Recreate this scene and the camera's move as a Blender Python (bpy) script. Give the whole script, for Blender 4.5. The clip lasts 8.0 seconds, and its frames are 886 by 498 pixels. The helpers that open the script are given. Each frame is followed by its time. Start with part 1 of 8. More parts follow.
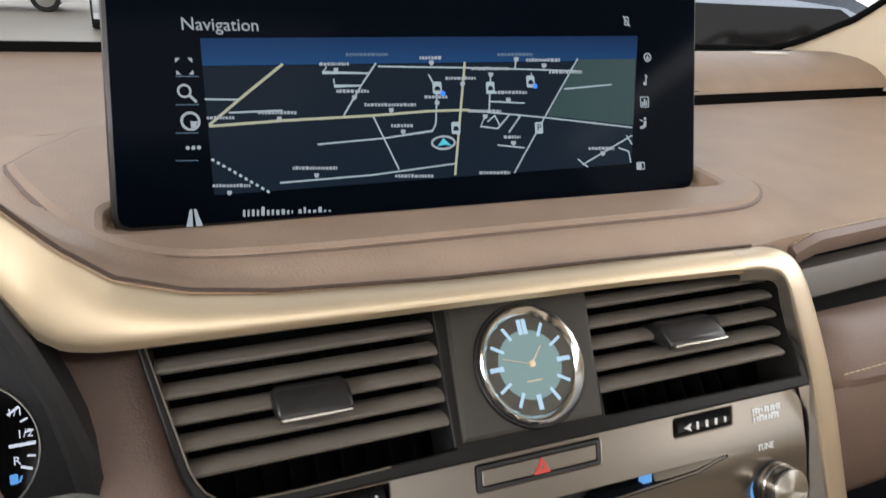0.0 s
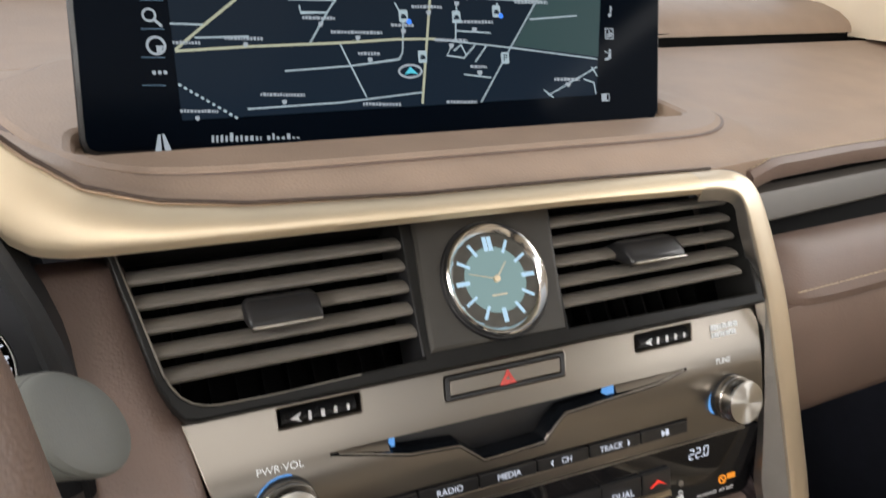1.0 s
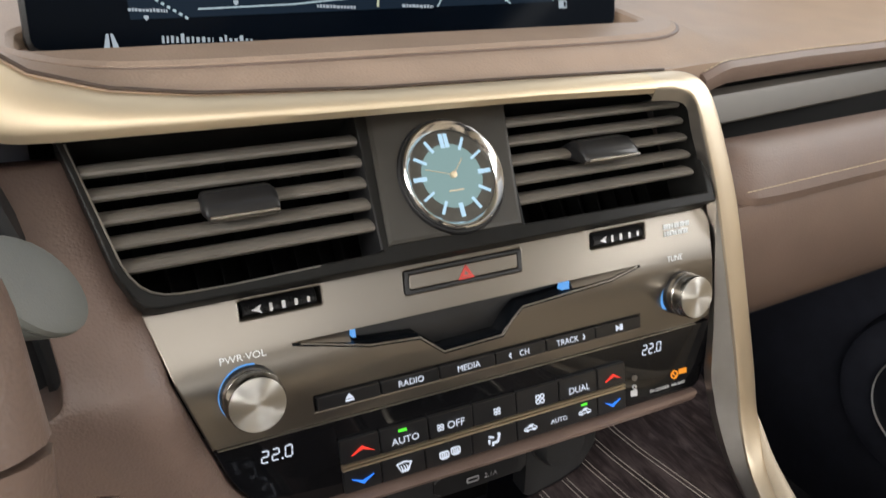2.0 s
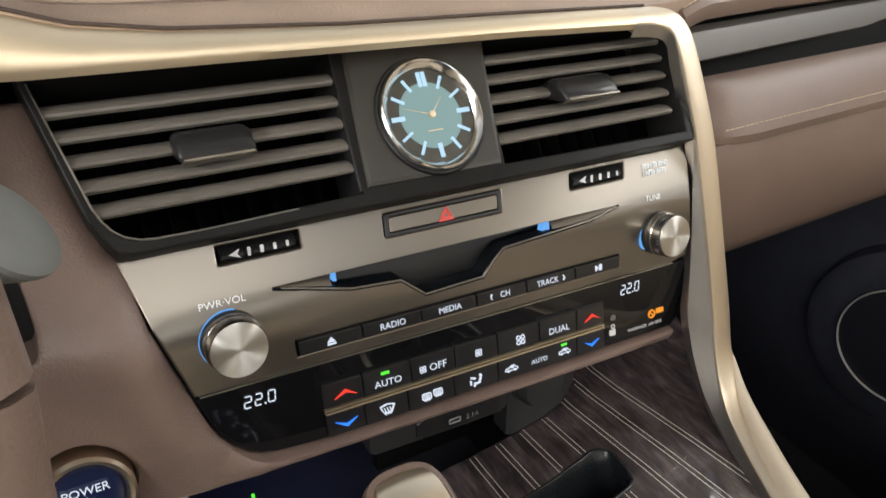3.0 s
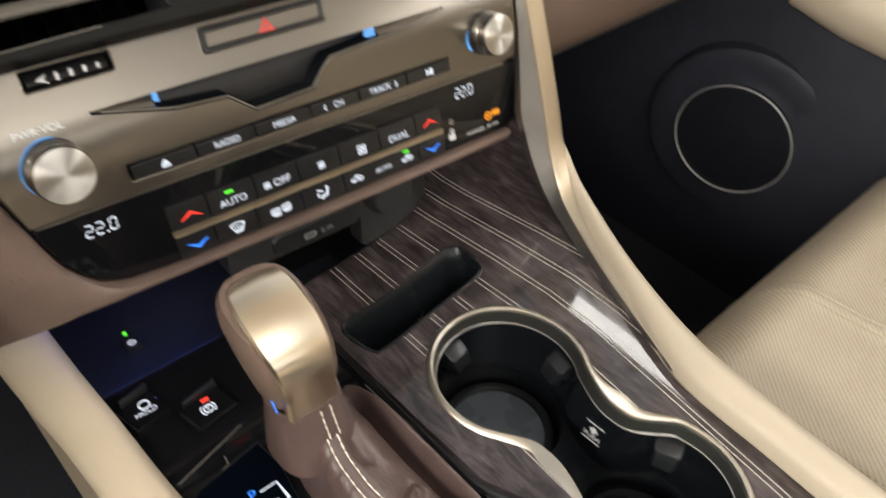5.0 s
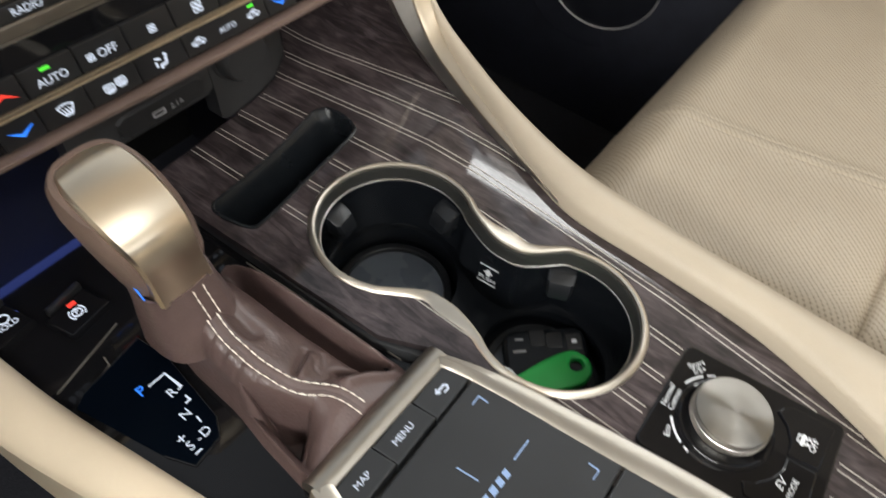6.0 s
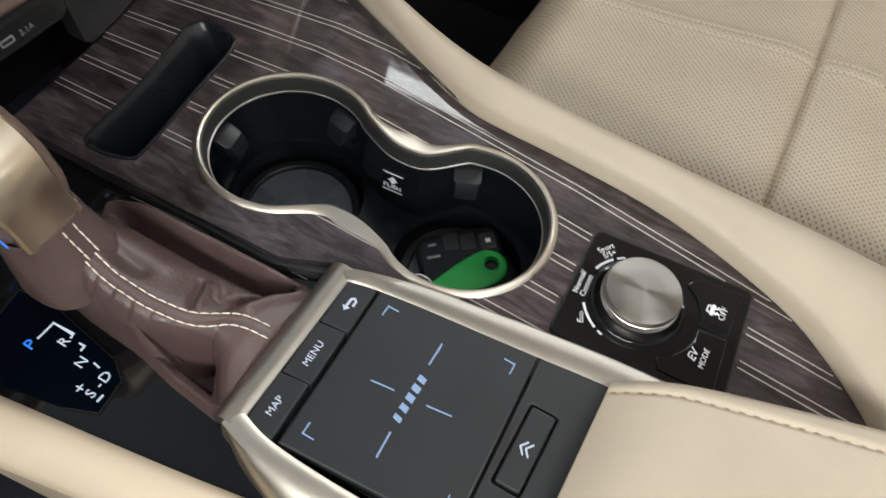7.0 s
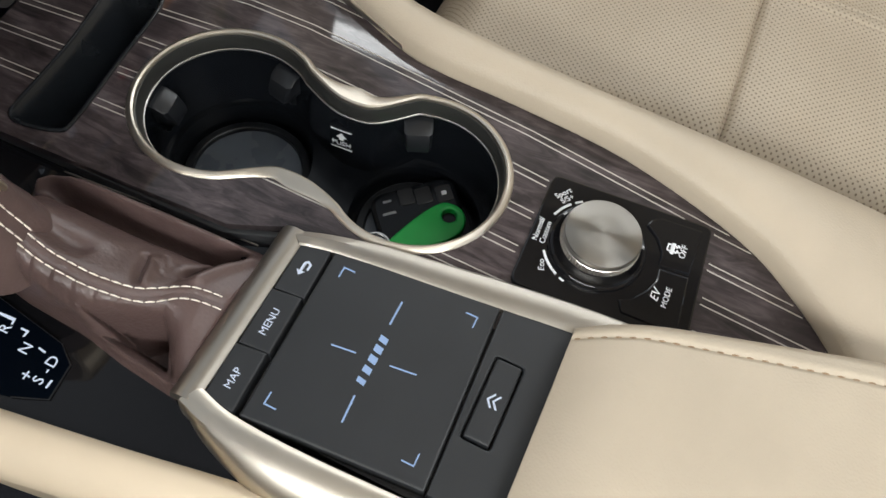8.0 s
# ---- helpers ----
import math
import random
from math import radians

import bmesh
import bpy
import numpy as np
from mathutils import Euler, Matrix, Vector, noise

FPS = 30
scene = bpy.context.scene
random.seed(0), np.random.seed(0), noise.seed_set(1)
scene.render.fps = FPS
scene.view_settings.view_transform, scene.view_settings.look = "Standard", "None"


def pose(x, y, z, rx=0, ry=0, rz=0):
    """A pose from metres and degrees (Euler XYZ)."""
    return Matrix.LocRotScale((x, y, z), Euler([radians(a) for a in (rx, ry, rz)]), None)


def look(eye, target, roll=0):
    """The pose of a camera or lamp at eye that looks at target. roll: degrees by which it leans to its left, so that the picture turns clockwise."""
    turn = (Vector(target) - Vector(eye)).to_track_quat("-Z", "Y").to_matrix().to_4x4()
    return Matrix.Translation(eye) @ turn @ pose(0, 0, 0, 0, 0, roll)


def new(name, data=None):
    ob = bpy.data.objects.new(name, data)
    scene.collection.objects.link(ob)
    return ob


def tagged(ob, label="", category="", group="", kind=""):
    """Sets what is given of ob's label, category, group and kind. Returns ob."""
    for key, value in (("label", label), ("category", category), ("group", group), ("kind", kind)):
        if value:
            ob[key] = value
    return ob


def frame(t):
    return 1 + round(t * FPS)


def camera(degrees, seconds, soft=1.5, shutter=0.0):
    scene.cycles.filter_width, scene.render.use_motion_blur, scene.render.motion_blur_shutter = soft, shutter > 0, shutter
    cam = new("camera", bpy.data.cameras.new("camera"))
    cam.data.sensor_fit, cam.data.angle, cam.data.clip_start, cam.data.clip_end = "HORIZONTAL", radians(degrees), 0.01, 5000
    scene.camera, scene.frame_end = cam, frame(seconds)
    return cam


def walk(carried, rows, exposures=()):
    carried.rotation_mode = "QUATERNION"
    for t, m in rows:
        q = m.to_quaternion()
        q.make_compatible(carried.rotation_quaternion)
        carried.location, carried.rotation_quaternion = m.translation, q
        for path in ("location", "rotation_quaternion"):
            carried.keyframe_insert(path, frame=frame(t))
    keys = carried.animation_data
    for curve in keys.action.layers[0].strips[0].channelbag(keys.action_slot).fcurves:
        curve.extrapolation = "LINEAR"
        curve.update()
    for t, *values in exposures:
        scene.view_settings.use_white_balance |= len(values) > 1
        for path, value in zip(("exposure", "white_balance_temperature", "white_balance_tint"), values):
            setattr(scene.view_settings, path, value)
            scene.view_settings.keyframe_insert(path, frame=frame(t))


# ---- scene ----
cam = camera(63.2, 8.0, shutter=0.5)
PATH = [
    (0, (-0.172, -0.199, 0.859), (0.602, 1.496, 0.132), 3.3),
    (0.5, (-0.173, -0.208, 0.849), (0.623, 1.461, 0.089), 3.3),
    (1, (-0.173, -0.218, 0.84), (0.645, 1.419, 0.034), 3.3),
    (1.5, (-0.174, -0.235, 0.827), (0.675, 1.353, -0.042), 3.5),
    (2, (-0.174, -0.235, 0.819), (0.7, 1.303, -0.113), 3.6),
    (3.5, (-0.178, -0.231, 0.812), (0.759, 1.152, -0.288), 4.2),
    (4, (-0.179, -0.233, 0.812), (0.782, 1.084, -0.347), 4.3),
    (4.5, (-0.182, -0.25, 0.809), (0.809, 0.968, -0.43), 4.6),
    (5, (-0.173, -0.27, 0.805), (0.87, 0.768, -0.549), 5.2),
    (5.2, (-0.169, -0.272, 0.802), (0.888, 0.681, -0.602), 5.7),
    (6.3, (-0.154, -0.289, 0.775), (0.88, 0.309, -0.829), 5.9),
    (6.5, (-0.15, -0.293, 0.774), (0.864, 0.254, -0.861), 6.0),
    (7, (-0.142, -0.299, 0.766), (0.843, 0.142, -0.917), 6.6),
    (7.5, (-0.138, -0.301, 0.761), (0.818, 0.059, -0.958), 7.3),
    (8, (-0.135, -0.301, 0.758), (0.8, 0.001, -0.984), 8.1),
]
walk(cam, [(t, look(eye, target, roll)) for t, eye, target, roll in PATH],
     exposures=[(0.0, -0.06, 6550, 11), (2.0, 0.08, 6500, 9), (3.5, 0.17, 6500, 8), (5.0, 0.37, 6800, 8), (6.5, 0.05, 6250, 7), (8.0, -0.04, 6250, 7)])

# ---- light: a bright hall outside the windows; an unseen roof opening and lamps are added ----
world = bpy.data.worlds.new("hall_light")
scene.world = world
world.use_nodes = True
wn = world.node_tree.nodes
wl = world.node_tree.links
wbg = wn["Background"]
wgrad = wn.new("ShaderNodeTexCoord")
wsep = wn.new("ShaderNodeSeparateXYZ")
wramp = wn.new("ShaderNodeValToRGB")
wl.new(wgrad.outputs["Generated"], wsep.inputs[0])
wl.new(wsep.outputs["Z"], wramp.inputs[0])
wramp.color_ramp.elements[0].color = (0.90, 0.90, 0.90, 1)
wramp.color_ramp.elements[1].color = (0.13, 0.135, 0.145, 1)
wmid = wramp.color_ramp.elements.new(0.32)
wmid.color = (0.92, 0.95, 1.0, 1)
wl.new(wramp.outputs[0], wbg.inputs[0])
wbg.inputs[1].default_value = 1.75


def area_lamp(name, eye, target, w, h, power, colour):
    data = bpy.data.lights.new(name, "AREA")
    data.shape, data.size, data.size_y, data.energy, data.color = "RECTANGLE", w, h, power, colour
    ob = new(name, data)
    ob.matrix_world = look(eye, target)
    return ob


area_lamp("passenger_window_light", (0.704, -0.21, 0.9846), (0.704 - 0.89, -0.21, 0.9846 - 0.46), 0.84, 0.145, 0.90, (1.0, 0.98, 0.95))
# Added narrow lamp, shaped to draw the glint on the lacquered wood.
area_lamp("wood_glint_strip", (0.6628, -0.21, 1.0647), (0.6628 - 0.89, -0.21, 1.0647 - 0.46), 0.84, 0.032, 1.3, (1.0, 0.99, 0.97))
# Added fill lamp in an unseen roof opening, brightens the head unit's upper strip.
area_lamp("roof_fill_light", (-0.14, -0.86, 1.335), (-0.14, -0.86, 0.0), 0.70, 0.56, 3.4, (1.0, 0.97, 0.93))
area_lamp("driver_window_light", (-0.697, -0.52, 0.994), (-0.697 + 0.89, -0.52, 0.994 - 0.46), 1.20, 0.16, 11.5, (1.0, 0.97, 0.93))
area_lamp("rear_window_light", (0.0, -2.1, 1.12), (0.0, -0.3, 0.6), 1.0, 0.30, 0.9, (1.0, 0.98, 0.95))
area_lamp("footwell_glow", (-0.085, 0.105, 0.52), (-0.085, 0.108, 0.40), 0.09, 0.02, 0.020, (0.16, 0.24, 1.0))
scene.view_settings.exposure = 0.0

# ---- helpers for building ----
from mathutils.geometry import tessellate_polygon


def thing(name, place, label, category, group="", kind=""):
    ob = new(name)
    ob.empty_display_size = 0.02
    ob.location = place
    return tagged(ob, label, category, group, kind)


def wpose(ob):
    m = Matrix.Translation(ob.location) if ob.parent is None else wpose(ob.parent) @ Matrix.Translation(ob.location)
    return m


def index_faces(bm):
    bm.faces.index_update()
    return bm.faces


def mesh_of(name, bm, mat, smooth=True):
    flats = [f.index for f in index_faces(bm) if f.tag]
    bm.edges.index_update()
    sharp = [e.index for e in bm.edges if not e.smooth]
    bmesh.ops.recalc_face_normals(bm, faces=bm.faces[:])
    me = bpy.data.meshes.new(name)
    bm.to_mesh(me)
    bm.free()
    mats = mat if isinstance(mat, (list, tuple)) else [mat]
    for m in mats:
        me.materials.append(m)
    if smooth:
        for p in me.polygons:
            p.use_smooth = True
        me.set_sharp_from_angle(angle=radians(32))
        for i in sharp:
            me.edges[i].use_edge_sharp = True
        for i in flats:
            me.polygons[i].use_smooth = False
    return me


def part(name, bm, mat, parent=None, label="", smooth=True, matrix=None):
    """One mesh object under a thing or a part. Vertices come in world places, or in the frame of matrix."""
    me = mesh_of(name, bm, mat, smooth)
    ob = new(name, me)
    if matrix is None:
        n = len(me.vertices)
        co = np.empty(n * 3, dtype=np.float32)
        me.vertices.foreach_get("co", co)
        co = co.reshape(-1, 3)
        mid = (co.min(0) + co.max(0)) / 2
        me.vertices.foreach_set("co", (co - mid).ravel())
        me.update()
        base = Matrix.Translation(Vector([float(c) for c in mid]))
    else:
        base = matrix
    if parent is not None:
        ob.parent = parent
        ob.matrix_parent_inverse = Matrix.Identity(4)
        up = parent
        chain = Matrix.Identity(4)
        while up is not None:
            chain = up.matrix_basis @ chain
            up = up.parent
        ob.matrix_basis = chain.inverted() @ base
    else:
        ob.matrix_basis = base
    if label:
        ob["label"] = label
    return ob


def solo(name, bm, mat, label, category, group="", kind="", smooth=True, matrix=None):
    return tagged(part(name, bm, mat, None, "", smooth, matrix), label, category, group, kind)


IDENT = lambda u, v, n: Vector((u, v, n))


def frame_map(o, tilt, warp=False):
    a = radians(tilt)
    av, nn = Vector((0, math.sin(a), math.cos(a))), Vector((0, -math.cos(a), math.sin(a)))
    o = Vector(o)

    def f(u, v, n):
        if warp:
            v = v - u * (0.007 + (0.1 - v) * 0.28)
        return o + Vector((u, 0, 0)) + av * v + nn * n
    return f


FLAT = frame_map((0, 0.012, 0.55), 17, True)


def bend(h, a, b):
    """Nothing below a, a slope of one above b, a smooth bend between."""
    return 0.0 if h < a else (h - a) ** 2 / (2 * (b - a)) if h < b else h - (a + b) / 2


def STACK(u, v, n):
    """The head unit's face: bent at the slot, upper strip leaning back, panel below more upright, both shifted along
    the camera's sight line to fit its view.
    """
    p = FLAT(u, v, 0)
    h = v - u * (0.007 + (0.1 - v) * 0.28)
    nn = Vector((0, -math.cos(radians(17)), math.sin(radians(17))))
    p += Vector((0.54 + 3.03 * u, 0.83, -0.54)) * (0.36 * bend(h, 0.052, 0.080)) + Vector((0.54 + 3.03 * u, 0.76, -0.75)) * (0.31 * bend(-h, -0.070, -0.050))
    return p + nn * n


VENT = frame_map(FLAT(0, 0.106, 0), 40)               # the leaning face with the vents and the clock
SCREEN = frame_map((0, 0.183, 0.745), 18)              # the display glass
DECK = lambda u, v, n: Vector((u, v, 0.455 + n))       # the wooden console top
PAD = lambda u, v, n: Vector((u, v, 0.452 + n))


def rrect(cx, cy, w, h, r, seg=4):
    out = []
    r = min(r, w / 2, h / 2)
    for sx, sy, a0 in ((1, 1, 0), (-1, 1, 90), (-1, -1, 180), (1, -1, 270)):
        for i in range(seg + 1):
            a = radians(a0 + 90 * i / seg)
            out.append((cx + sx * (w / 2 - r) + r * math.cos(a), cy + sy * (h / 2 - r) + r * math.sin(a)))
    return out


def circle(cx, cy, r, seg=40):
    return [(cx + r * math.cos(2 * math.pi * i / seg), cy + r * math.sin(2 * math.pi * i / seg)) for i in range(seg)]


def area2(p):
    return sum(p[i - 1][0] * p[i][1] - p[i][0] * p[i - 1][1] for i in range(len(p))) / 2


def ccw(p):
    return list(p) if area2(p) > 0 else list(reversed(p))


def soften(poly, r, seg=4):
    """An outline with its corners rounded."""
    out, k = [], len(poly)
    for i in range(k):
        p, a, b = Vector(poly[i]), Vector(poly[i - 1]), Vector(poly[(i + 1) % k])
        q = min(r, (a - p).length * 0.45, (b - p).length * 0.45)
        s0, s1 = p + (a - p).normalized() * q, p + (b - p).normalized() * q
        for j in range(seg + 1):
            t = j / seg
            out.append(tuple(s0 * (1 - t) ** 2 + p * 2 * t * (1 - t) + s1 * t * t))
    return out


def inset(p, d):
    """A counter-clockwise outline moved inward by d."""
    out, k = [], len(p)
    for i in range(k):
        a, b, c = Vector(p[i - 1]), Vector(p[i]), Vector(p[(i + 1) % k])
        e1, e2 = (b - a), (c - b)
        e1 = e1.normalized() if e1.length > 1e-9 else e2.normalized()
        e2 = e2.normalized() if e2.length > 1e-9 else e1
        n1, n2 = Vector((-e1.y, e1.x)), Vector((-e2.y, e2.x))
        m = n1 + n2
        m = m / max(0.35, m.dot(n1)) if m.length > 1e-6 else n1
        out.append((b.x + m.x * d, b.y + m.y * d))
    return out


def spline(pts, n=8, closed=False):
    """Catmull-Rom through points of any dimension."""
    k, out = len(pts), []
    P = [Vector(p) for p in pts]
    for i in range(k if closed else k - 1):
        p1, p2 = P[i], P[(i + 1) % k]
        p0 = P[i - 1] if (closed or i > 0) else p1 + (p1 - p2)
        p3 = P[(i + 2) % k] if (closed or i + 2 < k) else p2 + (p2 - p1)
        for j in range(n):
            t = j / n
            out.append(0.5 * (2 * p1 + (p2 - p0) * t + (2 * p0 - 5 * p1 + 4 * p2 - p3) * t * t + (3 * p1 - p0 - 3 * p2 + p3) * t ** 3))
    if not closed:
        out.append(P[-1])
    return [tuple(p) for p in out]


def fill(bm, loops, up=True):
    """Faces over an outline with holes; loops of BMVerts with their 2D places."""
    flat = [v for lp, _ in loops for v in lp]
    tris = tessellate_polygon([[Vector((x, y, 0)) for x, y in co] for _, co in loops])
    made = []
    for t in tris:
        try:
            made.append(bm.faces.new([flat[i] for i in t]))
        except ValueError:
            pass
    norms = []
    for f in made:
        f.normal_update()
        if f.calc_area() > 1e-10:
            norms.append(f.normal)
    if norms and min(abs(n.dot(norms[0])) for n in norms) > 0.9995:
        for f in made:
            f.tag = True


def bridge(bm, a, b, closed=True):
    k = len(a)
    for i in range(k if closed else k - 1):
        j = (i + 1) % k
        try:
            bm.faces.new((a[i], a[j], b[j], b[i]))
        except ValueError:
            pass


def prism(bm, outline, n0, n1, f=IDENT, bevel=0.0, holes=(), back=True):
    """An outline raised from n0 to n1 in the frame f, with a rounded upper edge and holes right through."""
    o = ccw(outline)
    hs = [ccw(h) for h in holes]
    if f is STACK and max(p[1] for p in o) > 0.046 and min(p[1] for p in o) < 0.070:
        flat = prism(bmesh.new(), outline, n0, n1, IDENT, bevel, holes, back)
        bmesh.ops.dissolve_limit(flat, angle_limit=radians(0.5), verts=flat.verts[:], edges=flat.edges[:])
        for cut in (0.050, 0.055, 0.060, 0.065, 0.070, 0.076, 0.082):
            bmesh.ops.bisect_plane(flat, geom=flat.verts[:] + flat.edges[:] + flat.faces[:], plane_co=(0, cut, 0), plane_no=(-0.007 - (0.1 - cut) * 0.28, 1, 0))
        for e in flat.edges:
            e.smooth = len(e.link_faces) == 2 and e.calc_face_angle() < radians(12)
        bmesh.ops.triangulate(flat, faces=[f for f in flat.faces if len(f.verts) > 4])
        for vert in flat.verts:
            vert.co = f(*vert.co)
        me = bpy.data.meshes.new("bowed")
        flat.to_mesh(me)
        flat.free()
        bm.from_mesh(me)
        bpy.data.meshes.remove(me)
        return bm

    def ring(p, n):
        return [bm.verts.new(f(x, y, n)) for x, y in p]
    tops, bottoms = [], []
    for idx, p in enumerate([o] + hs):
        sgn = 1 if idx == 0 else -1
        low = ring(p, n0)
        bottoms.append((low, p))
        if bevel:
            prev = ring(p, n1 - bevel)
            bridge(bm, low, prev)
            for s, c in ((0.3, 0.71), (1.0, 1.0)):
                q = inset(p, sgn * bevel * s)
                nxt = ring(q, n1 - bevel + bevel * c)
                bridge(bm, prev, nxt)
                prev = nxt
            tops.append((prev, q))
        else:
            top = ring(p, n1)
            bridge(bm, low, top)
            tops.append((top, p))
    fill(bm, tops)
    if bevel:
        for loop, _ in tops:
            for i, v in enumerate(loop):
                e = bm.edges.get((loop[i - 1], v))
                if e:
                    e.smooth = False
    if back:
        fill(bm, bottoms)
    return bm


def slab(outline, n0, n1, f=IDENT, bevel=0.0, holes=(), back=True):
    return prism(bmesh.new(), outline, n0, n1, f, bevel, holes, back)


def loft(rings, caps=True, closed=True, bm=None):
    """Skin over rings of places."""
    bm = bm or bmesh.new()
    vr = [[bm.verts.new(p) for p in r] for r in rings]
    for a, b in zip(vr, vr[1:]):
        bridge(bm, a, b, closed)
    if caps:
        for r in (vr[0], vr[-1]):
            try:
                bm.faces.new(r)
            except ValueError:
                pass
    return bm


def tube(path, r, seg=8, bm=None, flat=1.0):
    """A round bar along a path; r a number or one for each point."""
    P = [Vector(p) for p in path]
    rings, side = [], None
    for i, p in enumerate(P):
        d = (P[min(i + 1, len(P) - 1)] - P[max(i - 1, 0)]).normalized()
        if side is None:
            side = d.cross(Vector((0, 0, 1)))
            if side.length < 1e-3:
                side = d.cross(Vector((1, 0, 0)))
        side = (side - d * side.dot(d)).normalized()
        up = d.cross(side)
        rr = r[i] if isinstance(r, (list, tuple)) else r
        rings.append([p + side * (rr * math.cos(2 * math.pi * k / seg)) + up * (rr * flat * math.sin(2 * math.pi * k / seg)) for k in range(seg)])
    return loft(rings, True, True, bm)


def lathe(profile, seg=48, bm=None):
    """Profile of (radius, height) turned round the z axis, closed at both ends."""
    return loft([[Vector((r * math.cos(2 * math.pi * k / seg), r * math.sin(2 * math.pi * k / seg), z)) for k in range(seg)] for r, z in profile], True, True, bm)


def axes(place, f, u, v, n=0.0):
    """A matrix whose z axis is the normal of the frame f at (u, v)."""
    p = f(u, v, n)
    x = (f(u + 0.001, v, n) - p).normalized()
    z = (f(u, v, n + 0.001) - p).normalized()
    y = z.cross(x)
    m = Matrix((x, y, z)).transposed().to_4x4()
    m.translation = p
    return m


def words(bm, text, f, u, v, size, n=0.0004, thick=0.0002, align="CENTER", wide=1.0, slant=0.0):
    cu = bpy.data.curves.new("lettering", "FONT")
    cu.body, cu.size, cu.align_x, cu.align_y, cu.resolution_u, cu.shear = text, size * 1.38, align, "CENTER", 3, slant
    cu.extrude = thick / 2
    ob = bpy.data.objects.new("lettering", cu)
    me = bpy.data.meshes.new_from_object(ob)
    start = len(bm.verts)
    bm.from_mesh(me)
    bm.verts.ensure_lookup_table()
    for vert in bm.verts[start:]:
        x, y, z = vert.co
        vert.co = f(u + x * wide, v + y, n + z)
    bpy.data.objects.remove(ob)
    bpy.data.curves.remove(cu)
    bpy.data.meshes.remove(me)
    return bm


def letters(text, *a, **k):
    return words(bmesh.new(), text, *a, **k)


def stroke(bm, pts, w, f, n0=0.0002, n1=0.0005):
    """A flat line of width w along 2D points, as thin raised print."""
    P = [Vector(p) for p in pts]
    L, R = [], []
    for i, p in enumerate(P):
        d = P[min(i + 1, len(P) - 1)] - P[max(i - 1, 0)]
        d = d.normalized() if d.length > 1e-9 else Vector((1, 0))
        s = Vector((-d.y, d.x)) * (w / 2)
        if 0 < i < len(P) - 1:
            e = (P[i + 1] - p).normalized()
            c = max(0.5, abs(d.dot(e)))
            s = s / c
        L.append(p + s)
        R.append(p - s)
    for i in range(len(P) - 1):
        prism(bm, [tuple(L[i]), tuple(R[i]), tuple(R[i + 1]), tuple(L[i + 1])], n0, n1, f)
    return bm

# ---- materials ----
def base_material(name, colour, rough=0.5, metal=0.0, coat=0.0, spec=0.5):
    m = bpy.data.materials.new(name)
    m.use_nodes = True
    b = m.node_tree.nodes["Principled BSDF"]
    b.inputs["Base Color"].default_value = (*colour, 1)
    b.inputs["Roughness"].default_value = rough
    b.inputs["Metallic"].default_value = metal
    b.inputs["Coat Weight"].default_value = coat
    b.inputs["Coat Roughness"].default_value = 0.04
    b.inputs["Specular IOR Level"].default_value = spec
    return m, m.node_tree.nodes, m.node_tree.links, b


def vary(m, colour, amount, scale, rough=None, rough_amount=0.0, bump=0.0, bump_scale=400.0, detail=4.0, stretch=(1, 1, 1)):
    """Two scales of variation: slow stains in colour and gloss, fine grain as relief."""
    nt, b = m.node_tree, m.node_tree.nodes["Principled BSDF"]
    geo = nt.nodes.new("ShaderNodeNewGeometry")
    mp = nt.nodes.new("ShaderNodeMapping")
    mp.inputs["Scale"].default_value = stretch
    nt.links.new(geo.outputs["Position"], mp.inputs["Vector"])
    n1 = nt.nodes.new("ShaderNodeTexNoise")
    n1.inputs["Scale"].default_value, n1.inputs["Detail"].default_value = scale, detail
    nt.links.new(mp.outputs[0], n1.inputs["Vector"])
    ramp = nt.nodes.new("ShaderNodeValToRGB")
    lo, hi = [c * (1 - amount) for c in colour], [min(1, c * (1 + amount)) for c in colour]
    ramp.color_ramp.elements[0].position, ramp.color_ramp.elements[1].position = 0.3, 0.7
    ramp.color_ramp.elements[0].color, ramp.color_ramp.elements[1].color = (*lo, 1), (*hi, 1)
    nt.links.new(n1.outputs["Fac"], ramp.inputs[0])
    nt.links.new(ramp.outputs[0], b.inputs["Base Color"])
    if rough is not None:
        mr = nt.nodes.new("ShaderNodeMapRange")
        mr.inputs["To Min"].default_value, mr.inputs["To Max"].default_value = max(0.02, rough - rough_amount), rough + rough_amount
        nt.links.new(n1.outputs["Fac"], mr.inputs["Value"])
        nt.links.new(mr.outputs[0], b.inputs["Roughness"])
    if bump:
        n2 = nt.nodes.new("ShaderNodeTexVoronoi")
        n2.feature = "SMOOTH_F1"
        n2.inputs["Scale"].default_value = bump_scale
        nt.links.new(mp.outputs[0], n2.inputs["Vector"])
        bp = nt.nodes.new("ShaderNodeBump")
        bp.inputs["Strength"].default_value, bp.inputs["Distance"].default_value = bump, 0.0006
        nt.links.new(n2.outputs["Distance"], bp.inputs["Height"])
        nt.links.new(bp.outputs[0], b.inputs["Normal"])
    return m


def simple(name, colour, rough=0.5, metal=0.0, coat=0.0, amount=0.08, scale=60.0, bump=0.0, bump_scale=500.0, ra=0.05, spec=0.5):
    m, *_ = base_material(name, colour, rough, metal, coat, spec)
    return vary(m, colour, amount, scale, rough, ra, bump, bump_scale)


def lit(name, colour, strength):
    m, nodes, links, b = base_material(name, (0.02, 0.02, 0.02), 0.4, spec=0.1)
    b.inputs["Emission Color"].default_value = (*colour, 1)
    b.inputs["Emission Strength"].default_value = strength
    return m


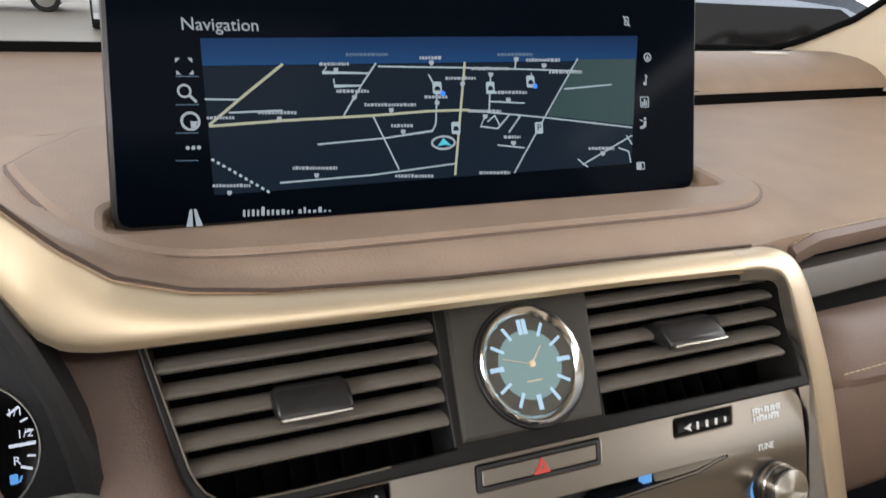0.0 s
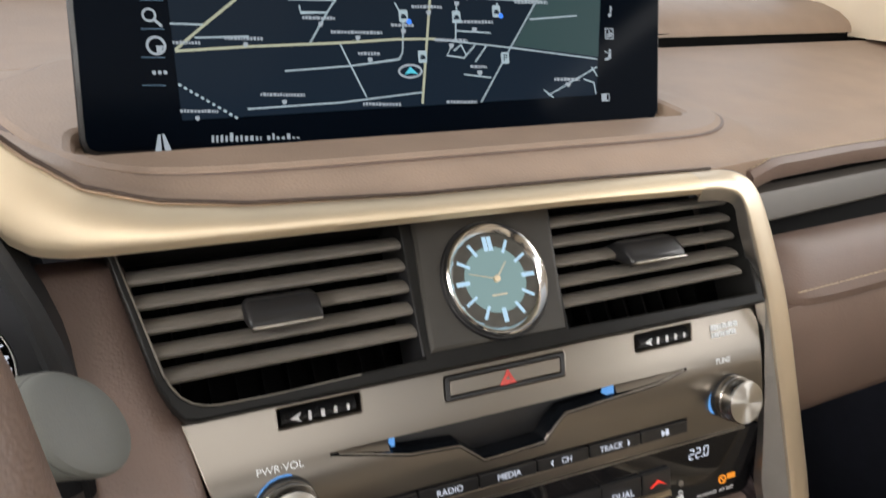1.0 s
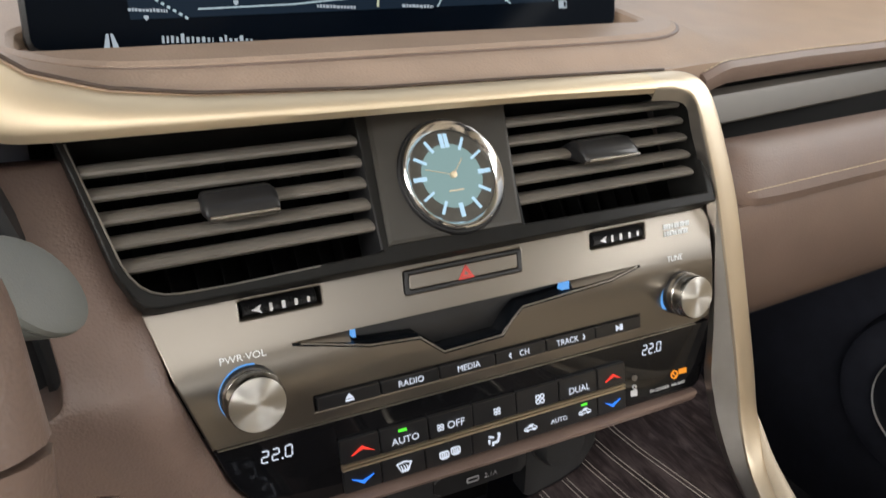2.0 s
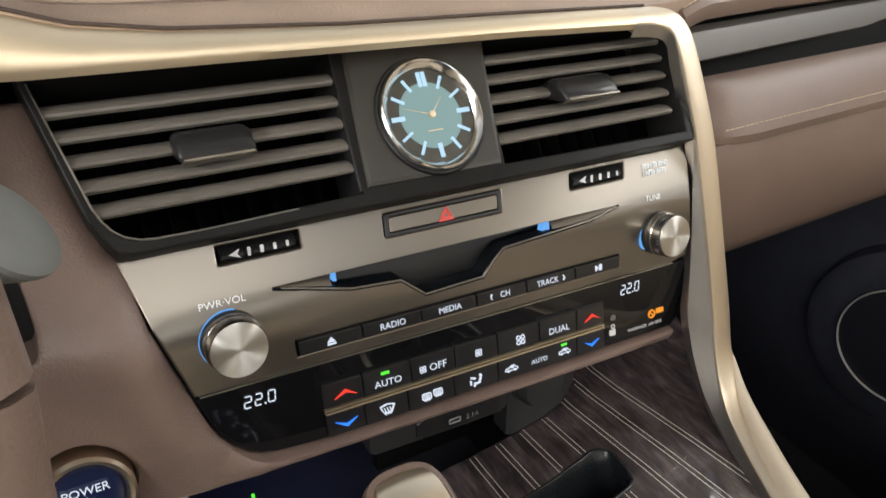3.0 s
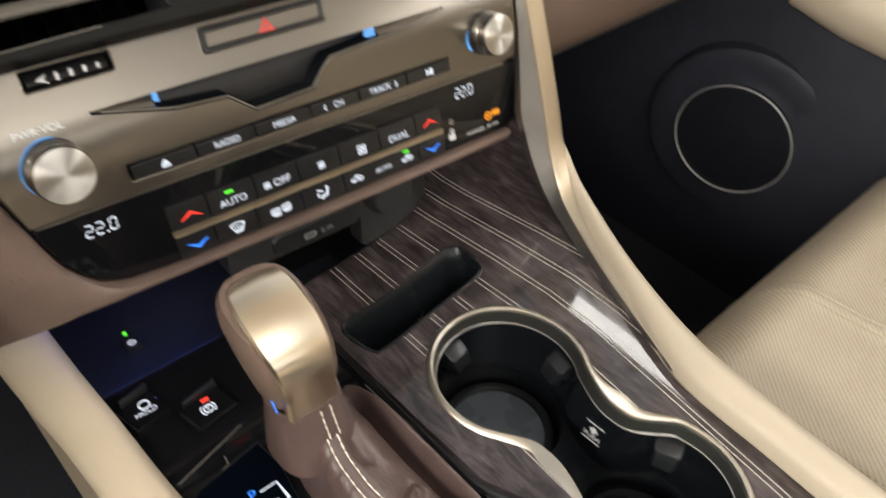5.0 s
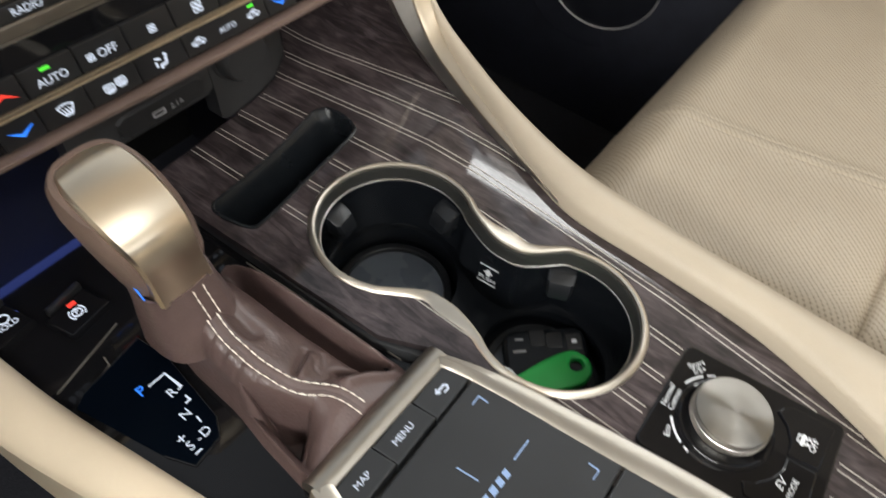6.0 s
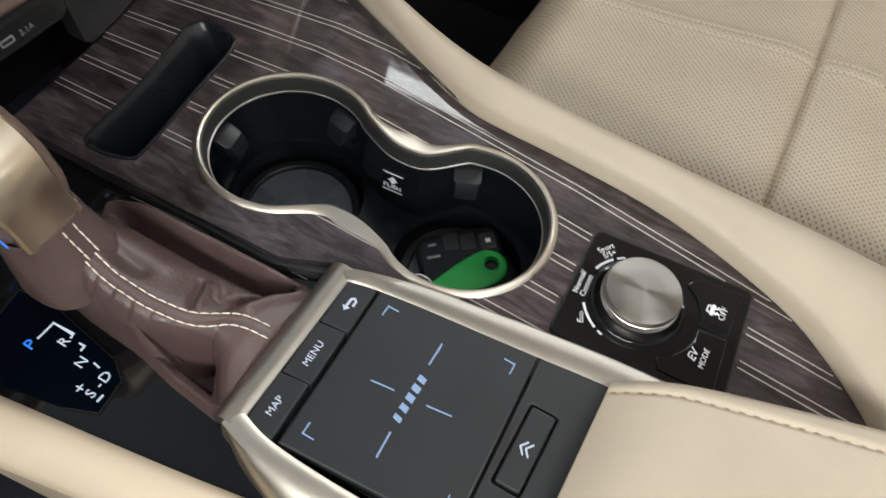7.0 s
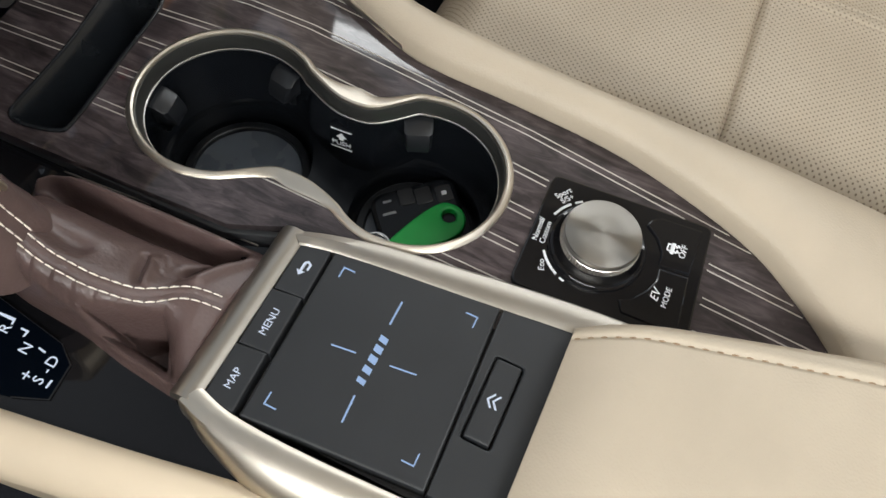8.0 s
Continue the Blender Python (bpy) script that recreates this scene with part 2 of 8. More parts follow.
BROWN = (0.155, 0.105, 0.083)
m_leather = simple("brown_leather", BROWN, 0.42, bump=0.28, bump_scale=1000, amount=0.07, scale=35)
m_pad = simple("taupe_dash_leather", (0.352, 0.256, 0.191), 0.48, bump=0.42, bump_scale=700, amount=0.08, scale=25)
m_boot = simple("brown_boot_leather", (0.098, 0.064, 0.059), 0.36, bump=0.30, bump_scale=620, amount=0.14, scale=55)
m_cream = simple("cream_leather", (0.465, 0.394, 0.300), 0.46, bump=0.25, bump_scale=900, amount=0.05, scale=25)
m_creamplastic = simple("cream_plastic", (0.72, 0.60, 0.44), 0.5, amount=0.04, scale=20)
m_gold = simple("satin_gold_metal", (0.78, 0.65, 0.465), 0.46, 0.9, amount=0.02, scale=40, ra=0.01)
m_knobmetal = simple("polished_champagne_metal", (0.78, 0.67, 0.52), 0.30, 1.0, amount=0.015, scale=40, ra=0.0)
# The strip's gold again, a darker copy for the less lit leg.
m_legshade = simple("gold_trim_shaded", (0.70, 0.60, 0.46), 0.40, 0.95, amount=0.02, scale=40, ra=0.01)
m_silver = simple("satin_silver_metal", (0.52, 0.50, 0.47), 0.34, 1.0, amount=0.05, scale=90, ra=0.04)
m_bezel = simple("satin_champagne_metal", (0.62, 0.57, 0.49), 0.37, 1.0, amount=0.03, scale=90, ra=0.03)
m_rail = simple("brushed_champagne_rail", (0.40, 0.37, 0.325), 0.40, 1.0, amount=0.03, scale=90, ra=0.03)
m_chrome = simple("chrome", (0.72, 0.71, 0.69), 0.15, 1.0, amount=0.03, scale=60, ra=0.03)
m_face = simple("graphite_faceplate", (0.225, 0.201, 0.172), 0.30, 0.88, amount=0.012, scale=25, ra=0.0)
m_slat = simple("dark_slat_plastic", (0.142, 0.128, 0.111), 0.33, amount=0.08, scale=60, bump=0.12, bump_scale=1800)
m_black = simple("black_plastic", (0.012, 0.012, 0.013), 0.42, amount=0.2, scale=60, bump=0.08, bump_scale=1500)
m_soft = simple("soft_black_plastic", (0.022, 0.023, 0.025), 0.55, amount=0.15, scale=60, bump=0.2, bump_scale=1500)
m_gloss = simple("piano_black", (0.006, 0.006, 0.007), 0.05, amount=0.1, scale=25, ra=0.02, spec=0.32)
m_button = simple("black_button", (0.014, 0.014, 0.015), 0.30, amount=0.1, scale=60)
m_padmat = simple("touchpad_plastic", (0.0175, 0.0190, 0.0212), 0.46, amount=0.06, scale=50, bump=0.1, bump_scale=3000)
m_glass = simple("display_glass", (0.0015, 0.003, 0.006), 0.10, amount=0.1, scale=10, ra=0.02, spec=0.012)
m_navy = simple("dark_blue_black_plastic", (0.014, 0.015, 0.020), 0.35, amount=0.15, scale=40)
m_startcap = simple("blue_black_start_cap", (0.010, 0.016, 0.050), 0.10, amount=0.1, scale=40, ra=0.02, spec=0.8)
m_carpet = simple("dark_carpet", (0.020, 0.021, 0.028), 0.95, amount=0.3, scale=300, bump=0.6, bump_scale=900)
m_doorlow = simple("dark_door_plastic", (0.027, 0.029, 0.041), 0.50, amount=0.15, scale=40, bump=0.25, bump_scale=900)
m_thread = simple("cream_thread", (0.84, 0.77, 0.68), 0.7, amount=0.1, scale=900)
m_white = simple("white_print", (0.72, 0.73, 0.75), 0.5, amount=0.03, scale=60)
m_dimprint = simple("grey_print", (0.30, 0.30, 0.31), 0.5, amount=0.03, scale=60)
m_headliner = simple("beige_headliner", (0.60, 0.54, 0.45), 0.9, amount=0.04, scale=60, bump=0.2, bump_scale=900)
m_stalk = simple("grey_stalk_plastic", (0.125, 0.129, 0.118), 0.5, amount=0.06, scale=60, bump=0.12, bump_scale=1800)
m_green = simple("green_tag_plastic", (0.010, 0.36, 0.055), 0.38, amount=0.06, scale=60)
m_hall = simple("hall_floor_tiles", (0.36, 0.325, 0.265), 0.45, amount=0.08, scale=1.5)
m_carsilver = simple("silver_car_paint", (0.55, 0.56, 0.57), 0.25, 0.4, 0.6, amount=0.03, scale=2)
# Dark paint lightened to blue-grey, standing for the reflections on it.
m_cardark = simple("dark_car_paint_lifted", (0.30, 0.34, 0.39), 0.12, 0.8, 0.8, amount=0.05, scale=2)
m_carwhite = simple("white_car_paint", (0.75, 0.75, 0.73), 0.25, 0.0, 0.6, amount=0.03, scale=2)
m_accent = simple("grey_satin_accent", (0.095, 0.085, 0.074), 0.46, 0.4, amount=0.05, scale=60)
m_slotwall = simple("dark_grey_rubber", (0.0080, 0.0095, 0.0115), 0.26, amount=0.1, scale=60, bump=0.1, bump_scale=1500)
m_tail = simple("red_lamp_glass", (0.45, 0.02, 0.02), 0.2, amount=0.05, scale=20)
m_tyre = simple("tyre_rubber", (0.02, 0.02, 0.02), 0.8, amount=0.1, scale=20)
m_well = simple("deep_black_plastic", (0.0052, 0.0062, 0.0080), 0.20, amount=0.15, scale=50, bump=0.03, bump_scale=1500, spec=0.3)
m_clip = simple("glossy_black_clip", (0.010, 0.011, 0.013), 0.34, amount=0.15, scale=50)
m_ventframe = simple("satin_black_frame", (0.012, 0.0118, 0.0112), 0.33, amount=0.15, scale=50, spec=0.12)
m_ringmetal = simple("polished_ring_metal", (0.42, 0.40, 0.37), 0.24, 1.0, amount=0.03, scale=60, ra=0.02)
m_speakerring = simple("satin_aluminium_ring", (0.68, 0.67, 0.65), 0.50, 0.55, amount=0.03, scale=60)
# Pale satin for the highlight drawn along the vent opening.
m_edgeglint = simple("edge_highlight_paint", (0.30, 0.28, 0.25), 0.30, 0.8, amount=0.05, scale=60)
# The brown leather again, made lighter for the light on the column.
m_columnlit = simple("lit_column_leather", (0.178, 0.124, 0.102), 0.40, bump=0.45, bump_scale=800, amount=0.07, scale=35)
m_armthread = simple("tan_thread", (0.27, 0.18, 0.10), 0.7, amount=0.1, scale=900)
m_dashthread = simple("straw_thread", (0.62, 0.50, 0.34), 0.7, amount=0.1, scale=900)
m_tag = simple("pale_sticker", (0.85, 0.82, 0.74), 0.5, amount=0.03, scale=60)

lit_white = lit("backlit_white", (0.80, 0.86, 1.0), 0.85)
lit_print = lit("backlit_face_print", (0.92, 0.92, 0.90), 0.85)
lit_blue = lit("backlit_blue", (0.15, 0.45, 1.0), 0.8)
lit_deepblue = lit("backlit_deep_blue", (0.03, 0.22, 1.0), 1.2)
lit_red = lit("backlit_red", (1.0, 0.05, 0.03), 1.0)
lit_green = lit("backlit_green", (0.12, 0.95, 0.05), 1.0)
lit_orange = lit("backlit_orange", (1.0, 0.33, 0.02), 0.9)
lit_pad = lit("touchpad_marks_blue", (0.45, 0.62, 0.95), 0.75)
lit_clock = lit("clock_marker_glow", (0.55, 0.80, 1.0), 0.9)


def brushed(name, colour, rough):
    """Turned metal: fine rings, highlights that spread as a fan."""
    m, nodes, links, b = base_material(name, colour, rough, 1.0)
    tc = nodes.new("ShaderNodeTexCoord")
    ln = nodes.new("ShaderNodeVectorMath")
    ln.operation = "LENGTH"
    flat = nodes.new("ShaderNodeVectorMath")
    flat.operation = "MULTIPLY"
    flat.inputs[1].default_value = (1, 1, 0)
    links.new(tc.outputs["Object"], flat.inputs[0])
    links.new(flat.outputs[0], ln.inputs[0])
    w = nodes.new("ShaderNodeTexNoise")
    w.noise_dimensions = "1D"
    w.inputs["Scale"].default_value, w.inputs["Detail"].default_value = 2600.0, 2.0
    links.new(ln.outputs["Value"], w.inputs["W"])
    rr = nodes.new("ShaderNodeMapRange")
    rr.inputs["To Min"].default_value, rr.inputs["To Max"].default_value = rough * 0.85, rough * 1.15
    links.new(w.outputs["Fac"], rr.inputs["Value"])
    links.new(rr.outputs[0], b.inputs["Roughness"])
    tg = nodes.new("ShaderNodeTangent")
    tg.direction_type, tg.axis = "RADIAL", "Z"
    links.new(tg.outputs[0], b.inputs["Tangent"])
    b.inputs["Anisotropic"].default_value = 0.95
    b.inputs["Anisotropic Rotation"].default_value = 0.25
    return m


m_turned = brushed("turned_aluminium", (0.26, 0.246, 0.224), 0.31)
m_knobface = brushed("turned_knob_face", (0.66, 0.64, 0.60), 0.40)


def wood_material():
    """Dark grey-brown open-pored wood under lacquer, grain along y."""
    m, nodes, links, b = base_material("dark_lacquered_wood", (0.05, 0.04, 0.035), 0.36, coat=0.70, spec=0.12)
    geo = nodes.new("ShaderNodeNewGeometry")
    mp = nodes.new("ShaderNodeMapping")
    mp.inputs["Scale"].default_value = (170, 34, 60)
    links.new(geo.outputs["Position"], mp.inputs[0])
    n = nodes.new("ShaderNodeTexNoise")
    n.inputs["Scale"].default_value, n.inputs["Detail"].default_value, n.inputs["Roughness"].default_value = 1.0, 7.0, 0.65
    n.inputs["Distortion"].default_value = 0.8
    links.new(mp.outputs[0], n.inputs["Vector"])
    n2 = nodes.new("ShaderNodeTexNoise")
    n2.inputs["Scale"].default_value, n2.inputs["Detail"].default_value = 45.0, 4.0
    links.new(geo.outputs["Position"], n2.inputs["Vector"])
    add = nodes.new("ShaderNodeMath")
    add.operation = "MULTIPLY_ADD"
    add.inputs[1].default_value = 0.45
    links.new(n2.outputs["Fac"], add.inputs[0])
    links.new(n.outputs["Fac"], add.inputs[2])
    r = nodes.new("ShaderNodeValToRGB")
    e = r.color_ramp.elements
    e[0].position, e[0].color = 0.50, (0.0115, 0.0086, 0.0092, 1)
    e[1].position, e[1].color = 0.95, (0.094, 0.074, 0.077, 1)
    mid = e.new(0.7)
    mid.color = (0.036, 0.0278, 0.0290, 1)
    links.new(add.outputs[0], r.inputs[0])
    links.new(r.outputs[0], b.inputs["Base Color"])
    bp = nodes.new("ShaderNodeBump")
    bp.inputs["Strength"].default_value, bp.inputs["Distance"].default_value = 0.15, 0.0004
    links.new(n.outputs["Fac"], bp.inputs["Height"])
    links.new(bp.outputs[0], b.inputs["Normal"])
    return m


m_wood = wood_material()


def perforated():
    """Cream seat leather with rows of small round holes."""
    m, nodes, links, b = base_material("perforated_cream_leather", (0.70, 0.585, 0.43), 0.5)
    uv = nodes.new("ShaderNodeUVMap")
    rot = nodes.new("ShaderNodeMapping")
    rot.inputs["Rotation"].default_value = (0, 0, radians(45))
    rot.inputs["Scale"].default_value = (1 / 0.0031, 1 / 0.0031, 0)
    links.new(uv.outputs[0], rot.inputs[0])
    vor = nodes.new("ShaderNodeTexVoronoi")
    vor.inputs["Scale"].default_value, vor.inputs["Randomness"].default_value = 1.0, 0.04
    links.new(rot.outputs[0], vor.inputs["Vector"])
    hole = nodes.new("ShaderNodeMapRange")
    hole.inputs["From Min"].default_value, hole.inputs["From Max"].default_value = 0.17, 0.24
    links.new(vor.outputs["Distance"], hole.inputs["Value"])
    geo = nodes.new("ShaderNodeNewGeometry")
    n = nodes.new("ShaderNodeTexNoise")
    n.inputs["Scale"].default_value = 18.0
    links.new(geo.outputs["Position"], n.inputs["Vector"])
    cr = nodes.new("ShaderNodeValToRGB")
    cr.color_ramp.elements[0].color, cr.color_ramp.elements[1].color = (0.375, 0.311, 0.230, 1), (0.445, 0.380, 0.290, 1)
    links.new(n.outputs["Fac"], cr.inputs[0])
    mix = nodes.new("ShaderNodeMix")
    mix.data_type = "RGBA"
    mix.inputs[6].default_value = (0.16, 0.12, 0.08, 1)
    links.new(hole.outputs[0], mix.inputs[0])
    links.new(cr.outputs[0], mix.inputs[7])
    links.new(mix.outputs[2], b.inputs["Base Color"])
    bp = nodes.new("ShaderNodeBump")
    bp.inputs["Strength"].default_value, bp.inputs["Distance"].default_value = 0.5, 0.0006
    links.new(hole.outputs[0], bp.inputs["Height"])
    links.new(bp.outputs[0], b.inputs["Normal"])
    return m


m_perf = perforated()


def mapscreen(name, low, high, strength):
    """Lit display area with a colour that changes from its lower to its upper edge."""
    m, nodes, links, b = base_material(name, (0.004, 0.004, 0.005), 0.12, spec=0.012)
    tc = nodes.new("ShaderNodeTexCoord")
    sp = nodes.new("ShaderNodeSeparateXYZ")
    links.new(tc.outputs["Generated"], sp.inputs[0])
    r = nodes.new("ShaderNodeValToRGB")
    r.color_ramp.elements[0].color, r.color_ramp.elements[1].color = (*low, 1), (*high, 1)
    links.new(sp.outputs["Z"], r.inputs[0])
    links.new(r.outputs[0], b.inputs["Emission Color"])
    b.inputs["Emission Strength"].default_value = strength
    return m


map_ground = mapscreen("map_ground", (0.0065, 0.0150, 0.0270), (0.0075, 0.0145, 0.0235), 1.0)
map_sky = mapscreen("map_sky", (0.012, 0.060, 0.17), (0.008, 0.026, 0.085), 1.0)
map_green = lit("map_park_green", (0.006, 0.045, 0.050), 0.9)
map_road = lit("map_road_pale_blue", (0.48, 0.62, 0.70), 0.75)
map_yellow = lit("map_road_pale_yellow", (0.55, 0.58, 0.42), 0.75)
map_text = lit("map_print_white", (0.62, 0.72, 0.82), 0.55)
map_cyan = lit("map_marker_cyan", (0.08, 0.62, 0.80), 0.9)
map_dim = lit("map_print_dim_blue", (0.12, 0.22, 0.34), 0.7)

m_inlay = simple("pale_metal_inlay", (0.44, 0.41, 0.375), 0.38, 0.35, amount=0.05, scale=90)
# Dark brown for the shade in the gap behind the gold strip.
m_gapshade = simple("gap_shade_brown", (0.055, 0.036, 0.027), 0.7, amount=0.1, scale=200)
# Near black: seals and cowl, and recesses whose shade is put into the colour.
m_void = simple("seal_and_recess_shade", (0.004, 0.004, 0.004), 0.8, amount=0.2, scale=60, spec=0.08)
m_clockblock = simple("dark_grey_clock_surround", (0.046, 0.043, 0.038), 0.44, 0.35, amount=0.06, scale=60, bump=0.06, bump_scale=2500)

# ---- cabin shell and hall ----
def box(bm, x0, x1, y0, y1, z0, z1, bevel=0.0):
    prism(bm, [(x0, y0), (x1, y0), (x1, y1), (x0, y1)], z0, z1, IDENT, bevel)
    return bm


def boxbm(*a, **k):
    return box(bmesh.new(), *a, **k)


solo("hall_floor", boxbm(-30, 30, -30, 45, -0.62, -0.60), m_hall, "pale tiled showroom floor outside the car", "floor", kind="structure")
solo("car_floor", boxbm(-0.80, 0.80, -2.2, 0.62, -0.03, 0.0), m_carpet, "dark carpeted floor of the car", "floor", kind="structure")
solo("firewall", slab([(0.62, 0.0), (0.66, 0.0), (0.66, 0.70), (0.62, 0.70)], -0.80, 0.80, lambda u, v, n: Vector((n, u, v))), m_carpet, "dark carpeted bulkhead under the dashboard", "wall", kind="structure")

# roof with an unseen opening, added to brighten the head unit; pillars round the windows
solo("roof", slab(rrect(0, -1.14, 1.30, 2.12, 0.08), 1.30, 1.33, IDENT, 0.0, [rrect(0, -0.86, 1.02, 0.60, 0.05)]), m_headliner, "pale beige fabric headliner round an added light opening", "ceiling", kind="structure")
for sx in (-1, 1):
    pil = tube(spline([(sx * 0.80, 0.56, 0.97), (sx * 0.79, 0.46, 1.06), (sx * 0.72, 0.20, 1.26), (sx * 0.64, -0.05, 1.34)], 6), 0.045, 10)
    solo("windscreen_pillar", pil, m_creamplastic, "cream trimmed windscreen pillar", "pillar", kind="structure")
    solo("middle_pillar", tube([(sx * 0.78, -0.75, 0.75), (sx * 0.70, -0.80, 1.1), (sx * 0.63, -0.82, 1.33)], 0.06, 10), m_creamplastic, "cream trimmed door pillar", "pillar", kind="structure")
    solo("rear_pillar", tube([(sx * 0.78, -1.75, 0.75), (sx * 0.70, -1.95, 1.1), (sx * 0.62, -2.1, 1.33)], 0.10, 10), m_creamplastic, "cream trimmed rear pillar", "pillar", kind="structure")
for sx in (-1, 1):
    solo("window_header", slab([(0.760, 1.150), (0.775, 1.155), (0.66, 1.345), (0.63, 1.33)], -2.2, 0.02, lambda u, v, n, sx=sx: Vector((sx * u, n, v))), m_headliner, "pale beige trim over the side windows", "trim", kind="structure")
solo("rear_wall", boxbm(-0.80, 0.80, -2.25, -2.2, 0.0, 0.95), m_doorlow, "plain rear wall of the cabin", "wall", kind="structure")


def door_side(sx, name, label):
    t = thing(name, (sx * 0.78, -0.3, 0.0), label, "car door", kind="structure")
    part("lower_panel", boxbm(min(sx * 0.74, sx * 0.80), max(sx * 0.74, sx * 0.80), -1.0, 0.62, 0.0, 0.50, 0.008), m_doorlow, t, "dark grained lower panel")
    part("upper_panel", boxbm(min(sx * 0.72, sx * 0.80), max(sx * 0.72, sx * 0.80), -1.0, 0.535, 0.502, 0.775, 0.015), m_cream, t, "cream leather upper panel")
    part("rear_panel", boxbm(min(sx * 0.74, sx * 0.80), max(sx * 0.74, sx * 0.80), -2.2, -1.004, 0.0, 0.78, 0.008), m_creamplastic, t, "cream rear panel")
    return t


door_side(-1, "door_1", "closed car door with a dark lower panel and cream leather above")
door_right = door_side(1, "door_2", "closed passenger door with a round loudspeaker in its dark lower panel")

# bowl round the loudspeaker, grille and bright ring in the passenger door
SPK = Vector((0.715, 0.070, 0.255))
ring_m = look(SPK, SPK + Vector((1, 0.15, 0.05)))
part("speaker_bowl", lathe([(0.135, -0.045), (0.130, -0.020), (0.120, -0.0165), (0.100, -0.0185), (0.088, -0.0175), (0.084, -0.0165), (0.02, -0.0165)], 56), m_doorlow, door_right, "raised dark bowl round the loudspeaker", matrix=ring_m)
part("speaker_grille", lathe([(0.0835, -0.016), (0.0835, -0.010), (0.05, -0.006), (0.01, -0.004)], 48), m_navy, door_right, "dark speaker grille", matrix=ring_m)
bmr = bmesh.new()
for_ring = [(0.0812, -0.0095), (0.0818, -0.0068), (0.0828, -0.0066), (0.0836, -0.0095), (0.0830, -0.0115), (0.0818, -0.0115), (0.0812, -0.0095)]
loft([[Vector((r * math.cos(2 * math.pi * k / 72), r * math.sin(2 * math.pi * k / 72), z)) for k in range(72)] for r, z in for_ring], False, True, bmr)
part("speaker_ring", bmr, m_speakerring, door_right, "thin bright ring", matrix=ring_m)
part("door_pull", loft([[Vector((0.70 + 0.03 * math.cos(a) - 0.02, y, z + 0.035 * math.sin(a))) for a in [2 * math.pi * k / 14 for k in range(14)]] for y, z in ((0.045, 0.510), (0.035, 0.508), (-0.02, 0.497), (-0.12, 0.49), (-0.5, 0.49))]), m_cream, door_right, "cream leather armrest")

# ---- dashboard ----
dash = thing("dashboard", (0.0, 0.2, 0.0), "taupe leather dashboard with satin gold trim and pale stitching", "dashboard", kind="structure")


def lerp_table(tab, x):
    xs = [p[0] for p in tab]
    return [float(np.interp(x, xs, [p[i] for p in tab])) for i in range(1, len(tab[0]))]


# front edge of the soft pad (x, y, z), falling from the instrument hood to the passenger side
EDGE = [(-0.30, 0.08, 0.830), (-0.24, 0.080, 0.800), (-0.215, 0.080, 0.773), (-0.20, 0.080, 0.7565), (-0.182, 0.080, 0.742), (-0.156, 0.080, 0.7335), (-0.12, 0.08, 0.7285), (-0.04, 0.080, 0.7245), (0.05, 0.0815, 0.7225), (0.15, 0.082, 0.720), (0.165, 0.084, 0.7195), (0.18, 0.088, 0.7190), (0.21, 0.092, 0.7190), (0.30, 0.103, 0.7195), (0.40, 0.108, 0.720), (0.80, 0.13, 0.72)]


def dash_plane(y):
    return 0.7240 + 0.10 * max(0.0, y - 0.17)


LEDGE = spline([(-0.2365, 0.2570), (-0.2185, 0.2070), (-0.199, 0.1670), (-0.178, 0.1370), (-0.158, 0.1225), (-0.130, 0.1155), (-0.08, 0.1125), (0.04, 0.1115), (0.14, 0.1115), (0.186, 0.1190), (0.219, 0.1450), (0.229, 0.1750), (0.218, 0.2070), (0.18, 0.2400), (0.0, 0.2950), (-0.17, 0.3350), (-0.213, 0.3040), (-0.2335, 0.2710)], 6, True)
LEDGE_A = np.array([p[:2] for p in LEDGE])
LEDGE_B = np.roll(LEDGE_A, -1, axis=0)


def ledge_distance(x, y):
    """How far a place lies outside the platform round the display."""
    p = np.array((x, y))
    a, b = LEDGE_A, LEDGE_B
    t = np.clip(((p - a) * (b - a)).sum(1) / ((b - a) ** 2).sum(1), 0, 1)
    return float(np.sqrt((((a + (b - a) * t[:, None]) - p) ** 2).sum(1)).min())


def pad_height(x, y):
    ye, ze = lerp_table(EDGE, x)
    diff = ze - dash_plane(ye)
    reach = 0.016 + 0.045 * max(0.0, min(1.0, diff / 0.03))
    base = dash_plane(y) + diff * math.exp(-(max(0.0, y - ye) / reach) ** 1.6)
    if y < 0.36 and x < 0.27:
        d = ledge_distance(x, y)
        k = min(1.0, max(0.0, 1 - d / 0.026)) * min(1.0, max(0.0, (y - ye) / 0.008))
        base = base + 0.0064 * k * k * (3 - 2 * k) * max(0.0, 1 - max(0.0, base - dash_plane(y)) / 0.012)
    return base


def xs_list(a, b, k):
    return [a + (b - a) * i / k for i in range(k + 1)]


def pad_grid(x0, x1, nx, stops, thick=0.010):
    """A skin over the dash top from the front edge back; stops: distances from the edge."""
    rings = []
    for x in xs_list(x0, x1, nx):
        ye = lerp_table(EDGE, x)[0]
        top = [Vector((x, ye + s, pad_height(x, ye + s))) for s in stops]
        rings.append(top + [Vector((p.x, p.y, p.z - thick)) for p in reversed(top)])
    return loft(rings)


STOPS = [0.0, 0.002, 0.004, 0.007, 0.010, 0.013, 0.016, 0.019, 0.022, 0.025, 0.028, 0.031, 0.034, 0.037, 0.04, 0.045, 0.05, 0.055, 0.06, 0.068, 0.075, 0.083, 0.09, 0.105, 0.12, 0.16, 0.21, 0.26]
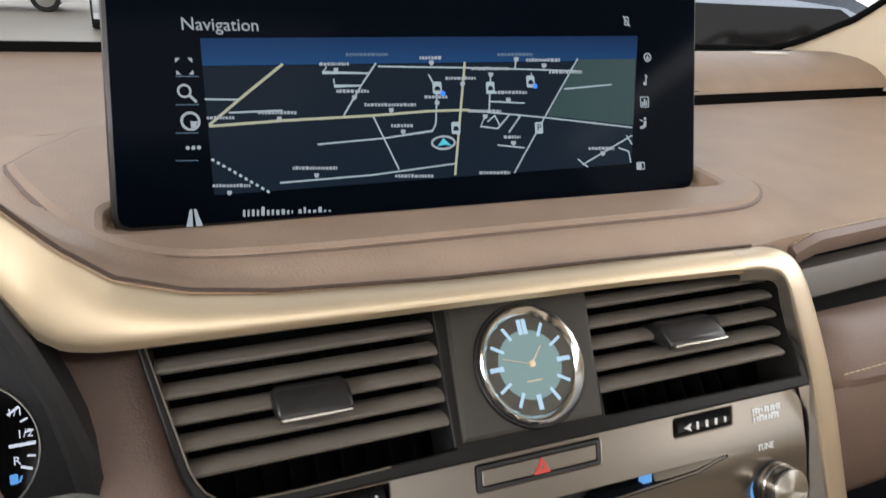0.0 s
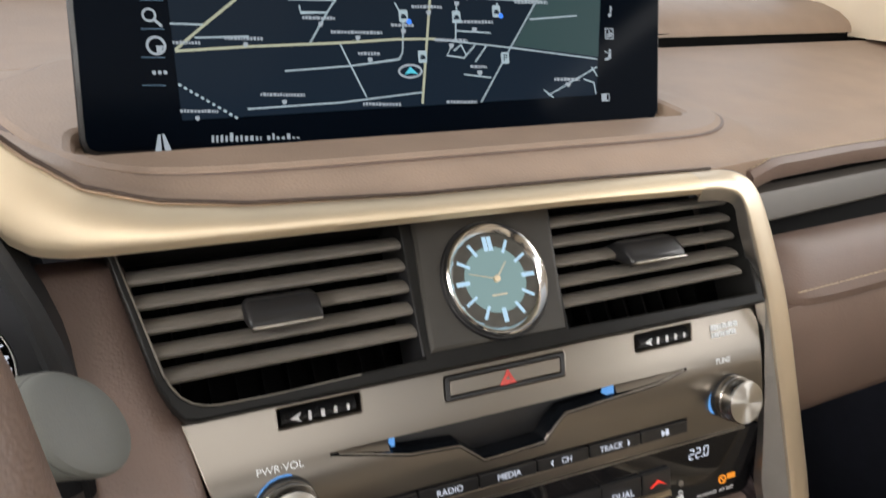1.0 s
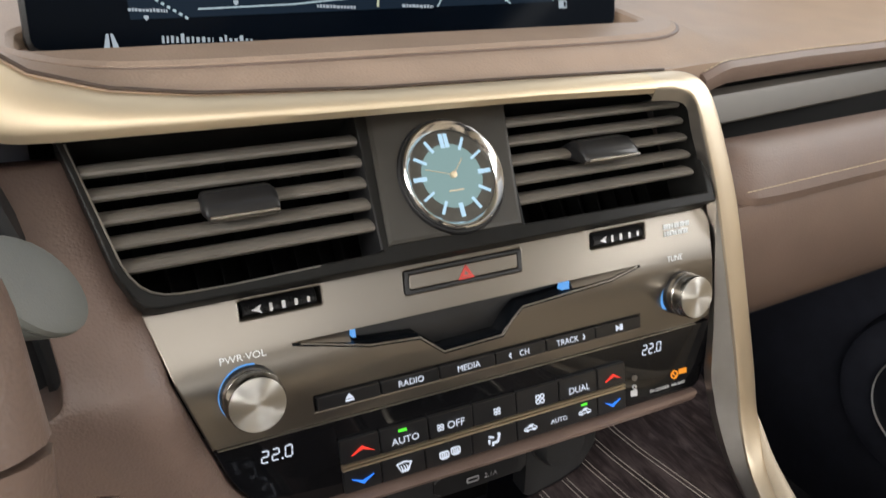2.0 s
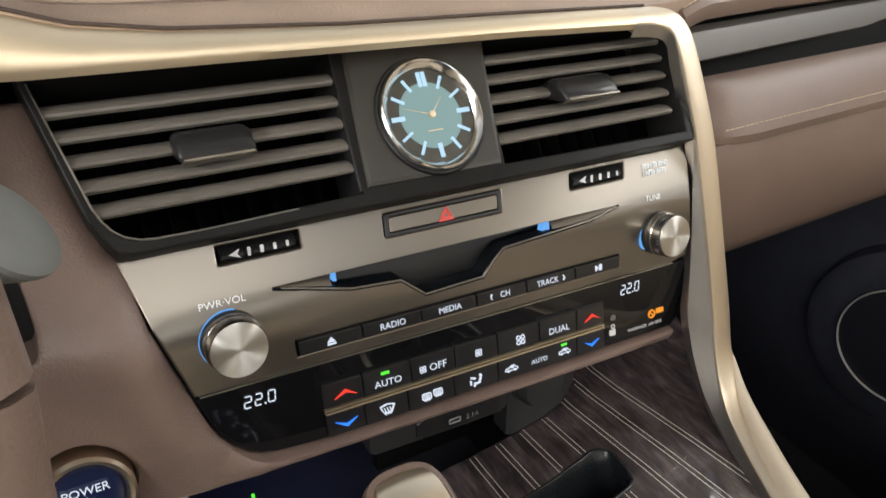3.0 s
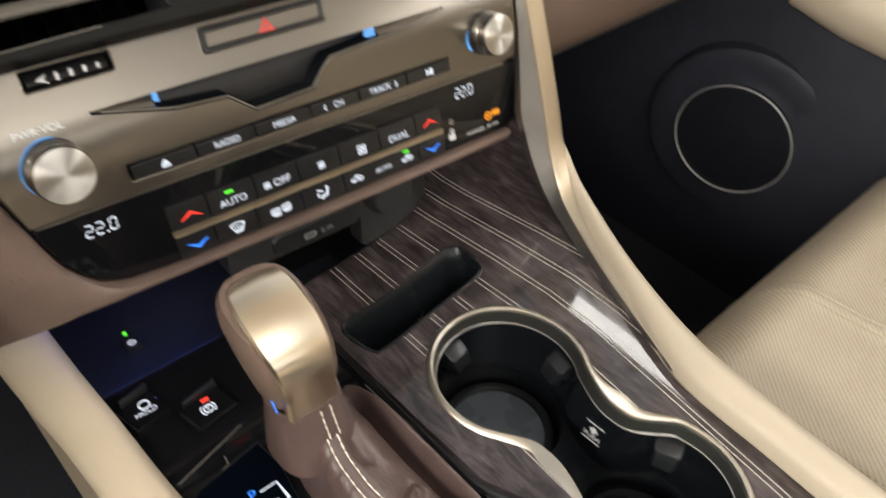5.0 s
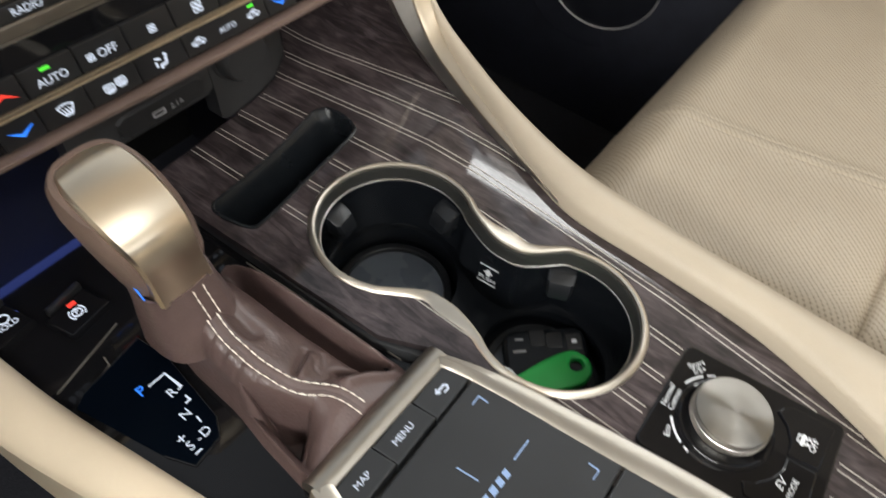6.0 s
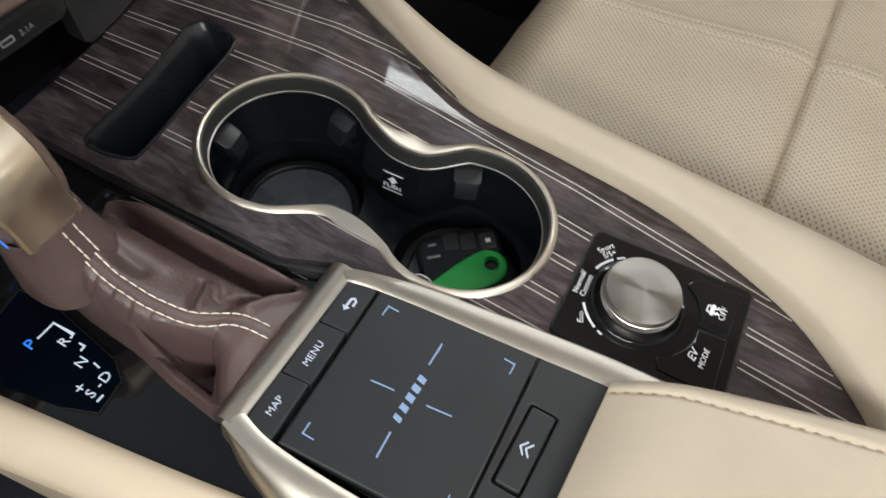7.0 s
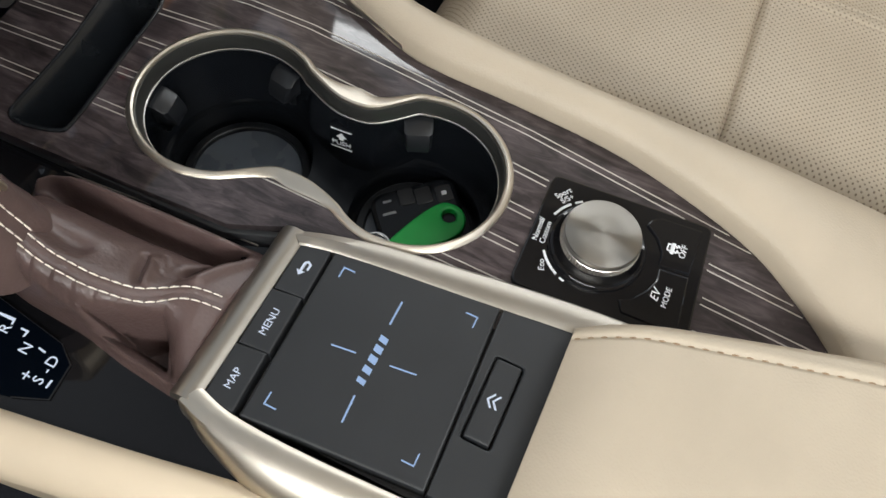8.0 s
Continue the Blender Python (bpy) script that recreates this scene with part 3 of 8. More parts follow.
part("soft_pad", pad_grid(-0.30, 0.76, 180, STOPS), m_pad, dash, "taupe leather pad")
rear = pad_grid(-0.72, 0.20, 40, [0.258, 0.30, 0.36, 0.42, 0.475])
for vert in rear.verts:
    vert.co.z += 0.0095 * max(0.0, min(1.0, (vert.co.y - 0.35) / 0.20)) ** 2
part("rear_pad", rear, m_pad, dash, "taupe leather rear pad")
rings = []
for x in xs_list(0.203, 0.72, 40):
    ye = lerp_table(EDGE, x)[0]
    g = min(1.0, (x - 0.203) / 0.06)
    prof = []
    for s, up in ((0.290, 0.0035), (0.275, 0.0060), (0.276, 0.011), (0.282, 0.018), (0.298, 0.0255), (0.325, 0.030), (0.36, 0.029), (0.40, 0.022), (0.46, 0.004), (0.46, -0.03), (0.276, -0.03)):
        y = ye + s
        prof.append(Vector((x, y, dash_plane(y) + up * (0.3 + 0.7 * g))))
    rings.append(prof)
part("passenger_hood", loft(rings), m_pad, dash, "raised rear pad over a near-black slab drawn as the shade in the groove")
# Near-black slab fills the groove, its shade put into the colour.
part("groove", slab([(0.20, 0.371), (0.72, 0.405), (0.72, 0.44), (0.20, 0.42)], 0.725, 0.7550), m_void, dash, "near-black slab drawn as the shade in the groove")
part("cowl", slab([(-0.72, 0.545), (0.72, 0.545), (0.72, 0.552), (-0.72, 0.552)], 0.70, 0.779), m_void, dash, "black windscreen cowl")
part("sticker", slab(rrect(0.555, 0.470, 0.046, 0.016, 0.002), dash_plane(0.470) + 0.0290, dash_plane(0.470) + 0.0304), m_tag, dash, "pale label by the windscreen")
solo("pillar_trim", slab([(0.62, 0.745), (0.565, 0.778), (0.488, 0.814), (0.429, 0.850), (0.20, 1.03), (0.06, 1.14), (0.14, 1.00), (0.20, 0.85), (0.22, 0.75)], 0.68, 0.72, lambda u, v, n: Vector((n, u, v)), 0.006), m_creamplastic, "cream trim at the foot of the windscreen pillar", "pillar", kind="structure")

solo("windscreen_seal", tube(spline([(0.46, 0.553, 0.7815), (0.60, 0.560, 0.7800), (0.668, 0.556, 0.7835), (0.678, 0.488, 0.8150), (0.678, 0.429, 0.8510), (0.678, 0.200, 1.0310), (0.678, 0.060, 1.1410)], 5), 0.0045, 8), m_void, "black rubber seal along the windscreen", "trim", kind="structure")

# platform round the display
SLOT = rrect(0.006, 0.176, 0.384, 0.040, 0.012)
plane_map = lambda u, v, n: Vector((u, v, dash_plane(v) + n))
part("display_platform", slab(LEDGE, -0.010, 0.0095, plane_map, 0.0050, [SLOT]), m_pad, dash, "raised leather platform round the display")
# Darker ring round the platform, drawn where its edge lies in shade.
part("platform_shade_line", slab(inset(ccw(LEDGE), -0.0009), -0.010, 0.0074, plane_map, 0.0004, [inset(ccw(LEDGE), 0.004)]), m_leather, dash, "brown ring drawn as the shadow line round the platform")
part("display_well", slab(inset(ccw(SLOT), -0.001), -0.035, -0.008, plane_map), m_black, dash, "dark slot for the display")

# satin gold strip over the vents
GB = [(-0.30, 0.066, 0.80), (-0.24, 0.065, 0.775), (-0.218, 0.065, 0.747), (-0.2095, 0.065, 0.7305), (-0.201, 0.065, 0.7238), (-0.19, 0.065, 0.7215), (-0.175, 0.065, 0.7207), (-0.05, 0.065, 0.7190), (0.05, 0.065, 0.7175), (0.145, 0.0648, 0.7145), (0.158, 0.0655, 0.7125)]
rings = []
for x in xs_list(-0.29, -0.16, 40) + xs_list(-0.155, 0.1305, 46):
    by, bz = lerp_table(GB, x)
    ty, tz = lerp_table(EDGE, x)
    ty, tz = ty + 0.001, tz - 0.0012
    nrm = Vector((0, -(tz - bz), ty - by)).normalized()
    prof = []
    for s, b in ((0.0, 0.0), (0.04, 0.0012), (0.15, 0.0026), (0.35, 0.0034), (0.6, 0.0030), (0.85, 0.0014), (1.0, 0.0)):
        prof.append(Vector((x, by + (ty - by) * s, bz + (tz - bz) * s)) + nrm * b)
    prof += [Vector((x, ty + 0.004, tz - 0.012)), Vector((x, by + 0.010, bz - 0.006)), Vector((x, by + 0.0015, bz - 0.0035))]
    rings.append(prof)
part("gold_strip", loft(rings), m_gold, dash, "satin gold metal strip")

# A dark tube takes the place of the gap's shade.
part("pad_gap_shade", tube([(x, lerp_table(EDGE, x)[0] - 0.0002, lerp_table(EDGE, x)[1] + 0.0002) for x in xs_list(-0.285, 0.150, 80)], 0.0009, 6), m_gapshade, dash, "dark tube drawn as the shaded gap between pad and strip")

# the trim leg: turns down beside the head unit and runs back along the console
# rows: place of the outer edge, place of the inner edge of the face, depth of the inner side, silvered for its
# reflection
LEG = [((0.1300, 0.0828, 0.7195), (0.1300, 0.0649, 0.7150)), ((0.1450, 0.0828, 0.7190), (0.1430, 0.0648, 0.7143)), ((0.1580, 0.0815, 0.7187), (0.1530, 0.0642, 0.7120)), ((0.1680, 0.0765, 0.7172), (0.1590, 0.0625, 0.7075)), ((0.1745, 0.0700, 0.7120), (0.1625, 0.0597, 0.7000)), ((0.1795, 0.0630, 0.7000), (0.1660, 0.0560, 0.6880)),
       ((0.1875, 0.0510, 0.6700), (0.1725, 0.0475, 0.6630)), ((0.1950, 0.0400, 0.6380), (0.1785, 0.0375, 0.6330)),
       ((0.2030, 0.0210, 0.5800), (0.1860, 0.0185, 0.5760)), ((0.2085, 0.0060, 0.5350), (0.1910, 0.0030, 0.5300)), ((0.2090, -0.0060, 0.5050), (0.1920, -0.0090, 0.4990)),
       ((0.2040, -0.0260, 0.4820), (0.1880, -0.0290, 0.4750)), ((0.1900, -0.0600, 0.4680), (0.1770, -0.0620, 0.4640)), ((0.1700, -0.1000, 0.4630), (0.1615, -0.1010, 0.4605)), ((0.1500, -0.1420, 0.4605), (0.1460, -0.1425, 0.4590)), ((0.136, -0.172, 0.459), (0.1345, -0.1725, 0.4585))]
outer = spline([a for a, b in LEG], 5)
inner = spline([b for a, b in LEG], 5)
face_rings, side_rings, edge_rings = [], [], []
for i, (a, b) in enumerate(zip(outer, inner)):
    a, b = Vector(a), Vector(b)
    t = i / (len(outer) - 1)
    d = (Vector(outer[min(i + 1, len(outer) - 1)]) - Vector(outer[max(i - 1, 0)])).normalized()
    w = (a - b).normalized()
    nrm = d.cross(w).normalized()
    lift = 0.0020 * min(1.0, (a - b).length / 0.014)
    g = max(0.0, 1 - t / 0.22)
    p = [a - nrm * 0.006, a] + [a + (b - a) * q + nrm * (lift * le * (1 - g) + st * g) for q, le, st in ((0.05, 0.6, 0.0005), (0.15, 0.95, 0.0014), (0.40, 1.0, 0.0030), (0.65, 1.0, 0.0034), (0.85, 0.95, 0.0026), (0.96, 0.6, 0.0012))] + [b, b - nrm * 0.006]
    face_rings.append(p)
    k = min(1.0, max(0.02, (t - 0.45) / 0.14)) * (1.0 if t < 0.6 else max(0.12, 1 - (t - 0.6) / 0.4))
    s = b - nrm * 0.0005
    side_rings.append([s, s - w * 0.0090 * k - nrm * (0.012 * k + 0.0005), s - w * 0.0085 * k - nrm * (0.018 * k + 0.001), s - nrm * 0.008])
    ke = (1.0 if t < 0.55 else max(0.05, 1 - (t - 0.55) / 0.12)) * min(1.0, max(0.03, (t - 0.06) / 0.10))
    e0 = a - nrm * 0.001
    edge_rings.append([e0, e0 + w * 0.0042 * ke - nrm * 0.0015, e0 + w * 0.0064 * ke - nrm * 0.008, e0 - nrm * 0.012])
part("trim_leg", loft(face_rings), m_legshade, dash, "satin gold upright beside the head unit")
# Same gold trim; the silver colour stands for the reflection on its flank.
part("trim_leg_side", loft(side_rings), m_silver, dash, "inner flank, grey for the reflection on the gold")
part("trim_leg_edge", loft(edge_rings), m_leather, dash, "brown leather edge")

# passenger side: lip with stitches, bright accent strip, shelf, leather bolster, knee panel
def band(profile, x0, x1, k=30, skew=0.0):
    """Profile of (y, z) drawn along x; skew: how much y grows along the way."""
    return loft([[Vector((x, y + skew * (x - 0.2), z)) for y, z in profile] for x in xs_list(x0, x1, k)])


def front_y(x):
    return lerp_table(EDGE, x)[0]


rings = []
for x in xs_list(0.190, 0.80, 50):
    ye = front_y(x)
    c = min(1.0, (x - 0.19) / 0.02)
    rings.append([Vector((x, ye + dy, 0.719 - (1 - c) * 0.006 + dz)) for dy, dz in ((0.004, -0.0005), (-0.0025, 0.0002), (-0.0065, -0.003), (-0.0070, -0.008), (-0.0045, -0.0135), (0.012, -0.020), (0.03, -0.022), (0.03, -0.004))])
part("upper_lip", loft(rings), m_leather, dash, "dark leather lip under the pad")
rings = []
for x in xs_list(0.186, 0.80, 40):
    y0 = 0.080 + 0.10 * (x - 0.2)
    rings.append([Vector((x, y0 + dy, z)) for dy, z in ((0.012, 0.7005), (0.0015, 0.700), (-0.0015, 0.6975), (-0.0075, 0.6850), (-0.0065, 0.6835), (0.012, 0.6850))])
part("accent_strip", loft(rings), m_accent, dash, "grey satin metal accent strip")
# Near-black block where the accent strip throws shade.
part("shelf_shade", band([(0.105, 0.700), (0.105, 0.660), (0.066, 0.660), (0.082, 0.684), (0.10, 0.70)], 0.186, 0.80, 20, 0.05), m_void, dash, "near-black block drawn as the shade under the accent strip")
rings = []
for x in xs_list(0.194, 0.80, 60):
    y0 = 0.045 * (x - 0.19) + 0.014 * math.exp(-(x - 0.194) / 0.012)
    rings.append([Vector((x, y0 + y, z)) for y, z in ((0.09, 0.672), (0.066, 0.6725), (0.057, 0.6700), (0.049, 0.6630), (0.042, 0.6520), (0.0370, 0.6430), (0.038, 0.637), (0.09, 0.632))])
part("leather_bolster", loft(rings), m_leather, dash, "brown leather bolster with a stitched edge")
rings = []
for x in xs_list(0.190, 0.80, 40):
    y0 = 0.03 * (x - 0.19)
    rings.append([Vector((x, y0 + y, z)) for y, z in ((0.09, 0.640), (0.042, 0.6375), (0.038, 0.628), (0.036, 0.60), (0.038, 0.575), (0.042, 0.553), (0.050, 0.538), (0.064, 0.528), (0.12, 0.518), (0.20, 0.514), (0.20, 0.648))])
part("knee_panel", loft(rings), m_leather, dash, "smooth brown glovebox panel")
part("glovebox_seam", tube([(x, 0.0585 + 0.03 * (x - 0.19), 0.5310) for x in (0.21, 0.30, 0.70)], 0.002, 6), m_black, dash, "glovebox edge")
part("under_dash", slab([(0.19, 0.14), (0.72, 0.14), (0.72, 0.62), (0.19, 0.62)], 0.500, 0.510), m_doorlow, dash, "dark panel under the dashboard")


def stitches(name, path, length, gap, r, mat, parent, label):
    """Single stitches laid along a path, as one row of thread."""
    P = [Vector(p) for p in path]
    bm, acc, on = bmesh.new(), 0.0, True
    i, pos = 0, P[0].copy()
    run = []
    total = 0.0
    lens = [0.0]
    for a, b in zip(P, P[1:]):
        total += (b - a).length
        lens.append(total)

    def at(s):
        s = min(max(s, 0.0), total)
        j = max(0, min(len(P) - 2, int(np.searchsorted(lens, s)) - 1))
        seg = lens[j + 1] - lens[j]
        return P[j].lerp(P[j + 1], (s - lens[j]) / seg if seg > 1e-9 else 0.0)
    s = 0.0
    while s + length < total:
        a, b = at(s), at(s + length)
        m = (a + b) / 2 + Vector((0, 0, r * 0.5))
        tube([a - Vector((0, 0, r * 0.4)), m, b - Vector((0, 0, r * 0.4))], [r * 0.7, r, r * 0.7], 5, bm)
        s += length + gap
    return part(name, bm, mat, parent, label)


stitches("stitch_row", [(x, front_y(x) - 0.0018, 0.7200 - (1 - min(1.0, (x - 0.19) / 0.02)) * 0.006) for x in xs_list(0.192, 0.62, 60)], 0.0038, 0.0012, 0.00036, m_dashthread, dash, "pale stitching")
stitches("stitch_row", [(x, 0.0391 + 0.045 * (x - 0.19), 0.6496) for x in xs_list(0.200, 0.62, 40)], 0.0038, 0.0012, 0.00036, m_dashthread, dash, "pale stitching")

# ---- display ----
display = thing("navigation_display", SCREEN(0.006, -0.03, -0.01), "wide black navigation display showing a night street map", "display")
def px_screen(x, y):
    """Place on the display glass of a pixel of the opening camera view (1568 by 882), fitted to that view."""
    w = -0.000261917 * x - 3.28433e-05 * y + 1.0
    return ((0.000288647 * x - 2.04861e-05 * y - 0.220429) / w, (-1.64135e-05 * x - 0.000263766 * y + 0.0933029) / w)


GLASS = [px_screen(*p) for p in ((184, -30), (208, 384), (214, 398), (232, 404), (470, 389), (700, 373), (950, 354), (1203, 336), (1220, 329), (1227, 314), (1230, -20), (1222, -42), (1205, -52), (205, -52), (190, -44))]
part("housing", slab(inset(ccw(GLASS), -0.0030), -0.018, -0.0012, SCREEN, 0.003), m_black, display, "slim black housing")
part("glass", slab(GLASS, -0.0012, 0.0, SCREEN, 0.0004), m_glass, display, "glossy black glass")
part("map_area", slab([px_screen(*p) for p in ((379, 346), (1117, 290), (1126, 108), (358, 118))], 0.0001, 0.0003, SCREEN), map_ground, display, "dark blue map", smooth=False)
part("map_sky", slab([px_screen(*p) for p in ((358, 117), (1126, 107), (1128, 64), (354, 68))], 0.0001, 0.0003, SCREEN), map_sky, display, "blue map sky", smooth=False)


def road(name, pts, w, mat, n=0.0004):
    return part(name, stroke(bmesh.new(), [px_screen(*p) for p in pts], w, SCREEN, 0.0003, n), mat, display, "", False)


for pts in ([(370, 224), (500, 214), (660, 205), (760, 197), (830, 195)], [(805, 310), (813, 215), (822, 110)], [(370, 222), (425, 175), (500, 114)]):
    road("main_road", pts, 0.0014, map_yellow, 0.00055)
for pts in ([(362, 176), (425, 177)], [(405, 200), (500, 196)], [(608, 205), (640, 150), (665, 112)], [(640, 152), (592, 153), (590, 140)], [(655, 130), (570, 129), (578, 118)],
            [(562, 256), (680, 245), (765, 232), (771, 220), (773, 160), (758, 132)], [(495, 324), (660, 310), (805, 290)], [(660, 206), (706, 300)],
            [(668, 118), (860, 121), (1020, 126)], [(830, 196), (960, 208), (1118, 226)], [(910, 306), (965, 205), (1022, 104)], [(865, 200), (868, 130)], [(866, 180), (928, 183)],
            [(860, 203), (850, 224), (880, 228), (900, 205)], [(862, 216), (875, 205), (884, 222)], [(900, 235), (920, 206)], [(880, 257), (928, 262)], [(998, 158), (1082, 150)],
            [(1030, 292), (1118, 240)], [(1022, 282), (1040, 296)], [(1094, 262), (1112, 268), (1116, 288)], [(1108, 240), (1118, 256)], [(940, 130), (938, 150)], [(912, 108), (911, 124)]):
    road("side_road", pts, 0.0009, map_road)
bmd = bmesh.new()
for i in range(11):
    a, b = (374 + i * 9.8, 282 + i * 5.6), (379 + i * 9.8, 284.8 + i * 5.6)
    stroke(bmd, [px_screen(*a), px_screen(*b)], 0.0014, SCREEN, 0.0003, 0.0004)
part("railway", bmd, map_road, display, "dashed railway line", False)
part("park", slab([px_screen(*p) for p in ((1024, 106), (1125, 105), (1120, 222), (968, 205))], 0.0003, 0.00035, SCREEN), map_green, display, "dark green park", False)


def caption(x0, x1, y, mat=map_text, h=5.2):
    """Street captions stand as plain bars broken into words."""
    x, rnd = x0, random.Random(int(x0 + y))
    while x < x1 - 2.5:
        w = min(rnd.uniform(4.0, 7.5), x1 - x)
        hh = h * rnd.choice((0.8, 1.0, 1.0, 1.2))
        part("caption_bar", slab([px_screen(x, y - hh / 2), px_screen(x + w - 1.8, y - hh / 2), px_screen(x + w - 1.8, y + h / 2), px_screen(x, y + h / 2)], 0.0004, 0.0006, SCREEN), mat, display, "", False)
        x += w


for x0, x1, y in ((366, 416, 209), (457, 526, 200), (565, 619, 114), (595, 654, 162), (645, 737, 186), (692, 733, 223), (518, 598, 298), (376, 445, 329), (699, 768, 312), (742, 783, 103),
                  (788, 844, 139), (751, 793, 172), (834, 902, 122), (860, 936, 164), (828, 888, 197), (891, 922, 243), (848, 904, 306), (931, 992, 107), (971, 1031, 128), (1041, 1088, 263)):
    caption(x0, x1, y)
for x0, x1, y in ((612, 688, 97), (880, 944, 97)):
    caption(x0, x1, y, map_dim)
for x, y in ((494, 211), (594, 125), (627, 173), (692, 196), (713, 234), (560, 311), (406, 342), (763, 112), (818, 150), (773, 183), (868, 133), (899, 178), (858, 207), (908, 254), (913, 106), (962, 117), (1066, 272)):
    part("caption_pin", slab([px_screen(x - 4, y - 4), px_screen(x + 4, y - 4), px_screen(x + 4, y + 1), px_screen(x, y + 5), px_screen(x - 4, y + 1)], 0.0004, 0.0007, SCREEN), map_text, display, "", False)
for x, y in ((773, 156), (867, 156), (938, 145), (806, 227), (953, 227)):
    cx, cy = px_screen(x, y)
    pin = part("parking_sign", slab(rrect(cx, cy, 0.0056, 0.0072, 0.0010), 0.0004, 0.0008, SCREEN), map_road, display, "pale square map sign", False)
    bm2 = bmesh.new()
    if x == 953:
        words(bm2, "P", SCREEN, cx, cy, 0.0045, 0.0009, 0.0002)
    else:
        prism(bm2, rrect(cx, cy - 0.0008, 0.0036, 0.0016, 0.0004), 0.0008, 0.0010, SCREEN)
        prism(bm2, rrect(cx, cy + 0.0004, 0.0024, 0.0012, 0.0004), 0.0008, 0.0010, SCREEN)
    part("sign_mark", bm2, map_ground, pin, "", False)
for x, y in ((783, 166), (946, 153)):
    cx, cy = px_screen(x, y)
    part("map_dot", slab(circle(cx, cy, 0.0016, 12), 0.0006, 0.0009, SCREEN), lit_deepblue, display, "blue dot", False)
cx, cy = px_screen(784, 253)
ell = [(cx + 0.0080 * math.cos(a), cy + 0.0043 * math.sin(a)) for a in [2 * math.pi * k / 32 for k in range(32)]]
part("position_ring", slab(ell, 0.0006, 0.0009, SCREEN, 0.0, [inset(ccw(ell), 0.0012)]), map_text, display, "white oval ring", False)
part("position_arrow", slab([(cx - 0.0042, cy - 0.0020), (cx + 0.0002, cy - 0.0012), (cx + 0.0046, cy - 0.0018), (cx, cy + 0.0026)], 0.0010, 0.0013, SCREEN), map_cyan, display, "cyan arrow", False)
part("heading", letters("Navigation", SCREEN, *px_screen(390, 45), 0.0067), map_text, display, "heading lettering", False)
for x0, x1 in ((430, 522), (528, 592)):
    rnd = random.Random(x0)
    x = x0
    while x < x1 - 3:
        w = min(rnd.uniform(7.5, 10), x1 - x)
        hh = rnd.choice((11, 11, 12, 17))
        part("street_bar", slab([px_screen(x, 382 - hh * 0.9), px_screen(x + w - 4.2, 382 - hh * 0.9 - 0.4), px_screen(x + w - 4.2, 384 - (x - 430) * 0.06), px_screen(x, 384 - (x - 430) * 0.06)], 0.0003, 0.0006, SCREEN), map_text, display, "", False)
        x += w

# icons down both sides of the map
def icon(name, polys, mat=map_text, holes=None):
    bm2 = bmesh.new()
    for p in polys:
        prism(bm2, p, 0.0003, 0.0006, SCREEN)
    return part(name, bm2, mat, display, "", False)


def icon_at(x, y):
    s = px_screen(x, y)
    return s


ix, iy = icon_at(326, 118)
icon("zoom_icon", [[(ix + sx * 0.0042, iy + sy * 0.0042), (ix + sx * 0.0042, iy + sy * 0.0018), (ix + sx * 0.0018, iy + sy * 0.0042)] for sx in (-1, 1) for sy in (-1, 1)])
ix, iy = icon_at(330, 165)
bm2 = slab(circle(ix - 0.001, iy + 0.001, 0.0036, 20), 0.0003, 0.0006, SCREEN, 0.0, [circle(ix - 0.001, iy + 0.001, 0.0025, 20)])
stroke(bm2, [(ix + 0.0012, iy - 0.0012), (ix + 0.0046, iy - 0.0048)], 0.0014, SCREEN)
part("search_icon", bm2, map_text, display, "", False)
ix, iy = icon_at(337, 215)
bm2 = slab(circle(ix, iy, 0.0050, 24), 0.0003, 0.0006, SCREEN, 0.0, [circle(ix, iy, 0.0037, 24)])
prism(bm2, [(ix, iy), (ix + 0.0036, iy - 0.0002), (ix + 0.0024, iy - 0.0030), (ix, iy - 0.0036)], 0.0003, 0.0006, SCREEN)
part("route_icon", bm2, map_text, display, "", False)
ix, iy = icon_at(342, 262)
icon("more_icon", [rrect(ix + dx, iy, 0.0020, 0.0020, 0.0008, 2) for dx in (-0.0028, 0, 0.0028)])
ix, iy = icon_at(343, 386)
icon("lane_icon", [[(ix - 0.0042, iy - 0.0045), (ix - 0.0008, iy - 0.0045), (ix - 0.0004, iy + 0.0045), (ix - 0.0016, iy + 0.0045)], [(ix + 0.0042, iy - 0.0045), (ix + 0.0008, iy - 0.0045), (ix + 0.0004, iy + 0.0045), (ix + 0.0016, iy + 0.0045)]])
for y in (136, 186, 236, 285):
    a, b = icon_at(311, y), icon_at(352, y - 0.5)
    part("icon_rule", stroke(bmesh.new(), [a, b], 0.0004, SCREEN), map_dim, display, "", False)
ix, iy = icon_at(1108, 38)
bm2 = slab(rrect(ix, iy, 0.0034, 0.0058, 0.0006), 0.0003, 0.0006, SCREEN, 0.0, [rrect(ix, iy, 0.0022, 0.0042, 0.0004)])
stroke(bm2, [(ix - 0.0026, iy + 0.0032), (ix + 0.0026, iy - 0.0034)], 0.0007, SCREEN)
part("phone_icon", bm2, map_text, display, "", False)
ix, iy = icon_at(1145, 102)
bm2 = slab(circle(ix, iy, 0.0030, 24), 0.0003, 0.0006, SCREEN, 0.0, [circle(ix, iy, 0.0022, 24)])
prism(bm2, [(ix - 0.0013, iy - 0.0014), (ix + 0.0013, iy - 0.0014), (ix, iy + 0.0018)], 0.0003, 0.0006, SCREEN)
part("compass_icon", bm2, map_text, display, "", False)
ix, iy = icon_at(1142, 142)
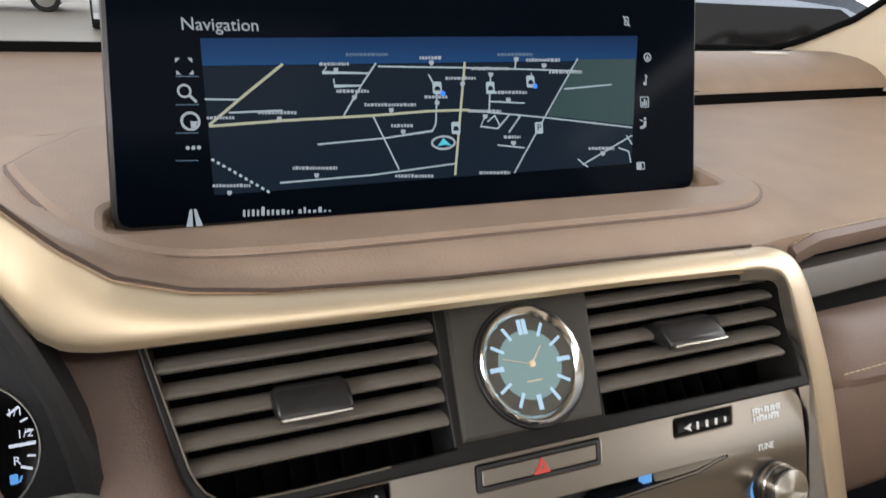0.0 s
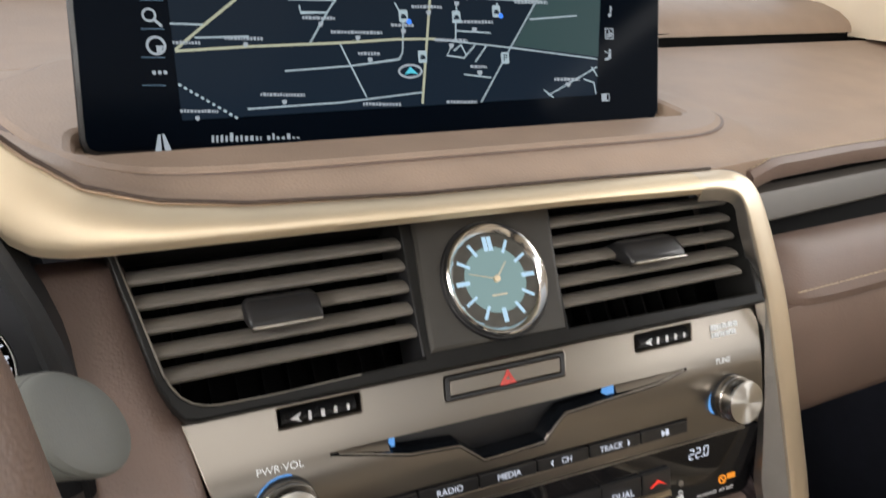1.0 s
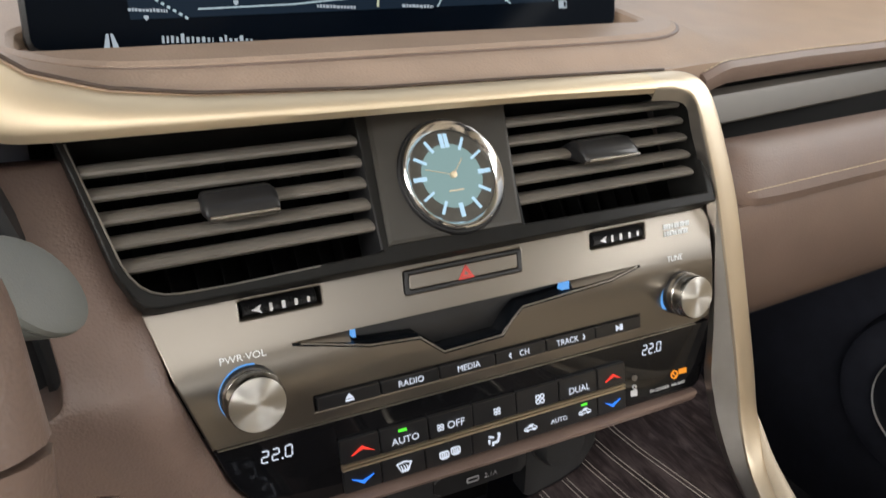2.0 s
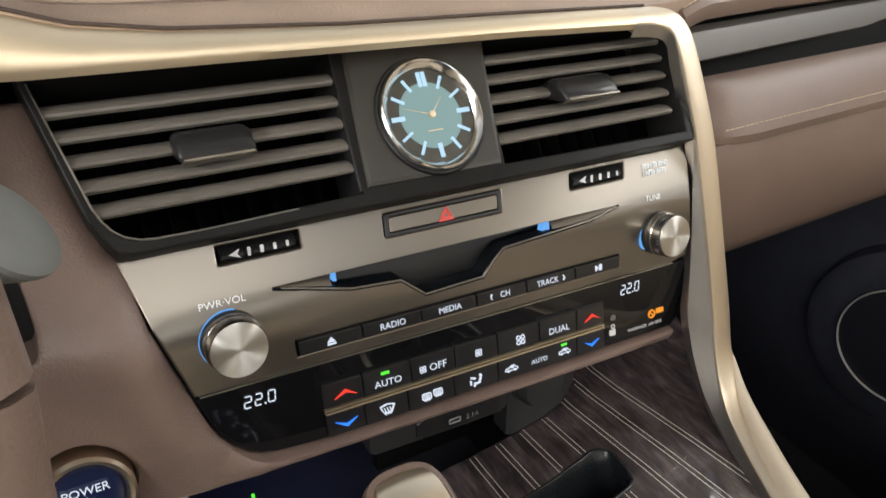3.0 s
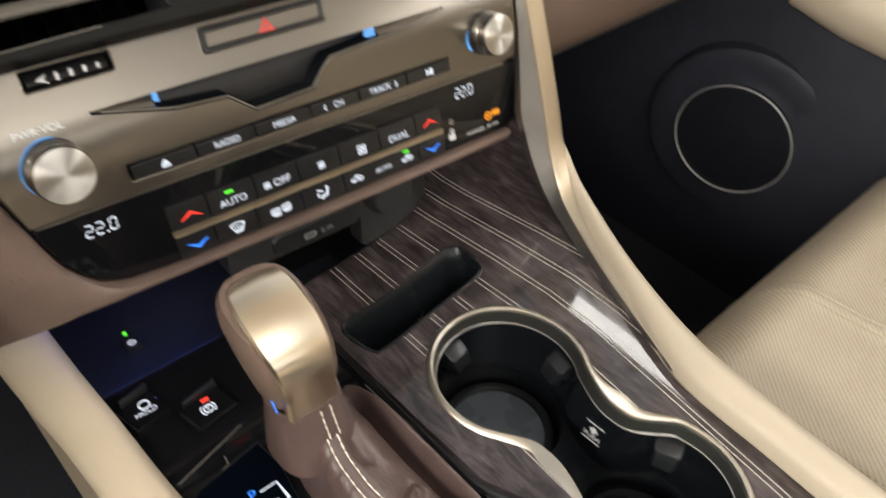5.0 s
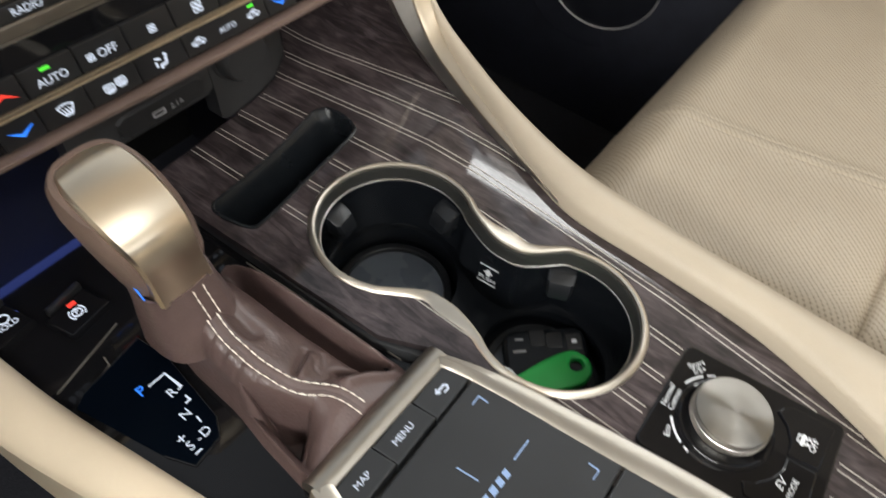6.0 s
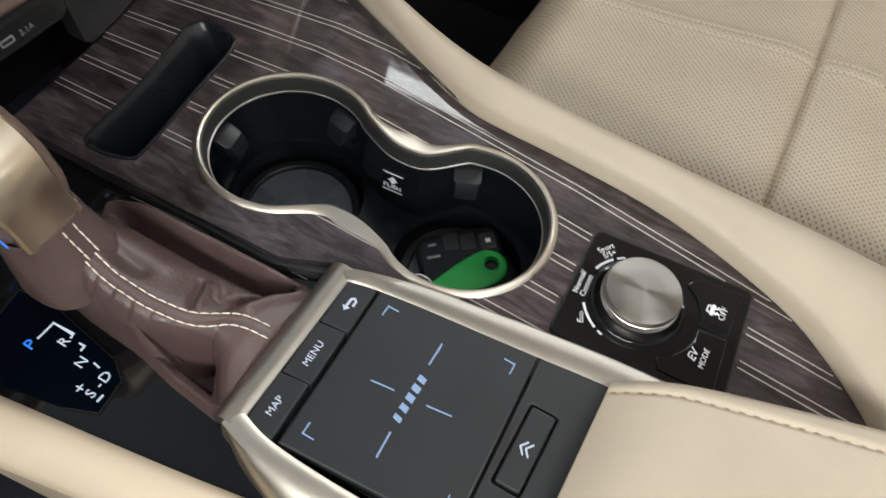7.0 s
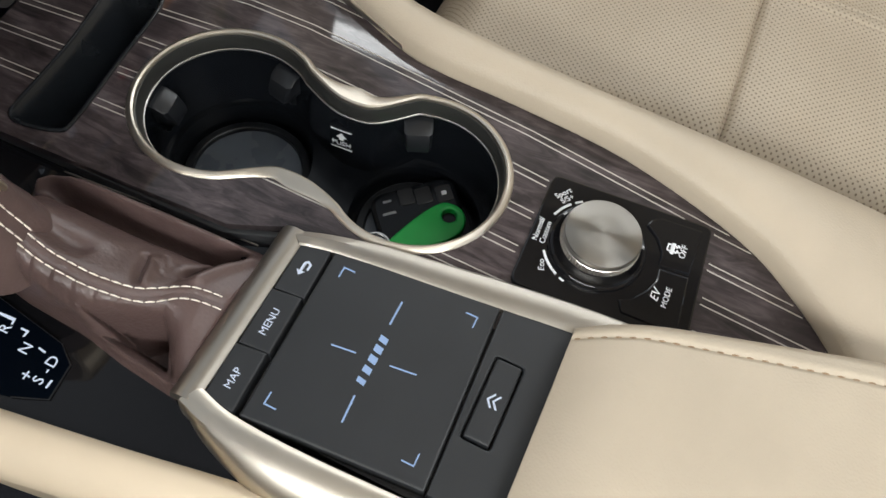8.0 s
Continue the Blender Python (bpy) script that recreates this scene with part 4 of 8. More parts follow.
bm2 = slab(circle(ix - 0.0008, iy - 0.0024, 0.0013, 14), 0.0003, 0.0006, SCREEN)
stroke(bm2, [(ix + 0.0003, iy - 0.0024), (ix + 0.0003, iy + 0.0036), (ix + 0.0018, iy + 0.0014)], 0.0006, SCREEN)
part("music_icon", bm2, map_text, display, "", False)
ix, iy = icon_at(1140, 181)
bm2 = slab(rrect(ix, iy, 0.0070, 0.0074, 0.0006), 0.0003, 0.0006, SCREEN, 0.0, [rrect(ix, iy, 0.0058, 0.0062, 0.0004)])
for k, hh in enumerate((0.0024, 0.0046, 0.0032)):
    prism(bm2, rrect(ix - 0.0016 + k * 0.0016, iy - 0.0024 + hh / 2, 0.0010, hh, 0.0001, 1), 0.0003, 0.0006, SCREEN)
part("chart_icon", bm2, map_text, display, "", False)
ix, iy = icon_at(1138, 218)
bm2 = slab(circle(ix + 0.0015, iy + 0.0028, 0.0010, 12), 0.0003, 0.0006, SCREEN)
prism(bm2, [(ix - 0.0005, iy - 0.0038), (ix - 0.0032, iy - 0.0038), (ix - 0.0026, iy - 0.0022), (ix, iy - 0.0018), (ix + 0.0004, iy + 0.0014), (ix + 0.0024, iy + 0.0014), (ix + 0.0022, iy - 0.0022)], 0.0003, 0.0006, SCREEN)
stroke(bm2, [(ix - 0.0030, iy + 0.0024), (ix - 0.0004, iy + 0.0012)], 0.0006, SCREEN)
part("airflow_icon", bm2, map_text, display, "", False)
ix, iy = icon_at(1133, 294)
bm2 = slab(rrect(ix, iy, 0.0066, 0.0052, 0.0004), 0.0003, 0.0006, SCREEN, 0.0, [rrect(ix + 0.0018, iy, 0.0020, 0.0036, 0.0002)])
part("split_icon", bm2, map_text, display, "", False)

# ---- vents and clock ----
stack = thing("centre_stack_surround", (0.0, 0.1, 0.0), "dark surround of the centre stack with vents below a gold strip", "dashboard", kind="structure")
VL = [(-0.1740, 0.0755), (-0.0460, 0.0755), (-0.0480, 0.0036), (-0.1420, 0.0022), (-0.1480, 0.0030), (-0.1530, 0.0050), (-0.1572, 0.0086), (-0.1602, 0.0134), (-0.1624, 0.0190)]
VR = [(0.0400, 0.0755), (0.1770, 0.0755), (0.1668, 0.0020), (0.0340, 0.0040)]
frame_out = [(-0.1790, 0.0800), (0.1820, 0.0800), (0.1716, -0.0045), (-0.1520, -0.0026), (-0.1570, -0.0010), (-0.1612, 0.0050), (-0.1655, 0.0150)]
part("vent_frame", slab(frame_out, -0.030, 0.0015, VENT, 0.0011, [VL, VR]), m_ventframe, stack, "dark grey vent frame")
# A pale tube stands for the highlight on the black frame's edge.
part("vent_edge", tube([VENT(u, v, 0.0011) for u, v in [(-0.1746, 0.0735)] + VL[:2:-1] + [(-0.1200, 0.0017), (-0.0800, 0.0024)]], 0.00055, 6), m_edgeglint, stack, "thin light tube drawn as the vent edge's highlight")
# Duct wall and fins are near black to stand for the shade inside.
part("vent_back", slab([(-0.19, 0.10), (0.19, 0.10), (0.19, -0.02), (-0.19, -0.02)], -0.055, -0.050, VENT), m_void, stack, "duct wall, near black for the shade inside")


def vent(name, ua, ub, tab, label):
    """ua, ub: left and right ends of each slat, bottom to top."""
    t = thing(name, VENT((ua[2] + ub[2]) / 2, 0.036, -0.02), label, "air vent", "dashboard air vents")
    for i, v in enumerate((0.0160, 0.0270, 0.0381, 0.0492, 0.0602)):
        rings = []
        for u, k in ((ua[i], 0.85), (ua[i] + 0.004, 1.0), ((ua[i] + ub[i]) / 2, 1.0), (ub[i] - 0.004, 1.0), (ub[i], 0.85)):
            rings.append([VENT(u, v + dv, n) for dv, n in ((-0.0012, -0.0030), (-0.0007, -0.0008 * k), (0.0004, -0.0002 * k), (0.0025, -0.0014), (0.0049, -0.0042), (0.0071, -0.0085), (0.0081, -0.0150), (0.0074, -0.0156), (0.0040, -0.0095))])
        part("slat", loft(rings), m_slat, t)
    for k in range(9):
        u = ua[0] + (ub[0] - ua[0]) * (k + 0.7) / 9.4
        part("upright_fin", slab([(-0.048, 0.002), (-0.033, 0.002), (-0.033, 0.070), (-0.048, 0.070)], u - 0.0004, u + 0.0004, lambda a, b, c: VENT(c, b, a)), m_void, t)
    u0, u1 = tab
    um, hw = (u0 + u1) / 2, (u1 - u0) / 2
    rings = []
    for n, s, va, vb in ((-0.016, 0.90, 0.0400, 0.0470), (0.000, 1.0, 0.0330, 0.0460), (0.006, 1.0, 0.0300, 0.0430), (0.0095, 0.97, 0.0288, 0.0370), (0.0105, 0.90, 0.0292, 0.0340)):
        rings.append([VENT(x, y, n) for x, y in rrect(um, (va + vb) / 2, 2 * hw * s, vb - va, 0.0035, 3)])
    tb = part("slide_tab", loft(rings), m_button, t, "sliding vent tab")
    part("chrome_edge", loft([[VENT(x, y, n) for x, y in rrect(um, 0.0296, 2 * hw * s, h, 0.0008, 2)] for n, s, h in ((0.006, 0.92, 0.0014), (0.0112, 0.93, 0.0018), (0.0120, 0.92, 0.0016), (0.0124, 0.89, 0.0008))]), m_ringmetal, tb, "chrome edge")
    return t


vent("air_vent", [-0.1630, -0.1650, -0.1670, -0.1690, -0.1712], [-0.0478, -0.0472, -0.0466, -0.0460, -0.0455], (-0.1265, -0.0930), "dark slatted air vent with a chrome-edged tab")
vent("air_vent", [0.0338, 0.0352, 0.0368, 0.0384, 0.0400], [0.1632, 0.1650, 0.1668, 0.1682, 0.1695], (0.0775, 0.1170), "dark slatted air vent with a chrome-edged tab")

clock = thing("dashboard_clock", VENT(-0.002, 0.03, -0.01), "round analogue clock with chrome rim and blue-lit markers", "clock")
part("clock_block", slab([(-0.0400, 0.0740), (0.0420, 0.0740), (0.0320, 0.0040), (-0.0455, 0.0050)], -0.028, 0.0030, VENT, 0.0025), m_clockblock, clock, "grey clock surround")
part("block_flank", slab([(-0.0455, 0.0740), (-0.0396, 0.0735), (-0.0450, 0.0050), (-0.0490, 0.0045)], -0.028, 0.0010, VENT, 0.0004), m_black, clock)
CM = axes(None, VENT, -0.0018, 0.0352, 0.003)
rim = [(0.0240, 0.0015), (0.0262, 0.0042), (0.0272, 0.0048), (0.0280, 0.0040), (0.0283, 0.0), (0.0283, -0.002), (0.0240, -0.002), (0.0240, 0.0015)]
part("clock_rim", loft([[Vector((r * math.cos(a), r * 1.03 * math.sin(a), z)) for a in [2 * math.pi * k / 64 for k in range(64)]] for r, z in rim], False), m_chrome, clock, "chrome rim", matrix=CM)
m_dial_dark = simple("clock_outer_dial", (0.085, 0.080, 0.070), 0.3, 0.3, amount=0.1, scale=200)
# The centre glows to stand for the reflection in the clock glass.
m_dial = lit("clock_glass_glow", (0.22, 0.34, 0.34), 1.0)
part("clock_dial", lathe([(0.0243, -0.0015), (0.0243, 0.0002), (0.001, 0.0002)], 48), m_dial_dark, clock, "dark outer dial", matrix=CM)
part("clock_centre", lathe([(0.0172, 0.0002), (0.0172, 0.0006), (0.001, 0.0006)], 48), m_dial, clock, "teal centre dial, glowing for the glass reflection", matrix=CM)
CF = lambda u, v, n: Vector((u, v, n))
for h in range(12):
    a = radians(90 - h * 30)
    d, s = Vector((math.cos(a), math.sin(a))), Vector((-math.sin(a), math.cos(a)))
    big = h % 3 == 0
    offs = (-0.00135, 0.00135) if h == 0 else (0.0,)
    bm2 = bmesh.new()
    for o in offs:
        r0, r1, hw = (0.0150, 0.0222, 0.0011 if big else 0.0007) if h else (0.0150, 0.0225, 0.0010)
        q = [d * r + s * (o + w) for r, w in ((r0, -hw), (r1, -hw), (r1, hw), (r0, hw))]
        prism(bm2, [tuple(p) for p in q], 0.0006, 0.0014, CF)
    part("hour_marker", bm2, lit_clock, clock, matrix=CM)
for ang, ln, w in ((163, 0.0155, 0.00020), (48, 0.0110, 0.00026)):
    a = radians(ang)
    d, s = Vector((math.cos(a), math.sin(a))), Vector((-math.sin(a), math.cos(a)))
    part("clock_hand", slab([tuple(d * r + s * ww) for r, ww in ((-0.002, -w), (ln, -w * 0.6), (ln, w * 0.6), (-0.002, w))], 0.0016, 0.0020, CF), m_gold, clock, "slim gold hand", matrix=CM)
part("clock_recess", loft([[Vector((r * math.cos(a), r * 1.03 * math.sin(a), z)) for a in [2 * math.pi * k / 64 for k in range(64)]] for r, z in ((0.0284, -0.001), (0.0284, 0.0012), (0.0296, 0.0014), (0.0302, 0.0004), (0.0302, -0.001))], False), m_black, clock, "black ring round the rim", matrix=CM)
part("hand_hub", lathe([(0.0017, 0.0010), (0.0017, 0.0028), (0.0008, 0.0030)], 20), m_gold, clock, matrix=CM)
part("maker_mark", stroke(bmesh.new(), [(-0.0042, -0.0080), (0.0042, -0.0080)], 0.0006, CF, 0.0006, 0.0009), m_gold, clock, "faint gold bar", matrix=CM)

# ---- audio unit ----
audio = thing("audio_unit", STACK(0.0, 0.06, -0.02), "graphite car stereo with turned metal knobs and slot buttons", "car stereo")
FACE = [(-0.1590, 0.1016), (-0.1585, 0.0990), (-0.1510, 0.0668), (-0.1400, 0.0305), (0.1560, 0.0305), (0.1690, 0.0330), (0.1722, 0.0500), (0.1722, 0.0680), (0.1695, 0.0900), (0.1660, 0.1010)]
SLOTH = [(-0.0980, 0.0738), (0.1125, 0.0740), (0.0900, 0.0690), (0.0285, 0.0655), (0.0215, 0.0600), (0.0150, 0.0530), (-0.0200, 0.0515), (-0.0260, 0.0560), (-0.0335, 0.0620), (-0.0600, 0.0640)]
WL, WR = rrect(-0.1005, 0.0945, 0.0380, 0.0092, 0.0006, 1), rrect(0.0962, 0.0935, 0.0400, 0.0094, 0.0006, 1)
HZ = rrect(-0.0048, 0.0915, 0.0690, 0.0126, 0.0012, 2)
MED = [-0.0907, -0.0579, -0.0250, 0.0088, 0.0416, 0.0763, 0.1106]
MB = [(-0.0912, 0.0370), (0.1111, 0.0370), (0.1111, 0.0449), (-0.0912, 0.0449)]
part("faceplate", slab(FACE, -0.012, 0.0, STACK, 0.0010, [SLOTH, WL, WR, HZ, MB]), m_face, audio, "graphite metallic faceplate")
part("backing", slab([(-0.150, 0.032), (0.160, 0.032), (0.160, 0.098), (-0.150, 0.098)], -0.020, -0.013, STACK), m_black, audio, "black inner chassis")
part("slot_ledge", loft([[STACK(u, v, n) for v, n in ((vb - 0.0006, 0.0002), (vb + 0.0006, 0.0004), (vb + 0.0018, -0.0022), (vb + 0.0024, -0.0115), (vb - 0.003, -0.0115))] for u, vb in ((-0.0980, 0.0728), (-0.0600, 0.0634), (-0.0335, 0.0614), (-0.0262, 0.0555), (-0.0205, 0.0510), (0.0155, 0.0522), (0.0218, 0.0595), (0.0290, 0.0650), (0.0900, 0.0684), (0.1120, 0.0732))]), m_well, audio, "sloping lower lip of the disc slot")
for corners in (((-0.0980, 0.0736, -0.0004), (-0.0690, 0.0738, -0.0050), (-0.0690, 0.0664, -0.0012)), ((0.1120, 0.0738, -0.0004), (0.0900, 0.0692, -0.0010), (0.0640, 0.0676, -0.0012), (0.0640, 0.0740, -0.0050))):
    part("slot_ramp", loft([[STACK(u, v, n) for u, v, n in corners], [STACK(u, v, n - 0.0012) for u, v, n in corners]]), m_face, audio, "sloping end of the disc slot")
part("slot_lip", tube([STACK(u, vb + 0.0003, 0.0) for u, vb in ((-0.0940, 0.0722), (-0.0600, 0.0636), (-0.0335, 0.0616), (-0.0262, 0.0557), (-0.0205, 0.0512), (0.0155, 0.0526), (0.0218, 0.0597), (0.0290, 0.0652), (0.0900, 0.0686), (0.1100, 0.0730))], 0.00060, 6), m_face, audio, "fine lit lower lip of the slot")
for u, w in ((-0.0672, 0.0016), (0.0590, 0.0052)):
    part("slot_light", slab([(u - w / 2, 0.0690), (u + w / 2, 0.0690), (u + w / 2, 0.0734), (u - w / 2 + w * 0.25, 0.0734)], -0.006, -0.0015, STACK), lit_blue, audio, "blue slot light")


def thumbwheel(name, u0, u1, v, label):
    t = part(name, loft([[STACK(u, v + 0.0042 * math.cos(a), -0.0060 + 0.0068 * math.sin(a)) for a in [math.pi * k / 8 for k in range(9)]] for u in xs_list(u0, u1, 3)]), m_black, audio, label)
    k = int((u1 - u0) / 0.0011)
    bm2 = bmesh.new()
    for i in range(k):
        u = u0 + (u1 - u0) * (i + 0.5) / k
        loft([[STACK(u + du, v + 0.0042 * math.cos(a), -0.0060 + (0.0068 + e) * math.sin(a)) for a in [math.pi * j / 6 for j in range(7)]] for du, e in ((-0.00035, -0.0002), (0.0, 0.0004), (0.00035, -0.0002))], True, True, bm2)
    part("grip_ribs", bm2, m_black, t)
    bm2 = bmesh.new()
    prism(bm2, [(u0 + 0.0035, v), (u0 + 0.0085, v + 0.0022), (u0 + 0.0072, v), (u0 + 0.0085, v - 0.0022)], 0.0010, 0.0016, STACK)
    for i, w in enumerate((0.0016, 0.0019, 0.0017, 0.0015)):
        uu = u0 + 0.0125 + (u1 - u0 - 0.0165) * i / 3.0
        prism(bm2, rrect(uu, v, w * 0.85, 0.0041 - 0.0004 * i, 0.0002, 1), 0.0010, 0.0016, STACK)
    part("wheel_print", bm2, m_white, t, "white marks")
    return t


thumbwheel("vent_wheel", -0.1180, -0.0840, 0.0940, "ribbed black thumbwheel")
thumbwheel("vent_wheel", 0.0785, 0.1140, 0.0930, "ribbed black thumbwheel")
part("hazard_frame", slab(HZ, -0.010, 0.0006, STACK, 0.0005, [rrect(-0.0048, 0.0915, 0.0640, 0.0084, 0.0010, 2)]), m_black, audio, "black frame")
hz = part("hazard_button", slab(rrect(-0.0048, 0.0915, 0.0636, 0.0080, 0.0010, 2), -0.010, 0.0004, STACK, 0.0006), m_face, audio, "graphite hazard button")
HC = (-0.0045, 0.0906)
tri = lambda s: [(HC[0] - 0.0046 * s, HC[1] - 0.0031 * s), (HC[0] + 0.0046 * s, HC[1] - 0.0031 * s), (HC[0], HC[1] + 0.0046 * s)]
m_redprint = simple("red_print", (0.75, 0.07, 0.06), 0.5, amount=0.04)
bm2 = slab(tri(1.0), 0.0004, 0.0008, STACK, 0.0, [tri(0.74)])
prism(bm2, tri(0.58), 0.0004, 0.0008, STACK, 0.0, [tri(0.34)])
part("hazard_triangle", bm2, m_redprint, hz, "red double triangle", False)



def knob(name, u, v, r, parent, label):
    m = axes(None, STACK, u, v, 0.0)
    t = part(name, lathe([(r * 1.02, -0.004), (r * 1.02, 0.0040), (r * 1.035, 0.0048), (r * 1.045, 0.0068), (r * 1.025, 0.0078), (r * 1.0, 0.0082), (r * 1.0, 0.0136), (r * 0.96, 0.0150), (r * 0.955, 0.0150)], 56), m_ringmetal, parent, label, matrix=m)
    part("knob_face", lathe([(r * 0.955, 0.0146), (r * 0.945, 0.0154), (r * 0.90, 0.0156), (r * 0.5, 0.01565), (r * 0.02, 0.0157)], 64), m_knobface, t, "turned metal face", matrix=m)
    part("knob_base", lathe([(r * 1.05, -0.004), (r * 1.05, 0.0020), (r * 1.04, 0.0036), (r * 1.01, 0.0040)], 48), m_black, t, "black lower collar", matrix=m)
    ring = [(r * 1.055, 0.0008), (r * 1.072, 0.0011), (r * 1.080, 0.0006), (r * 1.080, -0.002), (r * 1.055, -0.002), (r * 1.055, 0.0008)]
    part("glow_ring", loft([[Vector((q * math.cos(a), q * math.sin(a), z)) for a in [math.pi * (0.42 + 0.80 * k / 30) for k in range(31)]] for q, z in ring], False, False), lit_blue, t, "blue light ring", matrix=m)
    return t


knob("volume_knob", -0.1199, 0.0542, 0.0132, audio, "turned aluminium volume knob with a blue ring")
knob("tuning_knob", 0.1425, 0.0525, 0.0132, audio, "turned aluminium tuning knob with a blue ring")
part("knob_print", letters("PWR\u00b7VOL", STACK, -0.1210, 0.0727, 0.0035, 0.0017), lit_print, audio, "", False)
part("knob_print", letters("TUNE", STACK, 0.1383, 0.0738, 0.0034, 0.0017), lit_print, audio, "", False)
bm2 = bmesh.new()
rnd = random.Random(4)
for row in range(2):
    for i in range(9):
        u = 0.1320 + i * 0.0022 + row * 0.0006
        v = 0.0930 - row * 0.0042
        pts = [(u - 0.0010, v - 0.0014), (u - 0.0010, v + 0.0014), (u + 0.0008, v + 0.0014 * rnd.choice((1, 0))), (u + 0.0008, v - 0.0014)]
        stroke(bm2, pts[:rnd.choice((2, 3, 4, 4))], 0.0004, STACK, 0.0002, 0.0012)
part("maker_print", bm2, lit_print, audio, "thin angular pale print", False)


def key(name, u0, u1, v0, v1, parent, n1=0.001, label="", n0=-0.010, mat=None):
    return part(name, slab(rrect((u0 + u1) / 2, (v0 + v1) / 2, u1 - u0, v1 - v0, 0.0006, 1), n0, n1, STACK, 0.0006), mat or m_button, parent, label)


LETTER = 0.0034
names = [None, "RADIO", "MEDIA", "\u2039  CH", "TRACK \u203a", None]
for i in range(6):
    k = key("slot_button", MED[i] + 0.0003, MED[i + 1] - 0.0003, 0.0374, 0.0445, audio, 0.0016)
    um = (MED[i] + MED[i + 1]) / 2
    bm2 = bmesh.new()
    if i == 0:
        prism(bm2, [(um - 0.0022, 0.0405), (um + 0.0022, 0.0405), (um, 0.0430)], 0.0016, 0.0023, STACK)
        prism(bm2, rrect(um, 0.0395, 0.0044, 0.0008, 0.0001, 1), 0.0016, 0.0023, STACK)
    elif i == 5:
        prism(bm2, [(um - 0.0022, 0.0392), (um - 0.0022, 0.0428), (um + 0.0004, 0.0410)], 0.0016, 0.0023, STACK)
        for du in (0.0010, 0.0022):
            prism(bm2, rrect(um + du, 0.0410, 0.0007, 0.0036, 0.0001, 1), 0.0016, 0.0023, STACK)
    elif i == 3:
        words(bm2, "CH", STACK, um + 0.0016, 0.0409, LETTER, 0.0022)
        stroke(bm2, [(um - 0.0068, 0.0424), (um - 0.0078, 0.0409), (um - 0.0068, 0.0394)], 0.0005, STACK, 0.0016, 0.0023)
    elif i == 4:
        words(bm2, "TRACK", STACK, um - 0.0030, 0.0409, LETTER, 0.0022)
        stroke(bm2, [(um + 0.0082, 0.0424), (um + 0.0092, 0.0409), (um + 0.0082, 0.0394)], 0.0005, STACK, 0.0016, 0.0023)
    else:
        words(bm2, names[i], STACK, um, 0.0409, LETTER, 0.0022)
    part("key_print", bm2, lit_white, k, "", False)

# ---- climate panel ----
climate = thing("climate_panel", STACK(0.0, 0.005, -0.02), "glossy black climate control panel with lit keys and gold line", "control panel")
GL = [(-0.1400, 0.0300), (-0.1356, 0.0150), (-0.1326, 0.0078), (-0.1275, 0.0000), (-0.1209, -0.0066), (-0.1150, -0.0098), (-0.1081, -0.0118), (-0.0900, -0.0134), (-0.0600, -0.0140), (0.0300, -0.0143), (0.1545, -0.0141), (0.1600, -0.0100), (0.1660, 0.0060), (0.1690, 0.0300)]
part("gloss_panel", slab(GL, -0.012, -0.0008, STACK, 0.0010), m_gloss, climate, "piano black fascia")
part("fascia_line", stroke(bmesh.new(), [(-0.138, 0.0303), (0.156, 0.0303)], 0.0005, STACK, -0.001, 0.0012), m_silver, climate, "fine metal line", False)
R1 = [-0.0827, -0.0614, -0.0342, -0.0077, 0.0198, 0.0486, 0.0762, 0.0975]
R2 = [-0.0827, -0.0622, -0.0377, -0.0096, 0.0190, 0.0756, 0.0975]
bm2 = bmesh.new()
stroke(bm2, [(-0.0825, 0.0036), (0.0968, 0.0036)], 0.0006, STACK, -0.001, 0.0022)
stroke(bm2, [(-0.0825, 0.0016), (0.0968, 0.0016)], 0.0011, STACK, -0.001, 0.0022)
part("gold_line", bm2, m_gold, climate, "thin gold double line", False)
V1A, V1B, V2A, V2B = 0.0046, 0.0183, -0.0128, 0.0006


def chevron(u, v, up):
    s = 1 if up else -1
    return [(u - 0.0060, v - s * 0.0020), (u, v + s * 0.0022), (u + 0.0060, v - s * 0.0020), (u, v + s * 0.0004)]


def key_art(k, f):
    bm2 = bmesh.new()
    f(bm2)
    return part("key_print", bm2, lit_white, k, "", False)


def fan(bm, u, v, r):
    for q in range(4):
        a = radians(45 + 90 * q)
        prism(bm, circle(u + r * 0.62 * math.cos(a), v + r * 0.62 * math.sin(a), r * 0.46, 12), 0.0016, 0.0021, STACK, 0.0, [circle(u + r * 0.62 * math.cos(a), v + r * 0.62 * math.sin(a), r * 0.26, 12)])


def carline(bm, u, v, s):
    stroke(bm, [(u - 0.0042 * s, v - 0.0008 * s), (u - 0.0038 * s, v + 0.0006 * s), (u - 0.0016 * s, v + 0.0010 * s), (u - 0.0006 * s, v + 0.0022 * s), (u + 0.0018 * s, v + 0.0022 * s), (u + 0.0030 * s, v + 0.0008 * s), (u + 0.0042 * s, v + 0.0004 * s), (u + 0.0042 * s, v - 0.0008 * s), (u - 0.0042 * s, v - 0.0008 * s)], 0.0005, STACK, 0.0016, 0.0021)
    for du in (-0.0022, 0.0024):
        prism(bm, circle(u + du * s, v - 0.0010 * s, 0.0009 * s, 10), 0.0016, 0.0021, STACK)
    stroke(bm, [(u - 0.001 * s, v + 0.0012 * s), (u + 0.0012 * s, v + 0.0012 * s), (u + 0.0012 * s, v)], 0.0006, STACK, 0.0016, 0.0021)


